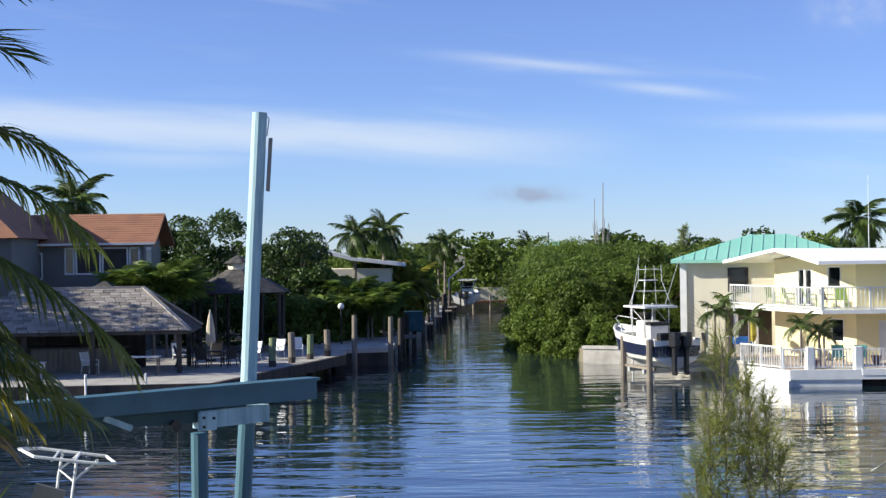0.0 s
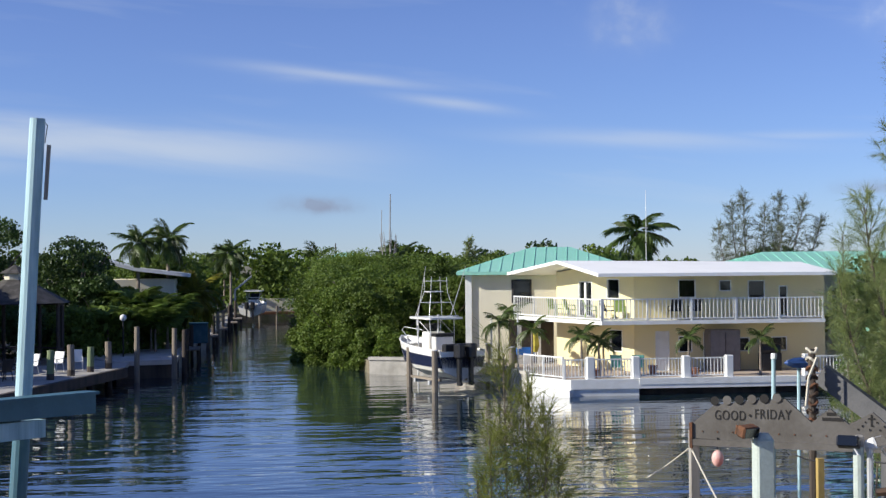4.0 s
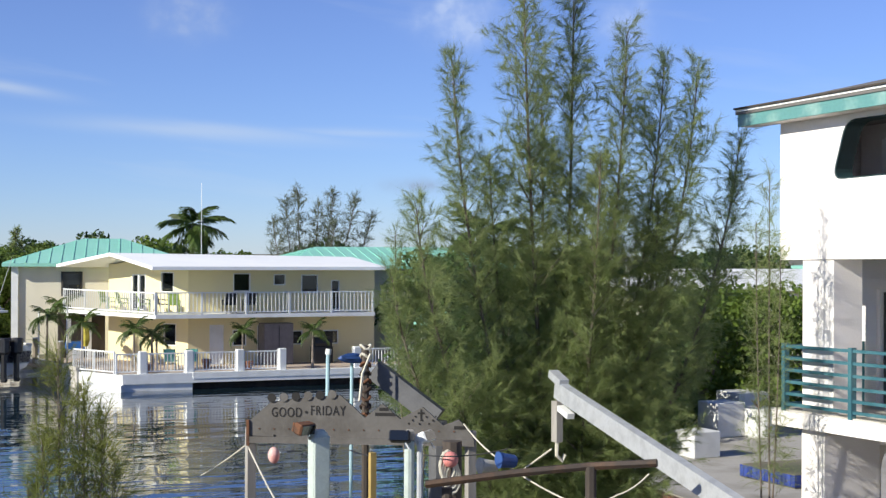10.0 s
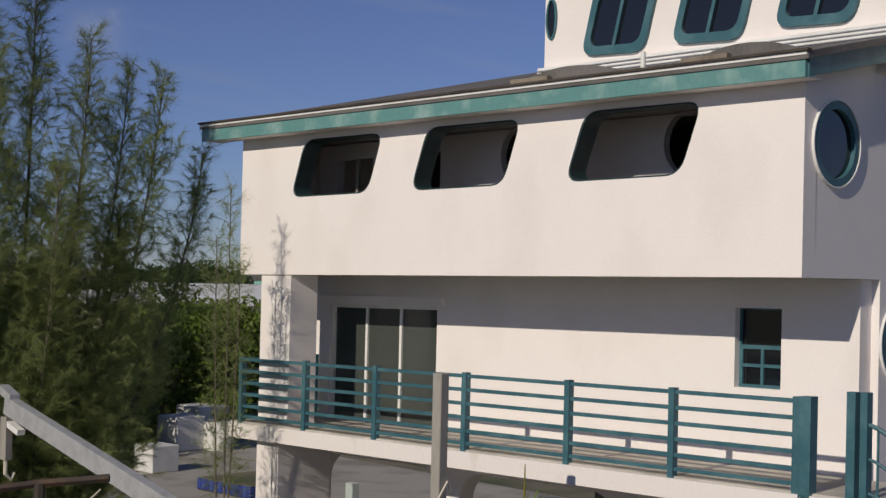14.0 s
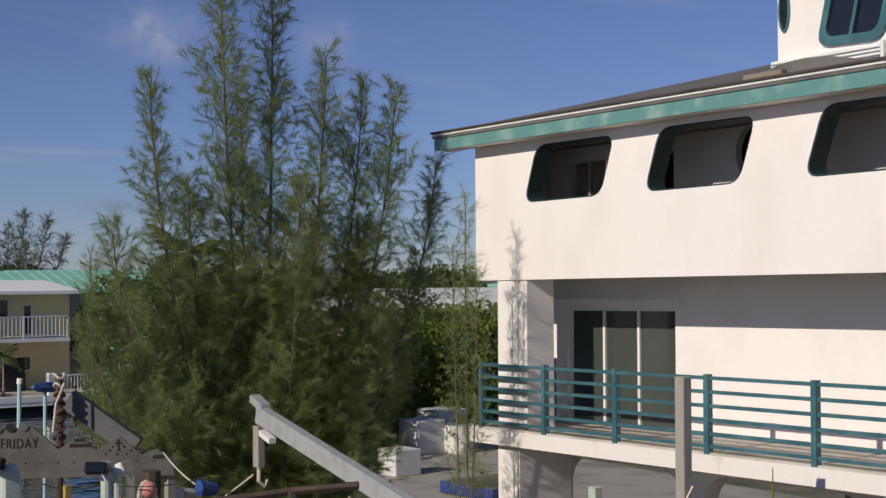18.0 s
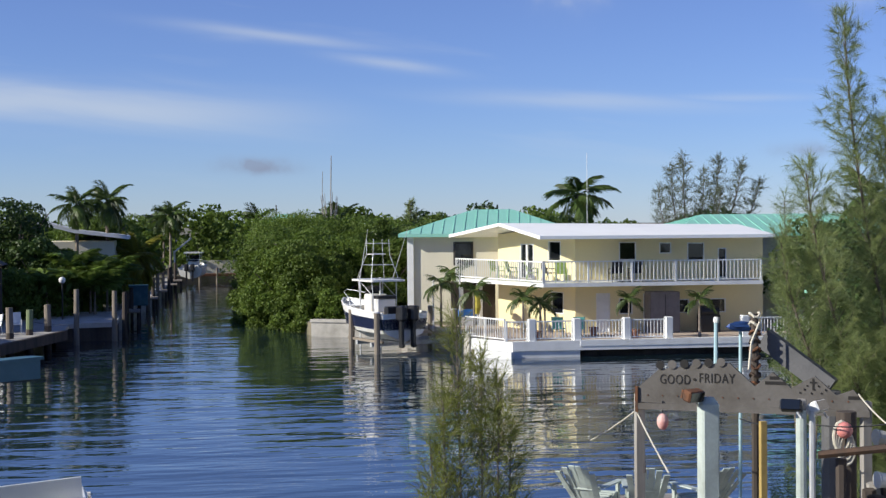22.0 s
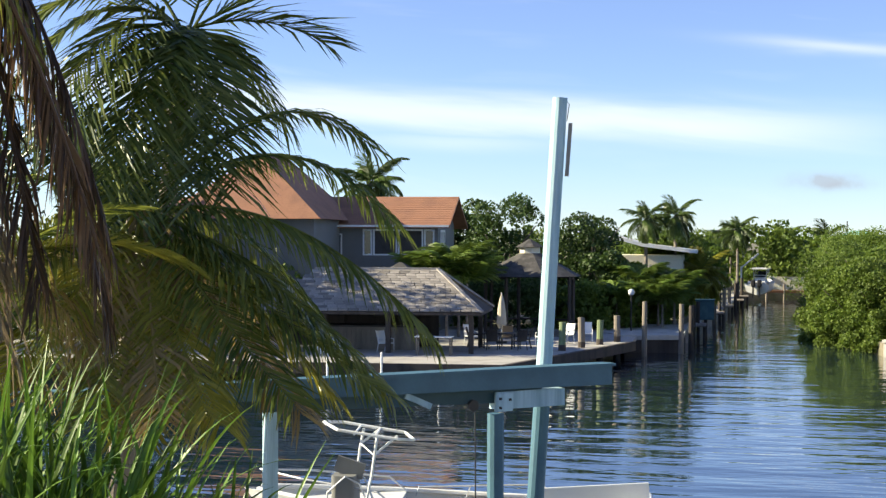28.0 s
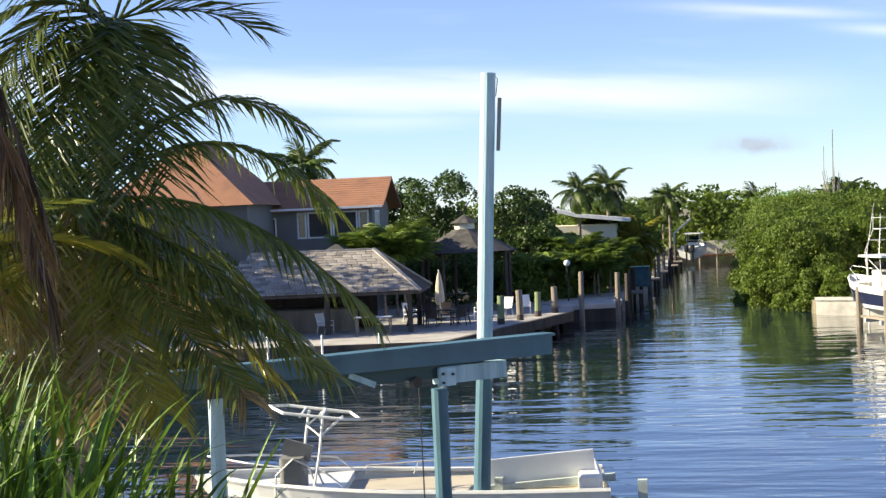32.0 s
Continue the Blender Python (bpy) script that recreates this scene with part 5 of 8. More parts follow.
def rachis_frond(parent, base, row, leaf, width, gap, material, name, label, seed, fold=0.25, fray=0.0):
    """A feather frond on a bowed rib. row: compass angle, reach, fall of the tip, height of the bow, kind, hang of the leaflets."""
    az, reach, fall, bow, _, hang = row
    r = rng(seed)
    p0 = np.array(base, float)
    u = np.array([math.cos(radians(az)), math.sin(radians(az)), 0.0])
    p1, p2 = p0 + u * reach * 0.5 + [0, 0, bow], p0 + u * reach + [0, 0, fall]
    q = np.linspace(0, 1, 25)[:, None]
    pts = p0 * (1 - q) ** 2 + p1 * 2 * q * (1 - q) + p2 * q ** 2
    length = np.linalg.norm(np.diff(pts, axis=0), axis=1).sum()
    me_bm = tube(bmesh.new(), [tuple(p) for p in pts], [0.026 * (1 - 0.85 * k / 24) * min(1.0, length / 3) + 0.003 for k in range(25)], 5)
    n = int(length / gap)
    s_ = np.repeat(0.10 + 0.89 * (np.arange(n) + 0.5) / n, 2)
    keep = r.uniform(0, 1, len(s_)) > fray
    side = np.tile([-1.0, 1.0], n)[keep][:, None]
    s_ = s_[keep]
    root = np.stack([np.interp(s_, q[:, 0], pts[:, a]) for a in range(3)], 1)
    tan = unit(np.stack([np.interp(s_, q[:, 0], np.gradient(pts[:, a])) for a in range(3)], 1))
    up = np.array([0, 0, 1.0])
    out = unit(np.cross(tan, np.array([-math.sin(radians(az)), math.cos(radians(az)), 0.0]) * 0.999 + up * 1e-3))
    lat = unit(np.cross(out, tan)) * side
    ll = (leaf * (0.45 + 0.65 * np.sin(np.pi * np.clip(0.14 + s_ * 0.74, 0, 1)) ** 0.8) * r.uniform(0.8, 1.12, len(s_)))[:, None]
    jit = r.normal(size=(len(s_), 3)) * (0.05 + 0.12 * fray)
    d1 = unit(lat * (1.0 - 0.45 * hang) + tan * (0.45 + 0.5 * s_[:, None]) + up * (fold * (1 - hang)) - up * hang * 0.75 + jit)
    d2 = unit(d1 * (1.0 - 0.55 * hang) - up * (0.10 + 1.0 * hang) + jit)
    m, e = root + d1 * ll * 0.5, root + d1 * ll * 0.5 + d2 * ll * 0.5
    w = unit(np.cross(d1, r.normal(size=(len(s_), 3)) * 0.35 + np.cross(d1, tan))) * width * 0.5
    v = np.stack([root - w * 0.5, root + w * 0.5, m + w, m - w, e], 1).reshape(-1, 3)
    verts = [tuple(x.co) for x in me_bm.verts] + v.tolist()
    me_bm.verts.index_update()
    faces = [[x.index for x in f.verts] for f in me_bm.faces]
    o = len(me_bm.verts)
    me_bm.free()
    for i in range(len(s_)):
        b = o + 5 * i
        faces += [(b, b + 1, b + 2, b + 3), (b + 3, b + 2, b + 4)]
    return part_mesh(name, quads_mesh(name, verts, faces), material, parent, label)


def coconuts(palm, z, count):
    for i in range(count):
        bm = bmesh.new()
        bmesh.ops.create_uvsphere(bm, u_segments=12, v_segments=8, radius=0.12, matrix=Matrix.Translation((0.2 * math.cos(i * 0.9), 0.2 * math.sin(i * 0.9), z - 0.16 - 0.09 * (i % 3))) @ Matrix.Diagonal((0.9, 0.9, 1.2, 1)))
        part("coconut", bm, PALM_NEAR if i % 2 else GREENPILE, palm, smooth=True)


KINDS = [(PALM_NEAR, "frond", ""), (YOUNG, "yellowing_frond", "yellowing lower frond"), (DRY, "dry_frond", "dry straw-coloured frond")]
np_ = thing("coconut_palm", (-7.68, 17.85, 0.72), "near coconut palm with arching green and yellowing fronds", "palm tree")
HZ = 6.46 - 0.72
part("trunk", tubem([(-0.5, 0.3, -0.1), (-0.45, 0.25, 2.0), (-0.2, 0.1, 4.2), (0, 0, HZ)], [0.26, 0.18, 0.16, 0.22], 12), PALMBARK, np_)
CROWN = [(34, 3.1, 0.9, 2.2, 0, 0.55), (39, 3.6, -0.2, 1.7, 0, 0.65), (2, 3.75, -1.6, 0.4, 0, 0.85), (-11, 3.3, -2.2, -1.2, 0, 0.5), (-30, 2.8, -2.3, -1.4, 0, 0.4), (-51, 2.5, -2.4, -1.5, 1, 0.5), (-63, 2.6, -2.4, -1.6, 2, 0.7), (-80, 2.5, -2.4, -1.6, 1, 0.5),
         (-95, 2.7, -2.2, -1.5, 2, 0.6), (-105, 2.7, -2.1, -1.2, 1, 0.4), (-117, 3.1, -1.7, -0.5, 0, 0.5), (-145, 2.7, -0.2, 0.9, 0, 0.4), (153, 2.3, 1.6, 1.5, 0, 0.3), (92, 2.1, 1.8, 1.6, 0, 0.4)]
LOWER = [(62, 2.3, -2.5, -0.6, 2, 0.6), (50, 2.8, -1.8, 0.2, 0, 0.7), (15, 2.8, -2.2, -0.6, 0, 0.6), (-70, 2.0, -2.6, -1.4, 1, 0.5), (-20, 2.5, -2.5, -1.3, 2, 0.6), (-40, 1.9, -2.6, -1.5, 1, 0.7),
         (-4, 3.3, -2.3, -0.6, 0, 0.6), (8, 2.4, -2.4, -0.9, 1, 0.6)]
for i, row in enumerate(CROWN + LOWER):
    m, nm, lb = KINDS[row[4]]
    rachis_frond(np_, (0.12 * math.cos(radians(row[0])), 0.12 * math.sin(radians(row[0])), HZ + 0.05), (*row[:5], row[5] * 0.6), 0.86, 0.039, 0.052, m, nm, lb, 100 + i, fray=0.25 if row[4] == 2 else 0.0)
coconuts(np_, HZ, 7)
# frond shade comes from the PALM_TALL colour
tall_ = thing("coconut_palm", (-7.59, 19.12, 0.72), "taller coconut palm with drooping shade-toned fronds and green coconuts", "palm tree")
HT = 9.06 - 0.72
part("trunk", tubem([(-0.9, 0.3, -0.1), (-0.8, 0.25, 3.0), (-0.3, 0.05, 5.8), (0, 0, HT)], [0.22, 0.15, 0.13, 0.17], 12), PALMBARK, tall_)
TALL_ROWS = [(35, 2.3, 0.75, 0.75, 0, 0.05), (32, 1.9, -0.1, 0.35, 0, 0.1), (27, 1.3, -1.3, -0.1, 0, 0.3), (-60, 1.4, -2.4, 0.0, 0, 0.15), (-95, 1.6, -2.6, -0.2, 0, 0.2), (-115, 2.3, -2.2, 0.2, 0, 0.2), (-40, 1.3, -2.3, -0.2, 0, 0.15), (-79, 1.3, -2.7, -0.9, 0, 0.25), (-104, 1.8, -2.3, -0.3, 0, 0.2), (-127, 2.2, -1.8, 0.5, 0, 0.2),
             (-158, 2.4, -0.5, 1.2, 0, 0.25), (155, 2.3, 1.5, 1.6, 0, 0.15), (84, 1.9, 1.9, 1.5, 0, 0.1), (20, 1.5, 1.7, 1.3, 0, 0.05), (-140, 2.4, -1.2, 0.8, 0, 0.25)]
for i, row in enumerate(TALL_ROWS):
    rachis_frond(tall_, (0.1 * math.cos(radians(row[0])), 0.1 * math.sin(radians(row[0])), HT + 0.03), row, 1.12, 0.044, 0.054, PALM_TALL, "frond", "", 150 + i)
coconuts(tall_, HT, 6)


def skirt(palm, top, count, reach, pitch, seed, rows):
    """A ring of fronds round a crown; rows: (mesh list, material, name, label) to choose from in turn."""
    r = rng(seed)
    for i in range(count):
        meshes, material, name, label = rows[i % len(rows)]
        a, p, k = i * 2.4 + r.uniform(-0.2, 0.2), r.uniform(*pitch), reach * r.uniform(0.8, 1.08)
        me = meshes[int(r.integers(0, 2)) if p < 0.3 else 2]
        f = part_mesh(name, me, material, palm, label)
        b = Vector(top)
        f.matrix_basis = aim(b, b + Vector((k * math.cos(a) * math.cos(p), k * math.sin(a) * math.cos(p), k * math.sin(p))), me, r.normal() * 0.15)


GREEN_ROW, YELLOW_ROW, DRY_ROW = (NF, PALM_NEAR, "frond", ""), (NF, YOUNG, "yellowing_frond", "yellowing frond"), (NF, DRY, "dry_frond", "dry straw-coloured frond")
pk = thing("short_coconut_palm", (-8.88, 16.12, 0.72), "short coconut palm with drooping green and dry fronds", "palm tree")
HK = 5.86 - 0.72
part("trunk", tubem([(-0.2, 0.1, -0.1), (-0.1, 0.05, 1.5), (0, 0, HK)], [0.25, 0.19, 0.2], 12), PALMBARK, pk)
skirt(pk, (0, 0, HK), 15, 2.3, (-1.0, 0.35), 8, [GREEN_ROW, YELLOW_ROW, DRY_ROW, GREEN_ROW, YELLOW_ROW, GREEN_ROW, DRY_ROW])
pn = thing("dying_coconut_palm", (-4.95, 8.35, 0.72), "coconut palm with hanging dead brown fronds", "palm tree")
HZ2 = 8.14 - 0.72
part("trunk", tubem([(-0.9, 0.2, -0.1), (-0.8, 0.1, 3.0), (-0.35, 0, 6.0), (0, 0, HZ2)], [0.24, 0.17, 0.15, 0.2], 12), PALMBARK, pn)
DEAD = [(leaf_mat("dead_brown_frond", (0.085, 0.045, 0.02), (0.30, 0.16, 0.065), rough=0.45, glow=0.4, island=0.2), "dead_frond", "dead brown hanging frond"),
        (leaf_mat("dead_dark_frond", (0.035, 0.020, 0.011), (0.17, 0.095, 0.045), rough=0.5, glow=0.4, island=0.2), "dead_frond", "dead dark brown hanging frond"),
        (leaf_mat("dead_grey_frond", (0.13, 0.10, 0.065), (0.38, 0.28, 0.16), rough=0.55, glow=0.35, island=0.2), "dead_frond", "dead grey hanging frond"),
        (YOUNG, "yellowing_frond", "short yellow-green frond"), (YOUNG, "yellowing_frond", "yellow-green hanging frond")]
for i, row in enumerate([(-9, 1.0, -2.1, -0.6, 0, 0.95), (13, 0.9, -2.5, -0.6, 1, 0.95), (-36, 0.6, -2.6, -1.3, 2, 1), (-69, 0.5, -2.2, -1.2, 0, 0.95), (-115, 0.5, -1.9, -0.9, 1, 1), (37, 0.9, -2.0, -0.2, 1, 1), (-156, 0.8, -1.7, -1.0, 1, 0.9), (14, 0.4, -0.7, -0.2, 3, 0.5), (123, 0.7, -2.1, -0.7, 4, 0.6), (-20, 0.7, -2.3, -1.0, 1, 1), (150, 0.8, -2.0, -0.7, 4, 0.7)]):
    m, nm, lb = DEAD[row[4]]
    rachis_frond(pn, (0.1 * math.cos(radians(row[0])), 0.1 * math.sin(radians(row[0])), HZ2), row, 0.62, 0.022, 0.028, m, nm, lb, 180 + i, fray=0.3 if row[4] < 3 else 0.0)


def blade_mesh(name, length, width, bend, seed, cup=0.25):
    r = rng(seed)
    V, F = [], []
    p, a = Vector((0, 0, 0)), 1.45
    for i in range(11):
        s = i / 10
        w = width * (0.55 + 0.45 * min(1, s * 3)) * (1 - max(0, s - 0.35) / 0.65) ** 0.8 * 0.5 + 0.001
        up = Vector((-math.sin(a), 0, math.cos(a)))
        V.extend([p + Vector((0, -w, 0)) + up * w * cup, p, p + Vector((0, w, 0)) + up * w * cup])
        if i:
            b = 3 * i
            F.extend([(b - 3, b - 2, b + 1, b), (b - 2, b - 1, b + 2, b + 1)])
        a -= bend / 10 * (0.4 + 1.2 * s)
        p = p + Vector((math.cos(a), 0, math.sin(a))) * length / 10
    return quads_mesh(name, V, F)


BL = [blade_mesh("blade", 1.3, 0.046, b, 80 + i) for i, b in enumerate((0.22, 0.5, 0.95, 1.5))]
strap = thing("strap_leaved_plant", (-3.62, 7.02, 0.72), "tall clump of bright green strap-like leaves", "plant")
ZB = 4.76 - 0.72
rr_ = rng(77)
for i in range(270):
    x = rr_.uniform(-1.25, 1.0)
    y = rr_.uniform(-0.6, 0.7)
    top_ = 0.84 if x < 0.1 else 0.84 - 0.72 * (x - 0.1)
    k = rr_.uniform(0.7, 1.1)
    b = part_mesh("blade", BL[int(rr_.integers(0, 4)) if x < 0.3 else int(rr_.integers(1, 4))], STRAP, strap)
    b.matrix_basis = pose(x, y, ZB + top_ - 1.22 * k + rr_.uniform(-0.25, 0.05), 0, 0, rr_.uniform(-95, 95) + (180 if i % 5 == 0 else 0)) @ pose(0, 0, 0, rr_.normal() * 10, 0, 0) @ Matrix.Diagonal((k, k, k, 1))
for i in range(150):
    k = rr_.uniform(0.6, 0.9)
    x = rr_.uniform(-1.2, 0.9)
    b = part_mesh("blade", BL[int(rr_.integers(0, 4))], STRAP, strap)
    b.matrix_basis = pose(x, rr_.uniform(-0.35, 0.5), ZB - 0.85 - 0.45 * max(0, x) + rr_.uniform(-0.2, 0.2), 0, 0, rr_.uniform(-180, 180)) @ pose(0, 0, 0, rr_.normal() * 10, 0, 0) @ Matrix.Diagonal((k, k * 1.2, k, 1))
part("stem_base", tubem([(-0.3, 0.2, -0.02), (-0.3, 0.2, ZB - 1.6), (-0.3, 0.2, ZB - 0.4)], [0.35, 0.45, 0.8], 12), BARK, strap)

# ---- left bank things ----
tiki = thing("tiki_hut", (-11.3, 65.0, 0.92), "open tiki hut with a grey wooden shake roof on dark posts", "hut", rz=4)
TX, TY, TE, TR = -10.6, 5.4, 1.9, 3.78
bm = bmesh.new()
e = [bm.verts.new(v) for v in ((0, 0, TE), (TX, 0, TE), (TX, TY, TE), (0, TY, TE))]
r = [bm.verts.new((-2.4, TY / 2, TR - 0.04)), bm.verts.new((TX + 2.4, TY / 2, TR - 0.04))]
for f in ((e[0], r[0], r[1], e[1]), (e[1], r[1], e[2]), (e[2], r[1], r[0], e[3]), (e[3], r[0], e[0])):
    bm.faces.new(f)
lo = [bm.verts.new((v.co.x, v.co.y, TE - 0.12)) for v in e]
for i in range(4):
    bm.faces.new((lo[i], lo[(i + 1) % 4], e[(i + 1) % 4], e[i]))
bm.faces.new(lo)
bmesh.ops.recalc_face_normals(bm, faces=bm.faces)
troof = part("roof", bm, DARKWOOD, tiki)
# shakes on the two slopes in view, course by course
shake = None
rs_ = rng(5)
ROWS = 17
for c in range(ROWS):
    k = (c + 0.1) / ROWS
    y, z = TY / 2 * k, TE + (TR - TE) * k
    x0, x1 = -2.4 * k, TX + 2.4 * k
    n = int((x0 - x1) / 0.46)
    for i in range(n):
        x = x0 - (i + 0.5 + (0.25 if c % 2 else 0)) * (x0 - x1) / (n + 0.3)
        m = Matrix.Translation((x, y - 0.03, z + 0.05)) @ pose(0, 0, 0, math.degrees(math.atan2(TR - TE, TY / 2)) - 4 + rs_.normal() * 1.8, 0, rs_.normal() * 1.5)
        if shake is None:
            sh = part("shake", boxm((-0.215, -0.02, -0.015), (0.215, 0.27, 0.022)), SHAKE, troof)
            shake = sh.data
        else:
            sh = part_mesh("shake", shake, None, troof)
        sh.matrix_basis = m
for c in range(ROWS):
    k = (c + 0.1) / ROWS
    x, z = -2.4 * k, TE + (TR - TE) * k
    n = int(TY * (1 - k) / 0.5)
    for i in range(n):
        y = TY / 2 * k + (i + 0.5) * TY * (1 - k) / max(1, n)
        sh = part_mesh("shake", shake, None, troof)
        sh.matrix_basis = Matrix.Translation((x + 0.03, y, z + 0.05)) @ pose(0, 0, 90) @ pose(0, 0, 0, math.degrees(math.atan2(TR - TE, 2.4)) - 4 + rs_.normal() * 1.2, 0, 0)
part("ridge_cap", barm((-2.3, TY / 2, TR + 0.06), (TX + 2.3, TY / 2, TR + 0.06), 0.22, 0.1), SHAKE, troof)
part("hip_cap", barm((0, 0, TE + 0.06), (-2.4, TY / 2, TR + 0.08), 0.2, 0.08), SHAKE, troof)
part("hip_cap", barm((0, TY, TE + 0.06), (-2.4, TY / 2, TR + 0.08), 0.2, 0.08), SHAKE, troof)
for x in (-0.55, -4.4, -7.4, TX + 0.5):
    for y in (0.6, TY - 0.6):
        part("post", boxm((x - 0.11, y - 0.11, 0), (x + 0.11, y + 0.11, TE)), DARKWOOD, tiki)
part("bar_counter", slab([(-7.5, 2.4), (-3.6, 2.4), (-3.3, 2.9), (-3.4, 3.6), (-7.5, 3.4)], 0.0, 1.08), WOOD, tiki)
part("counter_top", slab([(-7.7, 2.2), (-3.4, 2.2), (-3.05, 2.8), (-3.2, 3.8), (-7.7, 3.6)], 1.08, 1.16), DARKWOOD, tiki)
for i in range(16):
    part("counter_slat", boxm((-7.4 + i * 0.24, 2.36, 0.02), (-7.2 + i * 0.24, 2.40, 1.07)), WOOD, tiki)
part("back_wall", boxm((TX + 0.5, TY - 0.6, 0), (-2.6, TY - 0.5, 1.85)), DARKWOOD, tiki)

cupola = thing("small_thatch_hut", (-16.8, 72.5, 0.92), "small hut with a peaked grey shake roof behind the tiki hut", "hut")
bm = bmesh.new()
bmesh.ops.create_cone(bm, segments=4, radius1=2.3, radius2=0.12, depth=1.0, matrix=pose(0, 0, 3.55, 0, 0, 45))
part("roof", bm, THATCH, cupola)
for x in (-1.2, 1.2):
    for y in (-1.2, 1.2):
        part("post", boxm((x - 0.08, y - 0.08, 0), (x + 0.08, y + 0.08, 3.1)), DARKWOOD, cupola)

# the roof's tree shade is put into the THATCH colour
gz = thing("gazebo", (-11.2, 80.0, 0.75), "octagonal gazebo with a two-tier shake roof coloured as in shade", "gazebo")
bm = bmesh.new()
bmesh.ops.create_cone(bm, segments=8, radius1=2.95, radius2=0.62, depth=1.25, matrix=pose(0, 0, 4.03, 0, 0, 22.5))
gr = part("roof", bm, THATCH, gz)
bm = bmesh.new()
bmesh.ops.create_cone(bm, segments=8, radius1=0.58, radius2=0.58, depth=0.36, matrix=pose(0, 0, 4.82, 0, 0, 22.5))
part("lantern", bm, CREAM, gr)
bm = bmesh.new()
bmesh.ops.create_cone(bm, segments=8, radius1=0.85, radius2=0.03, depth=0.46, matrix=pose(0, 0, 5.22, 0, 0, 22.5))
part("lantern_roof", bm, THATCH, gr)
for i in range(8):
    a = math.pi / 4 * i + math.pi / 8
    x, y = 2.5 * math.cos(a), 2.5 * math.sin(a)
    part("post", tubem([(x, y, 0), (x, y, 3.5)], 0.1, 8), DARKWOOD, gz)
    b = math.pi / 4 * (i + 1) + math.pi / 8
    if i not in (5, 6):
        part("rail", barm((x, y, 0.9), (2.5 * math.cos(b), 2.5 * math.sin(b), 0.9), 0.08), DARKWOOD, gz)
        part("brace", barm((x, y, 3.3), (2.5 * math.cos(b), 2.5 * math.sin(b), 3.3), 0.12), DARKWOOD, gz)
part("floor", slab([(2.7 * math.cos(math.pi / 4 * i + 0.39), 2.7 * math.sin(math.pi / 4 * i + 0.39)) for i in range(8)], 0, 0.2), WOOD, gz)

rh = thing("red_roofed_house", (-16.6, 81.0, 0.72), "grey two-storey house with an orange shingle roof", "house", rz=3)
WIN_R = [rect(0.9, 4.55, 2.25, 5.95), rect(2.4, 4.55, 3.7, 5.95), rect(3.85, 4.55, 4.3, 5.95), rect(0.25, 4.55, 0.75, 5.95), rect(5.6, 4.3, 6.6, 5.7), rect(8.0, 4.4, 10.2, 5.8), rect(11, 4.4, 13, 5.8), rect(1.0, 0.2, 3.2, 2.4), rect(5, 0.2, 8, 2.3)]
fw = part("front_wall", panel(rect(0, 0, 16, 6.25), WIN_R, (0, 0, 0), (-1, 0, 0), (0, -1, 0), 0.2), GREY_WALL, rh)
for w in WIN_R:
    a0, z0, a1, z1 = w[0][0], w[0][1], w[2][0], w[2][1]
    f = part("window", panel(rect(a0 - 0.05, z0 - 0.05, a1 + 0.05, z1 + 0.05), [rect(a0 + 0.04, z0 + 0.04, a1 - 0.04, z1 - 0.04)], (0, -0.03, 0), (-1, 0, 0), (0, -1, 0), 0.08), WHITE, fw)
    part("pane", panel(w, [], (0, 0.05, 0), (-1, 0, 0), (0, -1, 0), 0.02), SHADE if a1 - a0 > 1 else DARK, f)
gw = part("gable_wall", panel([(0, 0), (6.4, 0), (6.4, 6.25), (3.2, 7.75), (0, 6.25)], [rect(0.85, 4.4, 1.55, 5.9), rect(1.8, 4.4, 2.4, 5.9)], (0.0, 0.2, 0), (0, 1, 0), (1, 0, 0), 0.2), GREY_WALL, rh)
for a in (0.85, 1.8):
    f = part("window", panel(rect(a - 0.08, 4.32, a + 0.7, 5.98), [rect(a + 0.06, 4.46, a + 0.56, 5.84)], (0.03, 0.2, 0), (0, 1, 0), (1, 0, 0), 0.08), WHITE, gw)
    part("pane", panel(rect(a, 4.4, a + 0.62, 5.9), [], (-0.05, 0.2, 0), (0, 1, 0), (1, 0, 0), 0.02), DARK, f)
part("back_wall", boxm((-16, 6.6, 0), (-0.2, 6.8, 6.25)), GREY_WALL, rh)
bm = bmesh.new()
for y0, y1 in ((-0.6, 3.4), (7.4, 3.4)):
    vs = [bm.verts.new(v) for v in ((0.75, y0, 6.22), (-16.6, y0, 6.22), (-16.6, y1, 7.95), (0.75, y1, 7.95))]
    bm.faces.new(vs)
    vs2 = [bm.verts.new((v.co.x, v.co.y, v.co.z - 0.16)) for v in vs]
    bm.faces.new(list(reversed(vs2)))
    for i in range(4):
        bm.faces.new((vs2[i], vs2[(i + 1) % 4], vs[(i + 1) % 4], vs[i]))
bmesh.ops.recalc_face_normals(bm, faces=bm.faces)
rroof = part("roof", bm, RED_ROOF, rh, "orange shingle gable roof")
for i in range(1, 13):
    k = i / 13
    part("shingle_course", boxm((-16.58, -0.6 + 4 * k - 0.02, 6.22 + 1.73 * k), (0.74, -0.6 + 4 * k + 0.1, 6.22 + 1.73 * k + 0.010)), RED_ROOF, rroof)
part("cross_wing", slab([(-13.6, -6.4), (-5.7, -6.4), (-5.7, 0), (-13.6, 0)], 0, 6.5), GREY_WALL, rh)
bm = bmesh.new()
vs = [bm.verts.new(v) for v in ((-5.2, -7.0, 6.5), (-14.1, -7.0, 6.5), (-14.1, 3.2, 6.5), (-5.2, 3.2, 6.5), (-9.5, -3.4, 10.2), (-9.5, 3.2, 10.2))]
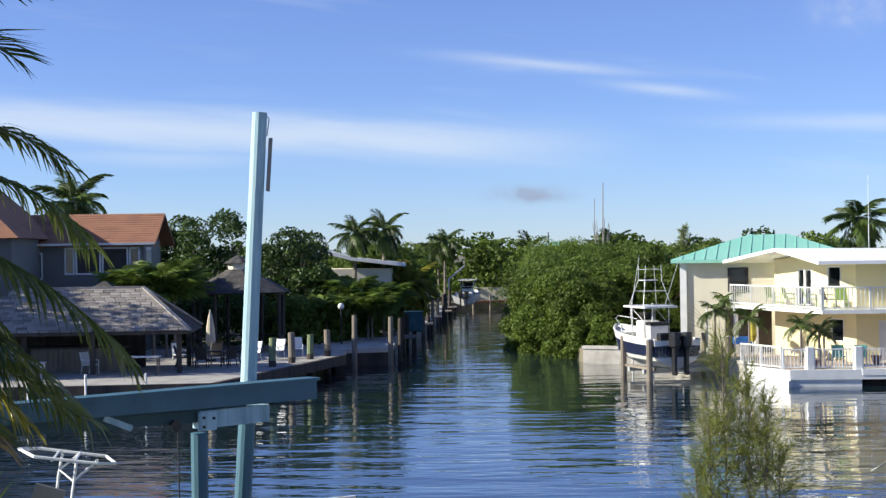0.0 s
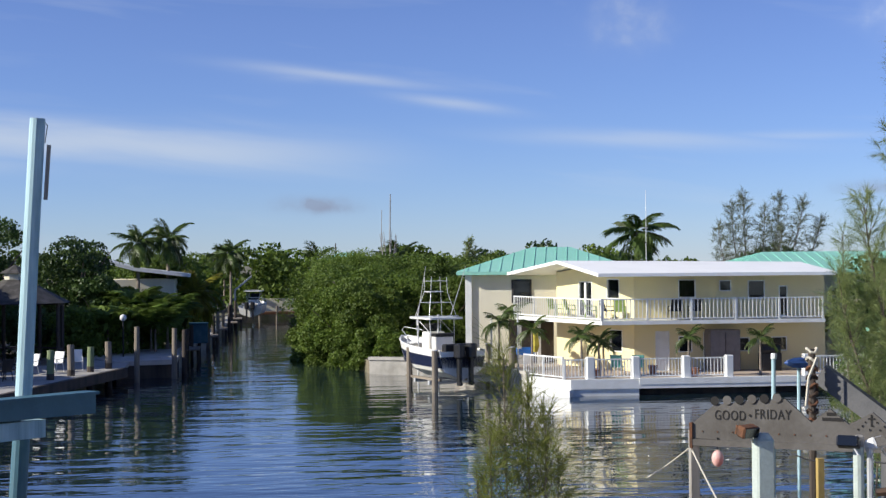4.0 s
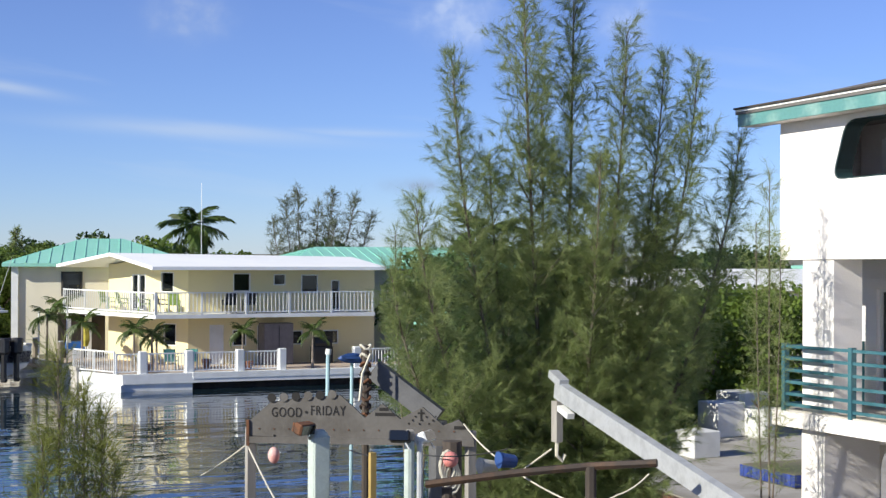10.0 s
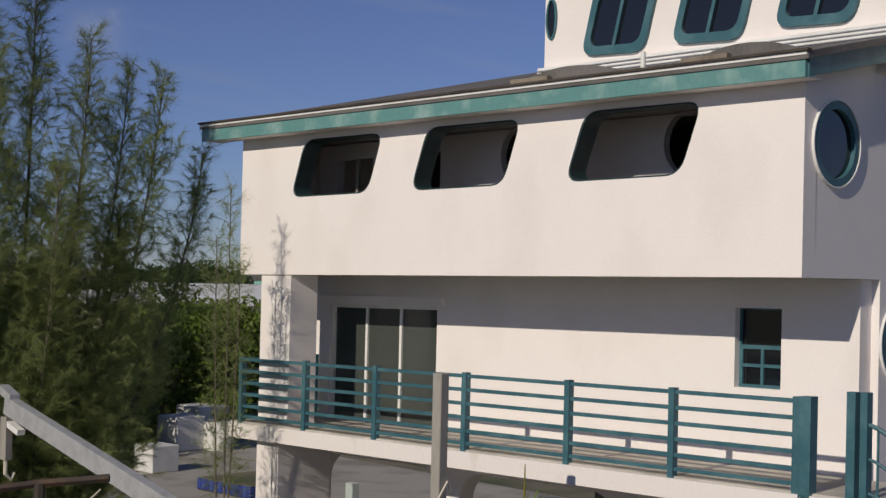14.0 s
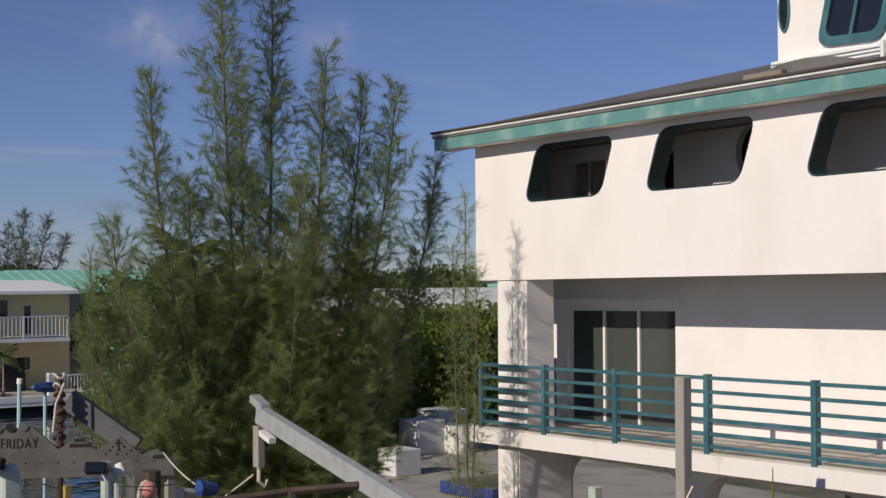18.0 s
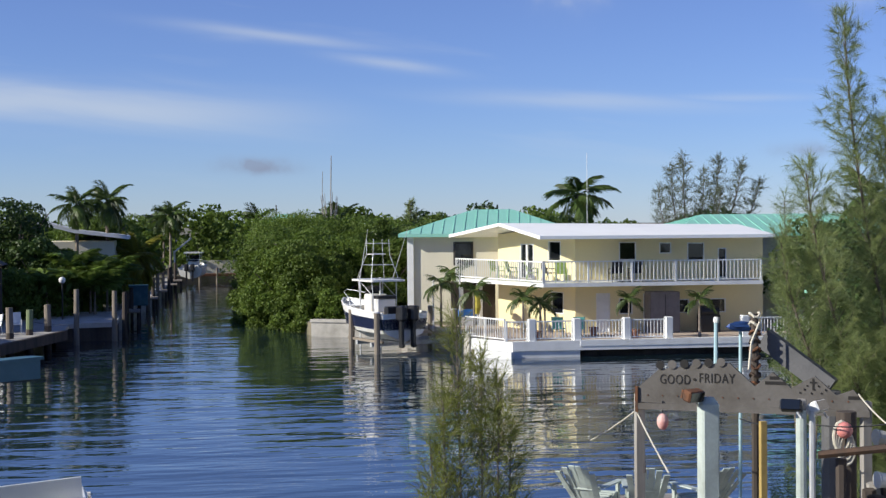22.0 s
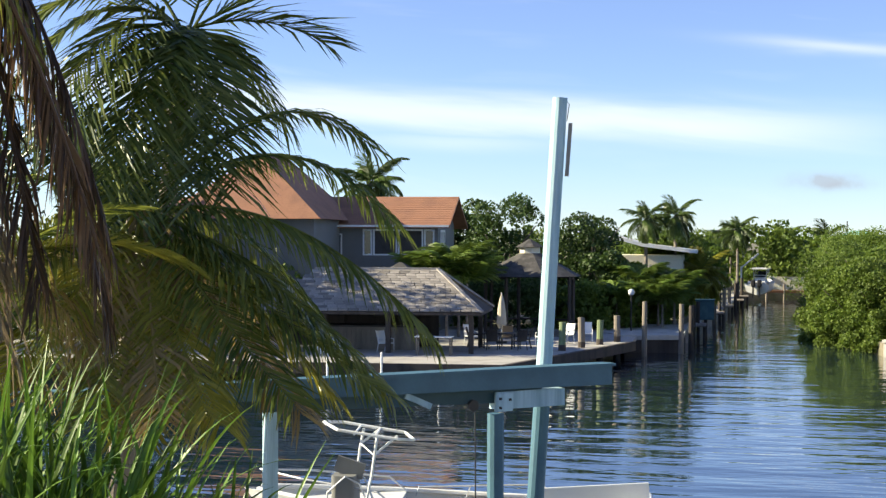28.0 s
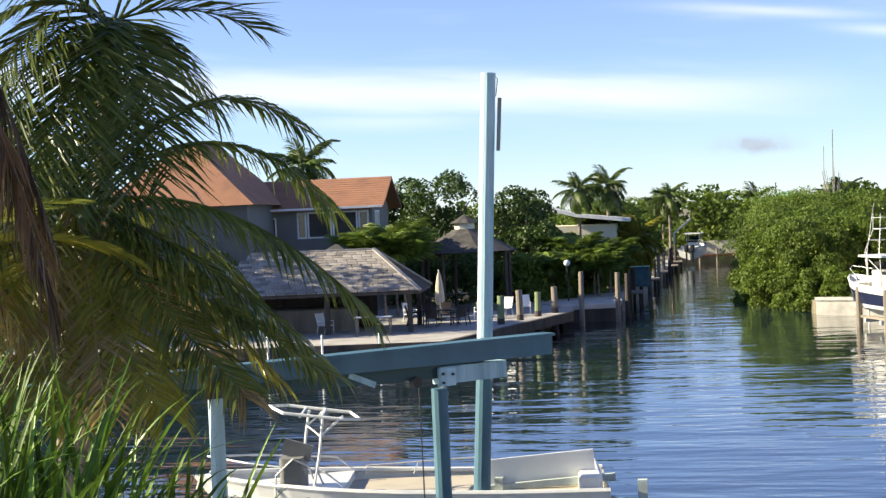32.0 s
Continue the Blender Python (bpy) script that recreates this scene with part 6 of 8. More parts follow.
for f in ((0, 1, 4), (1, 2, 5, 4), (0, 4, 5, 3), (2, 3, 5), (0, 3, 2, 1)):
    bm.faces.new([vs[i] for i in f])
bmesh.ops.recalc_face_normals(bm, faces=bm.faces)
part("cross_wing_roof", bm, RED_ROOF, rh, "orange shingle hip roof of the front wing")
part("gutter", barm((0.7, -0.66, 6.18), (-16.5, -0.66, 6.18), 0.12), WHITE, rh)

# mooring piles along the deck
for i in range(5):
    k = i / 4
    p = thing("mooring_piling", (-8.75 + 2.75 * k, 66.2 + 8.9 * k, -0.4), "round wooden mooring piling with a green painted top", "piling", "pilings along the deck")
    part("shaft", tubem([(0, 0, 0), (0.02, 0, 1.6)], [0.19, 0.18], 10), DARKWOOD, p)
    part("upper_shaft", tubem([(0.02, 0, 1.6), (0.04 * (i % 2), 0.02, 2.55 + 0.12 * (i % 3))], [0.175, 0.165], 10), GREENPILE if i in (0, 1, 3) else WOOD, p)
for x, y, h in ((-4.75, 77.5, 2.9), (-2.9, 79.6, 2.7), (-2.45, 82.2, 2.5), (-2.6, 92, 2.1), (-2.4, 95, 2.2), (-2.0, 99, 2.2), (-1.5, 107, 2.2), (-1.2, 113, 2.1), (-0.9, 118, 2.3), (-0.5, 124, 2.2), (0.0, 131, 2.4), (0.2, 137, 2.3), (0.6, 144, 2.5)):
    p = thing("dock_piling", (x, y, -0.4), "weathered grey wooden piling beside the seawall", "piling", "pilings along the seawall")
    part("shaft", tubem([(0, 0, 0), (0.03, 0, h + 0.4)], [0.15, 0.13], 8), WOOD if int(x * 10) % 2 else DARKWOOD, p)
for y, x in ((93.5, -2.15), (109.5, -1.15), (121, -0.5), (134, 0.4), (143, 0.9)):
    p = thing("small_dock", (x, y, 0), "narrow weathered wooden dock beside the seawall", "dock", "small docks")
    part("deck_board", boxm((-0.5, -1.8, 0.75), (0.35, 1.8, 0.83)), WOOD, p)
    for yy in (-1.6, 0, 1.6):
        part("leg", tubem([(0.25, yy, -0.4), (0.25, yy, 0.75)], 0.09, 7), DARKWOOD, p)

lamp = thing("lamp_post", (-5.86, 83.7, 0.9), "white globe lamp on a dark slim post", "street lamp")
part("post", tubem([(0, 0, 0), (0, 0, 2.12)], 0.045, 8), BLACK, lamp)
bm = bmesh.new()
bmesh.ops.create_uvsphere(bm, u_segments=14, v_segments=10, radius=0.19, matrix=Matrix.Translation((0, 0, 2.26)))
part("globe", bm, WHITE, lamp, "white glass globe", smooth=True)
part("collar", tubem([(0, 0, 2.06), (0, 0, 2.12)], 0.09, 10), BLACK, lamp)

# deck furniture
umb = thing("closed_umbrella", (-11.6, 72.6, 0.92), "closed beige patio umbrella on a pole", "umbrella")
part("pole", tubem([(0, 0, 0), (0, 0, 2.55)], 0.03, 8), WHITE, umb)
part("canopy", tubem([(0, 0, 0.75), (0, 0, 1.0), (0, 0, 1.7), (0, 0, 2.2), (0, 0, 2.5)], [0.16, 0.26, 0.20, 0.12, 0.02], 10), TAN, umb)
part("base", tubem([(0, 0, 0), (0, 0, 0.1)], 0.28, 12), BLACK, umb)


def patio_table(at, w, d, h, material, legs_mat, label, name="patio_table"):
    t = thing(name, at, label, "table")
    part("tabletop", boxm((-w / 2, -d / 2, h - 0.05), (w / 2, d / 2, h), 0.01), material, t)
    for x in (-1, 1):
        for y in (-1, 1):
            part("leg", barm((x * (w / 2 - 0.08), y * (d / 2 - 0.08), 0), (x * (w / 2 - 0.08), y * (d / 2 - 0.08), h - 0.05), 0.06), legs_mat, t)
    return t


def patio_chair(material, seat_mat, label, group):
    t = thing("patio_chair", (0, 0, 0), label, "chair", group)
    part("seat", boxm((-0.27, -0.26, 0.40), (0.27, 0.26, 0.44), 0.01), seat_mat, t)
    part("backrest", barm((0, 0.25, 0.44), (0, 0.40, 0.98), 0.5, 0.04), seat_mat, t)
    for x in (-0.26, 0.26):
        part("leg", tubem([(x, -0.26, 0), (x, -0.24, 0.62)], 0.02, 6), material, t)
        part("leg", tubem([(x, 0.34, 0), (x, 0.24, 0.42), (x, 0.42, 1.0)], 0.02, 6), material, t)
        part("armrest", tubem([(x, -0.25, 0.62), (x, 0.3, 0.66)], 0.022, 6), material, t)
    return t


patio_table((-11.2, 69.4, 0.92), 1.5, 1.0, 0.74, BLACK, BLACK, "dark metal patio table on the deck")
c0 = patio_chair(BLACK, DARKWOOD, "dark metal patio chair round the table", "chairs round the patio table")
c0.matrix_world = pose(-11.3, 68.2, 0.92, 0, 0, 178)
for x, y, a in ((-12.4, 69.3, 95), (-10.0, 69.5, -85), (-11.0, 70.6, 5), (-10.1, 68.4, -140)):
    copy_thing(c0, pose(x, y, 0.92, 0, 0, a))
c1 = patio_chair(WHITE, WHITE, "white plastic chair on the deck", "white deck chairs")
c1.matrix_world = pose(-12.9, 71.4, 0.92, 0, 0, 40)
for x, y, a in ((-9.4, 71.8, -40), (-8.4, 73.4, -30), (-15.9, 65.6, 60), (-7.5, 74.8, 10), (-18.2, 64.2, 100)):
    copy_thing(c1, pose(x, y, 0.92, 0, 0, a))
patio_table((-13.4, 64.5, 0.92), 1.7, 0.6, 0.85, WHITE, WOOD, "long white fish-cleaning table on the deck", "work_table")
patio_table((-18.0, 63.5, 0.92), 1.2, 0.7, 0.72, WHITE, WHITE, "small white table under the tiki roof")
for x, y in ((-16.9, 59.2), (-14.6, 59.4), (-12.2, 59.7)):
    p = thing("white_stake", (x, y, -0.3), "thin white mooring stake at the deck edge", "stake", "white stakes")
    part("shaft", tubem([(0, 0, 0), (0, 0, 1.7)], 0.05, 7), WHITE, p)
box_t = thing("dock_box", (-2.0, 99.0, 0.85), "teal painted dock box with a flat lid", "box")
part("body", boxm((-0.6, -0.6, 0), (0.6, 0.6, 1.25), 0.03), TEAL, box_t)
part("lid", boxm((-0.65, -0.65, 1.25), (0.65, 0.65, 1.35), 0.03), TEAL, box_t)

wr = thing("white_roofed_house", (-8.2, 100.2, 0.72), "low house with a white sloping roof behind the palms", "house")
part("body", boxm((0, 0.3, 0), (4.6, 6, 4.4)), CREAM, wr)
bm = bmesh.new()
vs = [bm.verts.new(v) for v in ((-0.6, -0.6, 5.9), (2.0, -0.6, 5.2), (5.6, -0.6, 4.75), (5.6, 6, 4.75), (2.0, 6, 5.2), (-0.6, 6, 5.9))]
vs2 = [bm.verts.new((v.co.x, v.co.y, v.co.z - 0.22)) for v in vs]
bm.faces.new((vs[0], vs[1], vs[4], vs[5])), bm.faces.new((vs[1], vs[2], vs[3], vs[4]))
bm.faces.new((vs2[5], vs2[4], vs2[1], vs2[0])), bm.faces.new((vs2[4], vs2[3], vs2[2], vs2[1]))
for i in range(6):
    bm.faces.new((vs2[i], vs2[(i + 1) % 6], vs[(i + 1) % 6], vs[i]))
bmesh.ops.recalc_face_normals(bm, faces=bm.faces)
part("roof", bm, WHITE, wr)
fw_ = thing("far_white_house", (38, 57.5, 0.72), "white-roofed low house beyond the shrubs", "house", rz=-20)
part("body", boxm((0, 0, 0), (12, 8, 3.8)), CREAM, fw_)
hip_roof(fw_, 0, 12, 0, 8, 3.95, 0.8, 0.8, 3.5, WHITE, ribs=0)
for x in (1.0, 3.6, 6.2):
    w = part("window", boxm((x, -0.06, 2.4), (x + 1.3, 0.02, 3.6)), WHITE, fw_)
    part("pane", boxm((x + 0.1, -0.08, 2.5), (x + 1.2, -0.065, 3.5)), DARK, w)
fg_ = thing("far_green_house", (57.5, 66, 0.72), "distant house with a pale green roof", "house", rz=-25)
part("body", boxm((0, 0, 0), (9, 8, 4.7)), mat("terracotta_wall", (0.45, 0.22, 0.13), 0.85), fg_)
hip_roof(fg_, 0, 9, 0, 8, 4.75, 0.35, 0.8, 3.0, GREEN_ROOF, ribs=0)
ft = thing("far_green_house", (12.5, 185, 0.7), "distant mint green roof above the trees", "house")
part("body", boxm((0, 0, 0), (5, 5, 5.6)), CREAM, ft)
hip_roof(ft, 0, 5, 0, 5, 5.7, 1.0, 0.5, 2.2, GREEN_ROOF, ribs=0)
fb = thing("far_grey_house", (-0.5, 190, 0.7), "distant grey roof above the trees", "house")
part("body", boxm((-3, 0, 0), (2, 5, 5.8)), GREY_WALL, fb)
hip_roof(fb, -3, 2, 0, 5, 5.9, 1.1, 0.5, 2.2, ROOF_GREY, ribs=0)

# masts and poles
for x, y, h, r0, nm, lb in ((16.3, 149, 12.6, 0.10, "sailboat_mast", "tall thin pale mast above the mangroves"), (15.4, 149, 11.0, 0.06, "sailboat_mast", "thin pale mast above the mangroves"), (10.9, 150, 7.6, 0.12, "utility_pole", "dark wooden utility pole beyond the trees")):
    p = thing(nm, (x, y, 0.5), lb, "mast" if "mast" in nm else "pole")
    part("shaft", tubem([(0, 0, 0), (0.2 if "mast" in nm else 0, 0, h)], [r0, r0 * 0.5], 6), GREY_WOOD if "mast" in nm else DARKWOOD, p)
bare = thing("bare_shrub", (16.2, 148, 0.6), "leafless grey shrub rising above the mangroves", "shrub")
for i in range(9):
    a, k = i * 0.7, 0.5 + 0.12 * (i % 4)
    part("twig", tubem([(0, 0, 4.5), (0.7 * math.cos(a), 0.4 * math.sin(a), 6.3), (1.6 * k * math.cos(a), 0.6 * math.sin(a), 7.4 + k * 1.6)], [0.07, 0.05, 0.02], 5), GREY_WOOD, bare)
part("stem", tubem([(0, 0, -0.2), (0, 0, 4.6)], [0.15, 0.08], 6), GREY_WOOD, bare)
ant = thing("whip_antenna", (23.0, 78.5, 4.0), "thin white whip antenna behind the yellow roof", "antenna")
part("whip", tubem([(0, 0, 0), (0, 0, 6.0)], [0.025, 0.012], 5), WHITE, ant)
part("cross_arm", barm((-0.35, 0, 3.9), (0.1, 0, 3.9), 0.03), WHITE, ant)
part("stay", tubem([(0, 0, 0), (0.5, 0, -2)], 0.03, 5), WHITE, ant)


# ---- boats ----
def hull_bm(L, B, H, rows, bow_rise=0.35, deck_drop=0.0):
    """A hull along +x (bow), with chined sections; rows: (height fraction, beam fraction) from keel to gunwale."""
    bm = bmesh.new()
    st = []
    N = 12
    for i in range(N + 1):
        s = i / N
        taper = (1 - max(0, (s - 0.45) / 0.55) ** 2.2)
        rise = bow_rise * H * s ** 2
        ring = []
        for hf, bf in rows:
            z = H * hf + rise * hf + (H * 0.42 * max(0, s - 0.6) / 0.4 if hf < 0.3 else 0)
            ring.append((s * L - (1 - hf) * 0.14 * L * s ** 3, B / 2 * bf * max(0.02, taper), z))
        st.append(ring)
    V = [[[bm.verts.new((x, sgn * y, z)) for x, y, z in ring] for ring in st] for sgn in (1, -1)]
    for side in V:
        for a, b in zip(side, side[1:]):
            for j in range(len(rows) - 1):
                bm.faces.new((a[j], b[j], b[j + 1], a[j + 1]))
    for i in range(N):
        bm.faces.new((V[0][i][0], V[1][i][0], V[1][i + 1][0], V[0][i + 1][0]))
    bm.faces.new([v for v in V[0][0]] + [v for v in reversed(V[1][0])])
    bm.faces.new([v for v in V[0][N]] + [v for v in reversed(V[1][N])])
    bmesh.ops.recalc_face_normals(bm, faces=bm.faces)
    return bm


def deck_outline(L, B, inset, s0=0.0, s1=0.92):
    pts = []
    for i in range(11):
        s = s0 + (s1 - s0) * i / 10
        pts.append((s * L, max(0.03, B / 2 * (1 - max(0, (s - 0.45) / 0.55) ** 2.2) - inset)))
    return [(x, y) for x, y in pts] + [(x, -y) for x, y in reversed(pts)]


def motor_boat(at, rz, L, B, H, label, band=None, tower=False, motors=2, top=True, helm=True):
    t = thing("motor_boat", at, label, "boat", rz=rz)
    rows = [(0.0, 0.05), (0.28, 0.78), (0.45, 0.9), (0.98, 1.0), (1.0, 0.96)]
    part("hull", hull_bm(L, B, H, rows), GEL, t, smooth=False)
    if band:
        part("hull_band", hull_bm(L * 0.998, B + 0.03, H, [(0.42, 0.885), (0.80, 0.985), (0.81, 0.96)]), band, t, "dark navy band along the hull")
    part("deck_liner", slab(deck_outline(L, B, 0.22, 0.02, 0.80), H * 0.55, H * 0.99), TAN, t)
    part("fore_deck", slab([(x, y) for x, y in deck_outline(L, B, 0.06, 0.62, 0.95)], H * 1.0, H * 1.14), GEL, t)
    part("gunwale", tubem([(x, y, H * 1.02 + 0.35 * H * (x / L) ** 2) for x, y in deck_outline(L, B, 0.02, 0.0, 0.96)], 0.05, 6), GEL, t)
    if helm:
        c = part("console", boxm((L * 0.40, -0.45, H * 0.9), (L * 0.52, 0.45, H * 0.9 + 0.95), 0.06), GEL, t)
        part("windscreen", barm((L * 0.52, 0, H * 0.9 + 0.9), (L * 0.47, 0, H * 0.9 + 1.35), 0.85, 0.03), DARK, c)
        part("helm_seat", boxm((L * 0.28, -0.5, H * 0.9), (L * 0.35, 0.5, H * 0.9 + 0.75), 0.05), GEL, t)
        part("seat_cushion", boxm((L * 0.27, -0.52, H * 0.9 + 0.75), (L * 0.36, 0.52, H * 0.9 + 0.9), 0.04), BLACK, t)
    part("transom_seat", boxm((0.1, -B * 0.36, H * 0.9), (0.5, B * 0.36, H * 1.25), 0.05), BLACK if band else GEL, t)
    if top:
        tt = part("t_top", slab(rounded([(L * 0.24, -0.95), (L * 0.62, -0.85), (L * 0.62, 0.85), (L * 0.24, 0.95)], 0.25), H + 1.45, H + 1.54), GEL, t, "white hard top")
        for x in (0.30, 0.52):
            for y in (-0.6, 0.6):
                part("top_leg", tubem([(L * x, y, H * 0.9), (L * (x + 0.02), y * 1.1, H + 1.45)], 0.025, 6), GALV, tt)
        for y in (-0.6, 0.6):
            part("cross_brace", tubem([(L * 0.31, y, H + 0.7), (L * 0.53, y, H + 1.4)], 0.02, 6), GALV, tt)
        part("rod_rack", tubem([(L * 0.25, -0.7, H + 1.62), (L * 0.25, 0.7, H + 1.62)], 0.02, 6), GALV, tt)
    if tower:
        tw = part("tower", slab(rounded([(L * 0.40, -0.4), (L * 0.5, -0.4), (L * 0.5, 0.4), (L * 0.40, 0.4)], 0.1), H + 2.75, H + 2.79), GEL, t, "white spotting tower")
        for x in (0.30, 0.54):
            for y in (-0.75, 0.75):
                part("tower_leg", tubem([(L * x, y, H + 1.5), (L * (0.36 if x < 0.4 else 0.47), y * 0.6, H + 2.75), (L * (0.36 if x < 0.4 else 0.47), y * 0.55, H + 3.5)], 0.017, 6), GALV, tw)
        for z, s in ((2.25, 0.6), (3.3, 0.42)):
            part("tower_hoop", tubem([(L * 0.34, -s, H + z), (L * 0.5, -s, H + z), (L * 0.5, s, H + z), (L * 0.34, s, H + z), (L * 0.34, -s, H + z)], 0.015, 6), GALV, tw)
        for y in (-0.9, 0.9):
            part("outrigger", tubem([(L * 0.45, y, H + 1.5), (L * 0.25, y * 1.2, H + 4.0)], [0.025, 0.012], 5), GALV, tw)
    part("bow_rail", tubem([(L * 0.62, B * 0.36, H * 1.2), (L * 0.66, B * 0.35, H * 1.45), (L * 0.85, B * 0.2, H * 1.6), (L * 0.96, 0, H * 1.68), (L * 0.85, -B * 0.2, H * 1.6), (L * 0.66, -B * 0.35, H * 1.45), (L * 0.62, -B * 0.36, H * 1.2)], 0.018, 6), GALV, t)
    for i in range(motors):
        y = (i - (motors - 1) / 2) * 0.62
        m = part("outboard_motor", boxm((-0.55, y - 0.2, H * 0.75), (0.0, y + 0.2, H * 0.75 + 0.72), 0.09), BLACK, t)
        part("leg", boxm((-0.40, y - 0.07, -0.25), (-0.12, y + 0.07, H * 0.75)), BLACK, m)
        part("propeller_hub", tubem([(-0.5, y, -0.15), (-0.1, y, -0.12)], 0.07, 8), BLACK, m)
    return t


motor_boat((10.95, 68.1, 0.55), 108, 6.8, 2.4, 1.35, "white and navy sport fishing boat raised on a lift", NAVY, True, 2)
motor_boat((2.1, 148, 0.7), 80, 6.5, 2.4, 1.1, "white motor boat moored at the far end of the canal", None, False, 2)
lift = thing("boat_lift", (12.1, 68.6, -0.4), "wooden piles and steel cradle of a boat lift", "boat lift")
for x, y in ((-3.3, 2.6), (-2.5, -0.7), (0.9, 4.0), (1.5, 0.9)):
    part("lift_post", tubem([(x, y, 0), (x, y, 2.35)], 0.15, 9), WOOD, lift)
    part("post_cap", tubem([(x, y, 2.35), (x, y, 2.4)], [0.17, 0.12], 9), GALV, lift)
for k in (0.25, 0.8):
    part("cradle_beam", barm((-3.3 + 0.8 * (1 - k), 2.6 - 3.3 * (1 - k), 0.80), (0.9 + 0.6 * (1 - k), 4.0 - 3.1 * (1 - k), 0.80), 0.18, 0.2), GALV, lift)
for x, y in ((-2.2, 0.6), (-0.9, 1.0)):
    part("bunk", barm((x, y - 1.0, 0.93), (x - 1.2, y + 2.4, 0.95), 0.12, 0.12), WOOD, lift)
for x, y in ((-2.65, 4.27), (-1.94, 2.05), (0.94, 3.4), (2.2, 2.9)):
    part("guide_pole", tubem([(x, y, 0.2), (x, y, 3.95)], 0.045, 7), WHITE, lift)
dv = thing("boat_davit", (0.6, 150, 0.7), "grey steel davit over the moored boat", "davit")
part("post", tubem([(0, 0, 0), (0, 0, 2.8)], 0.1, 8), GALV, dv)
part("arm", barm((0, 0, 2.7), (1.7, 0.4, 4.1), 0.15), GALV, dv)
fd_ = thing("far_dock", (6, 156, 0), "brown wooden dock at the end of the canal", "dock")
part("deck", boxm((-3.2, -1, 0.7), (3.4, 1.5, 0.95)), RUST, fd_)
for x in (-2.8, -1, 1, 3):
    part("leg", tubem([(x, -0.9, -0.4), (x, -0.9, 1.6)], 0.12, 7), WOOD, fd_)
fp_ = thing("garden_wall", (6, 158.5, 0.7), "pale low garden wall behind the far dock", "wall")
part("face", boxm((-2.6, 0, 0), (3, 0.3, 1.6)), CREAM, fp_)
# low wooden platform and gear on the terrace of the yellow house
for x, y, a in ((18.0, 66.2, 150), (18.9, 66.0, 165)):
    c2 = patio_chair(TEAL if x > 18.5 else TEAL, mat("turquoise_sling", (0.16, 0.50, 0.42), 0.6), "turquoise lounge chair on the terrace", "turquoise chairs")
    c2.matrix_world = pose(x, y, 0.74, 0, 0, a)
LIME = mat("lime_plastic", (0.30, 0.42, 0.09), 0.5)
c3 = patio_chair(LIME, LIME, "lime green balcony chair", "balcony chairs")
c3.matrix_world = pose(17.0, 71.2, 3.26, 0, 0, 60)
for x, y, a, m in ((17.6, 69.6, 80, 0), (16.6, 73.0, 40, 0), (18.6, 68.0, 160, 0)):
    copy_thing(c3, pose(x, y, 3.26, 0, 0, a))
c4 = patio_chair(BLACK, BLACK, "black balcony chair by the wall", "black balcony chairs")
c4.matrix_world = pose(18.3, 69.0, 3.26, 0, 0, 100)
for x in (21.2, 22.2):
    copy_thing(c4, pose(x, 67.6, 3.26, 0, 0, 180))
shed = thing("storage_cabinet", (22.9, 67.4, 0.74), "grey plastic storage cabinet on the terrace", "cabinet")
part("body", boxm((0, 0, 0), (1.5, 0.9, 2.0), 0.03), mat("grey_resin", (0.20, 0.18, 0.18), 0.6), shed)
part("door_seam", boxm((0.74, -0.012, 0.1), (0.77, -0.002, 1.9)), BLACK, shed)
grill = thing("barbecue_grill", (25.4, 67.2, 0.74), "dark covered barbecue grill by the wall", "grill")
part("cart", boxm((0, 0, 0), (1.0, 0.6, 0.85), 0.03), BLACK, grill)
part("hood", tubem([(0.05, 0.3, 1.0), (0.95, 0.3, 1.0)], 0.3, 10), BLACK, grill)
tub = thing("blue_cooler", (15.0, 75.0, 0.74), "bright blue cooler on a low stand", "cooler")
part("body", boxm((0, 0, 0.45), (0.9, 0.6, 0.85), 0.05), mat("bright_blue_plastic", (0.03, 0.16, 0.55), 0.4), tub)
part("stand", boxm((0.1, 0.1, 0), (0.8, 0.5, 0.45)), WHITE, tub)
furled = thing("furled_umbrella", (15.0, 70.6, 0.74), "furled yellow patio umbrella", "umbrella")
part("pole", tubem([(0, 0, 0), (0, 0, 2.4)], 0.03, 8), WHITE, furled)
part("canopy", tubem([(0, 0, 0.9), (0, 0, 1.2), (0, 0, 1.9), (0, 0, 2.35)], [0.10, 0.2, 0.14, 0.02], 9), mat("yellow_canvas", (0.50, 0.42, 0.06), 0.8), furled)
for x, y in ((16.6, 65.2), (21.3, 65.0), (19.9, 67.0)):
    pot = thing("plant_pot", (x, y, 0.74), "terracotta plant pot on the terrace", "plant pot", "plant pots")
    part("pot", tubem([(0, 0, 0), (0, 0, 0.4)], [0.16, 0.24], 12), RED_ROOF, pot)

# ---- near boat lift with its beam, pole and boat ----
pole = thing("lift_pole", (-3.4, 23.75, -0.4), "tall weathered pale blue wooden pole of the boat lift", "pole")
part("shaft", tubem([(0.235, 0, 4.35), (0.36, 0.01, 6.7), (0.49, 0.01, 8.89)], [0.132, 0.127, 0.122], 14), BLUE_POLE, pole)
part("lower_shaft", tubem([(-0.03, 0, 0), (0.12, 0, 2.5), (0.235, 0, 4.35)], [0.15, 0.14, 0.133], 14), BLUE, pole, "darker blue lower part of the pole")
part("side_board", barm((0.605, -0.02, 7.6), (0.665, -0.02, 8.47), 0.06, 0.05), GREY_WOOD, pole, "grey board bolted to the side")
part("wire_loop", tubem([(0.6, 0, 8.5), (0.64, 0, 8.78), (0.58, 0, 8.86), (0.52, 0, 8.8)], 0.008, 5), BLACK, pole)
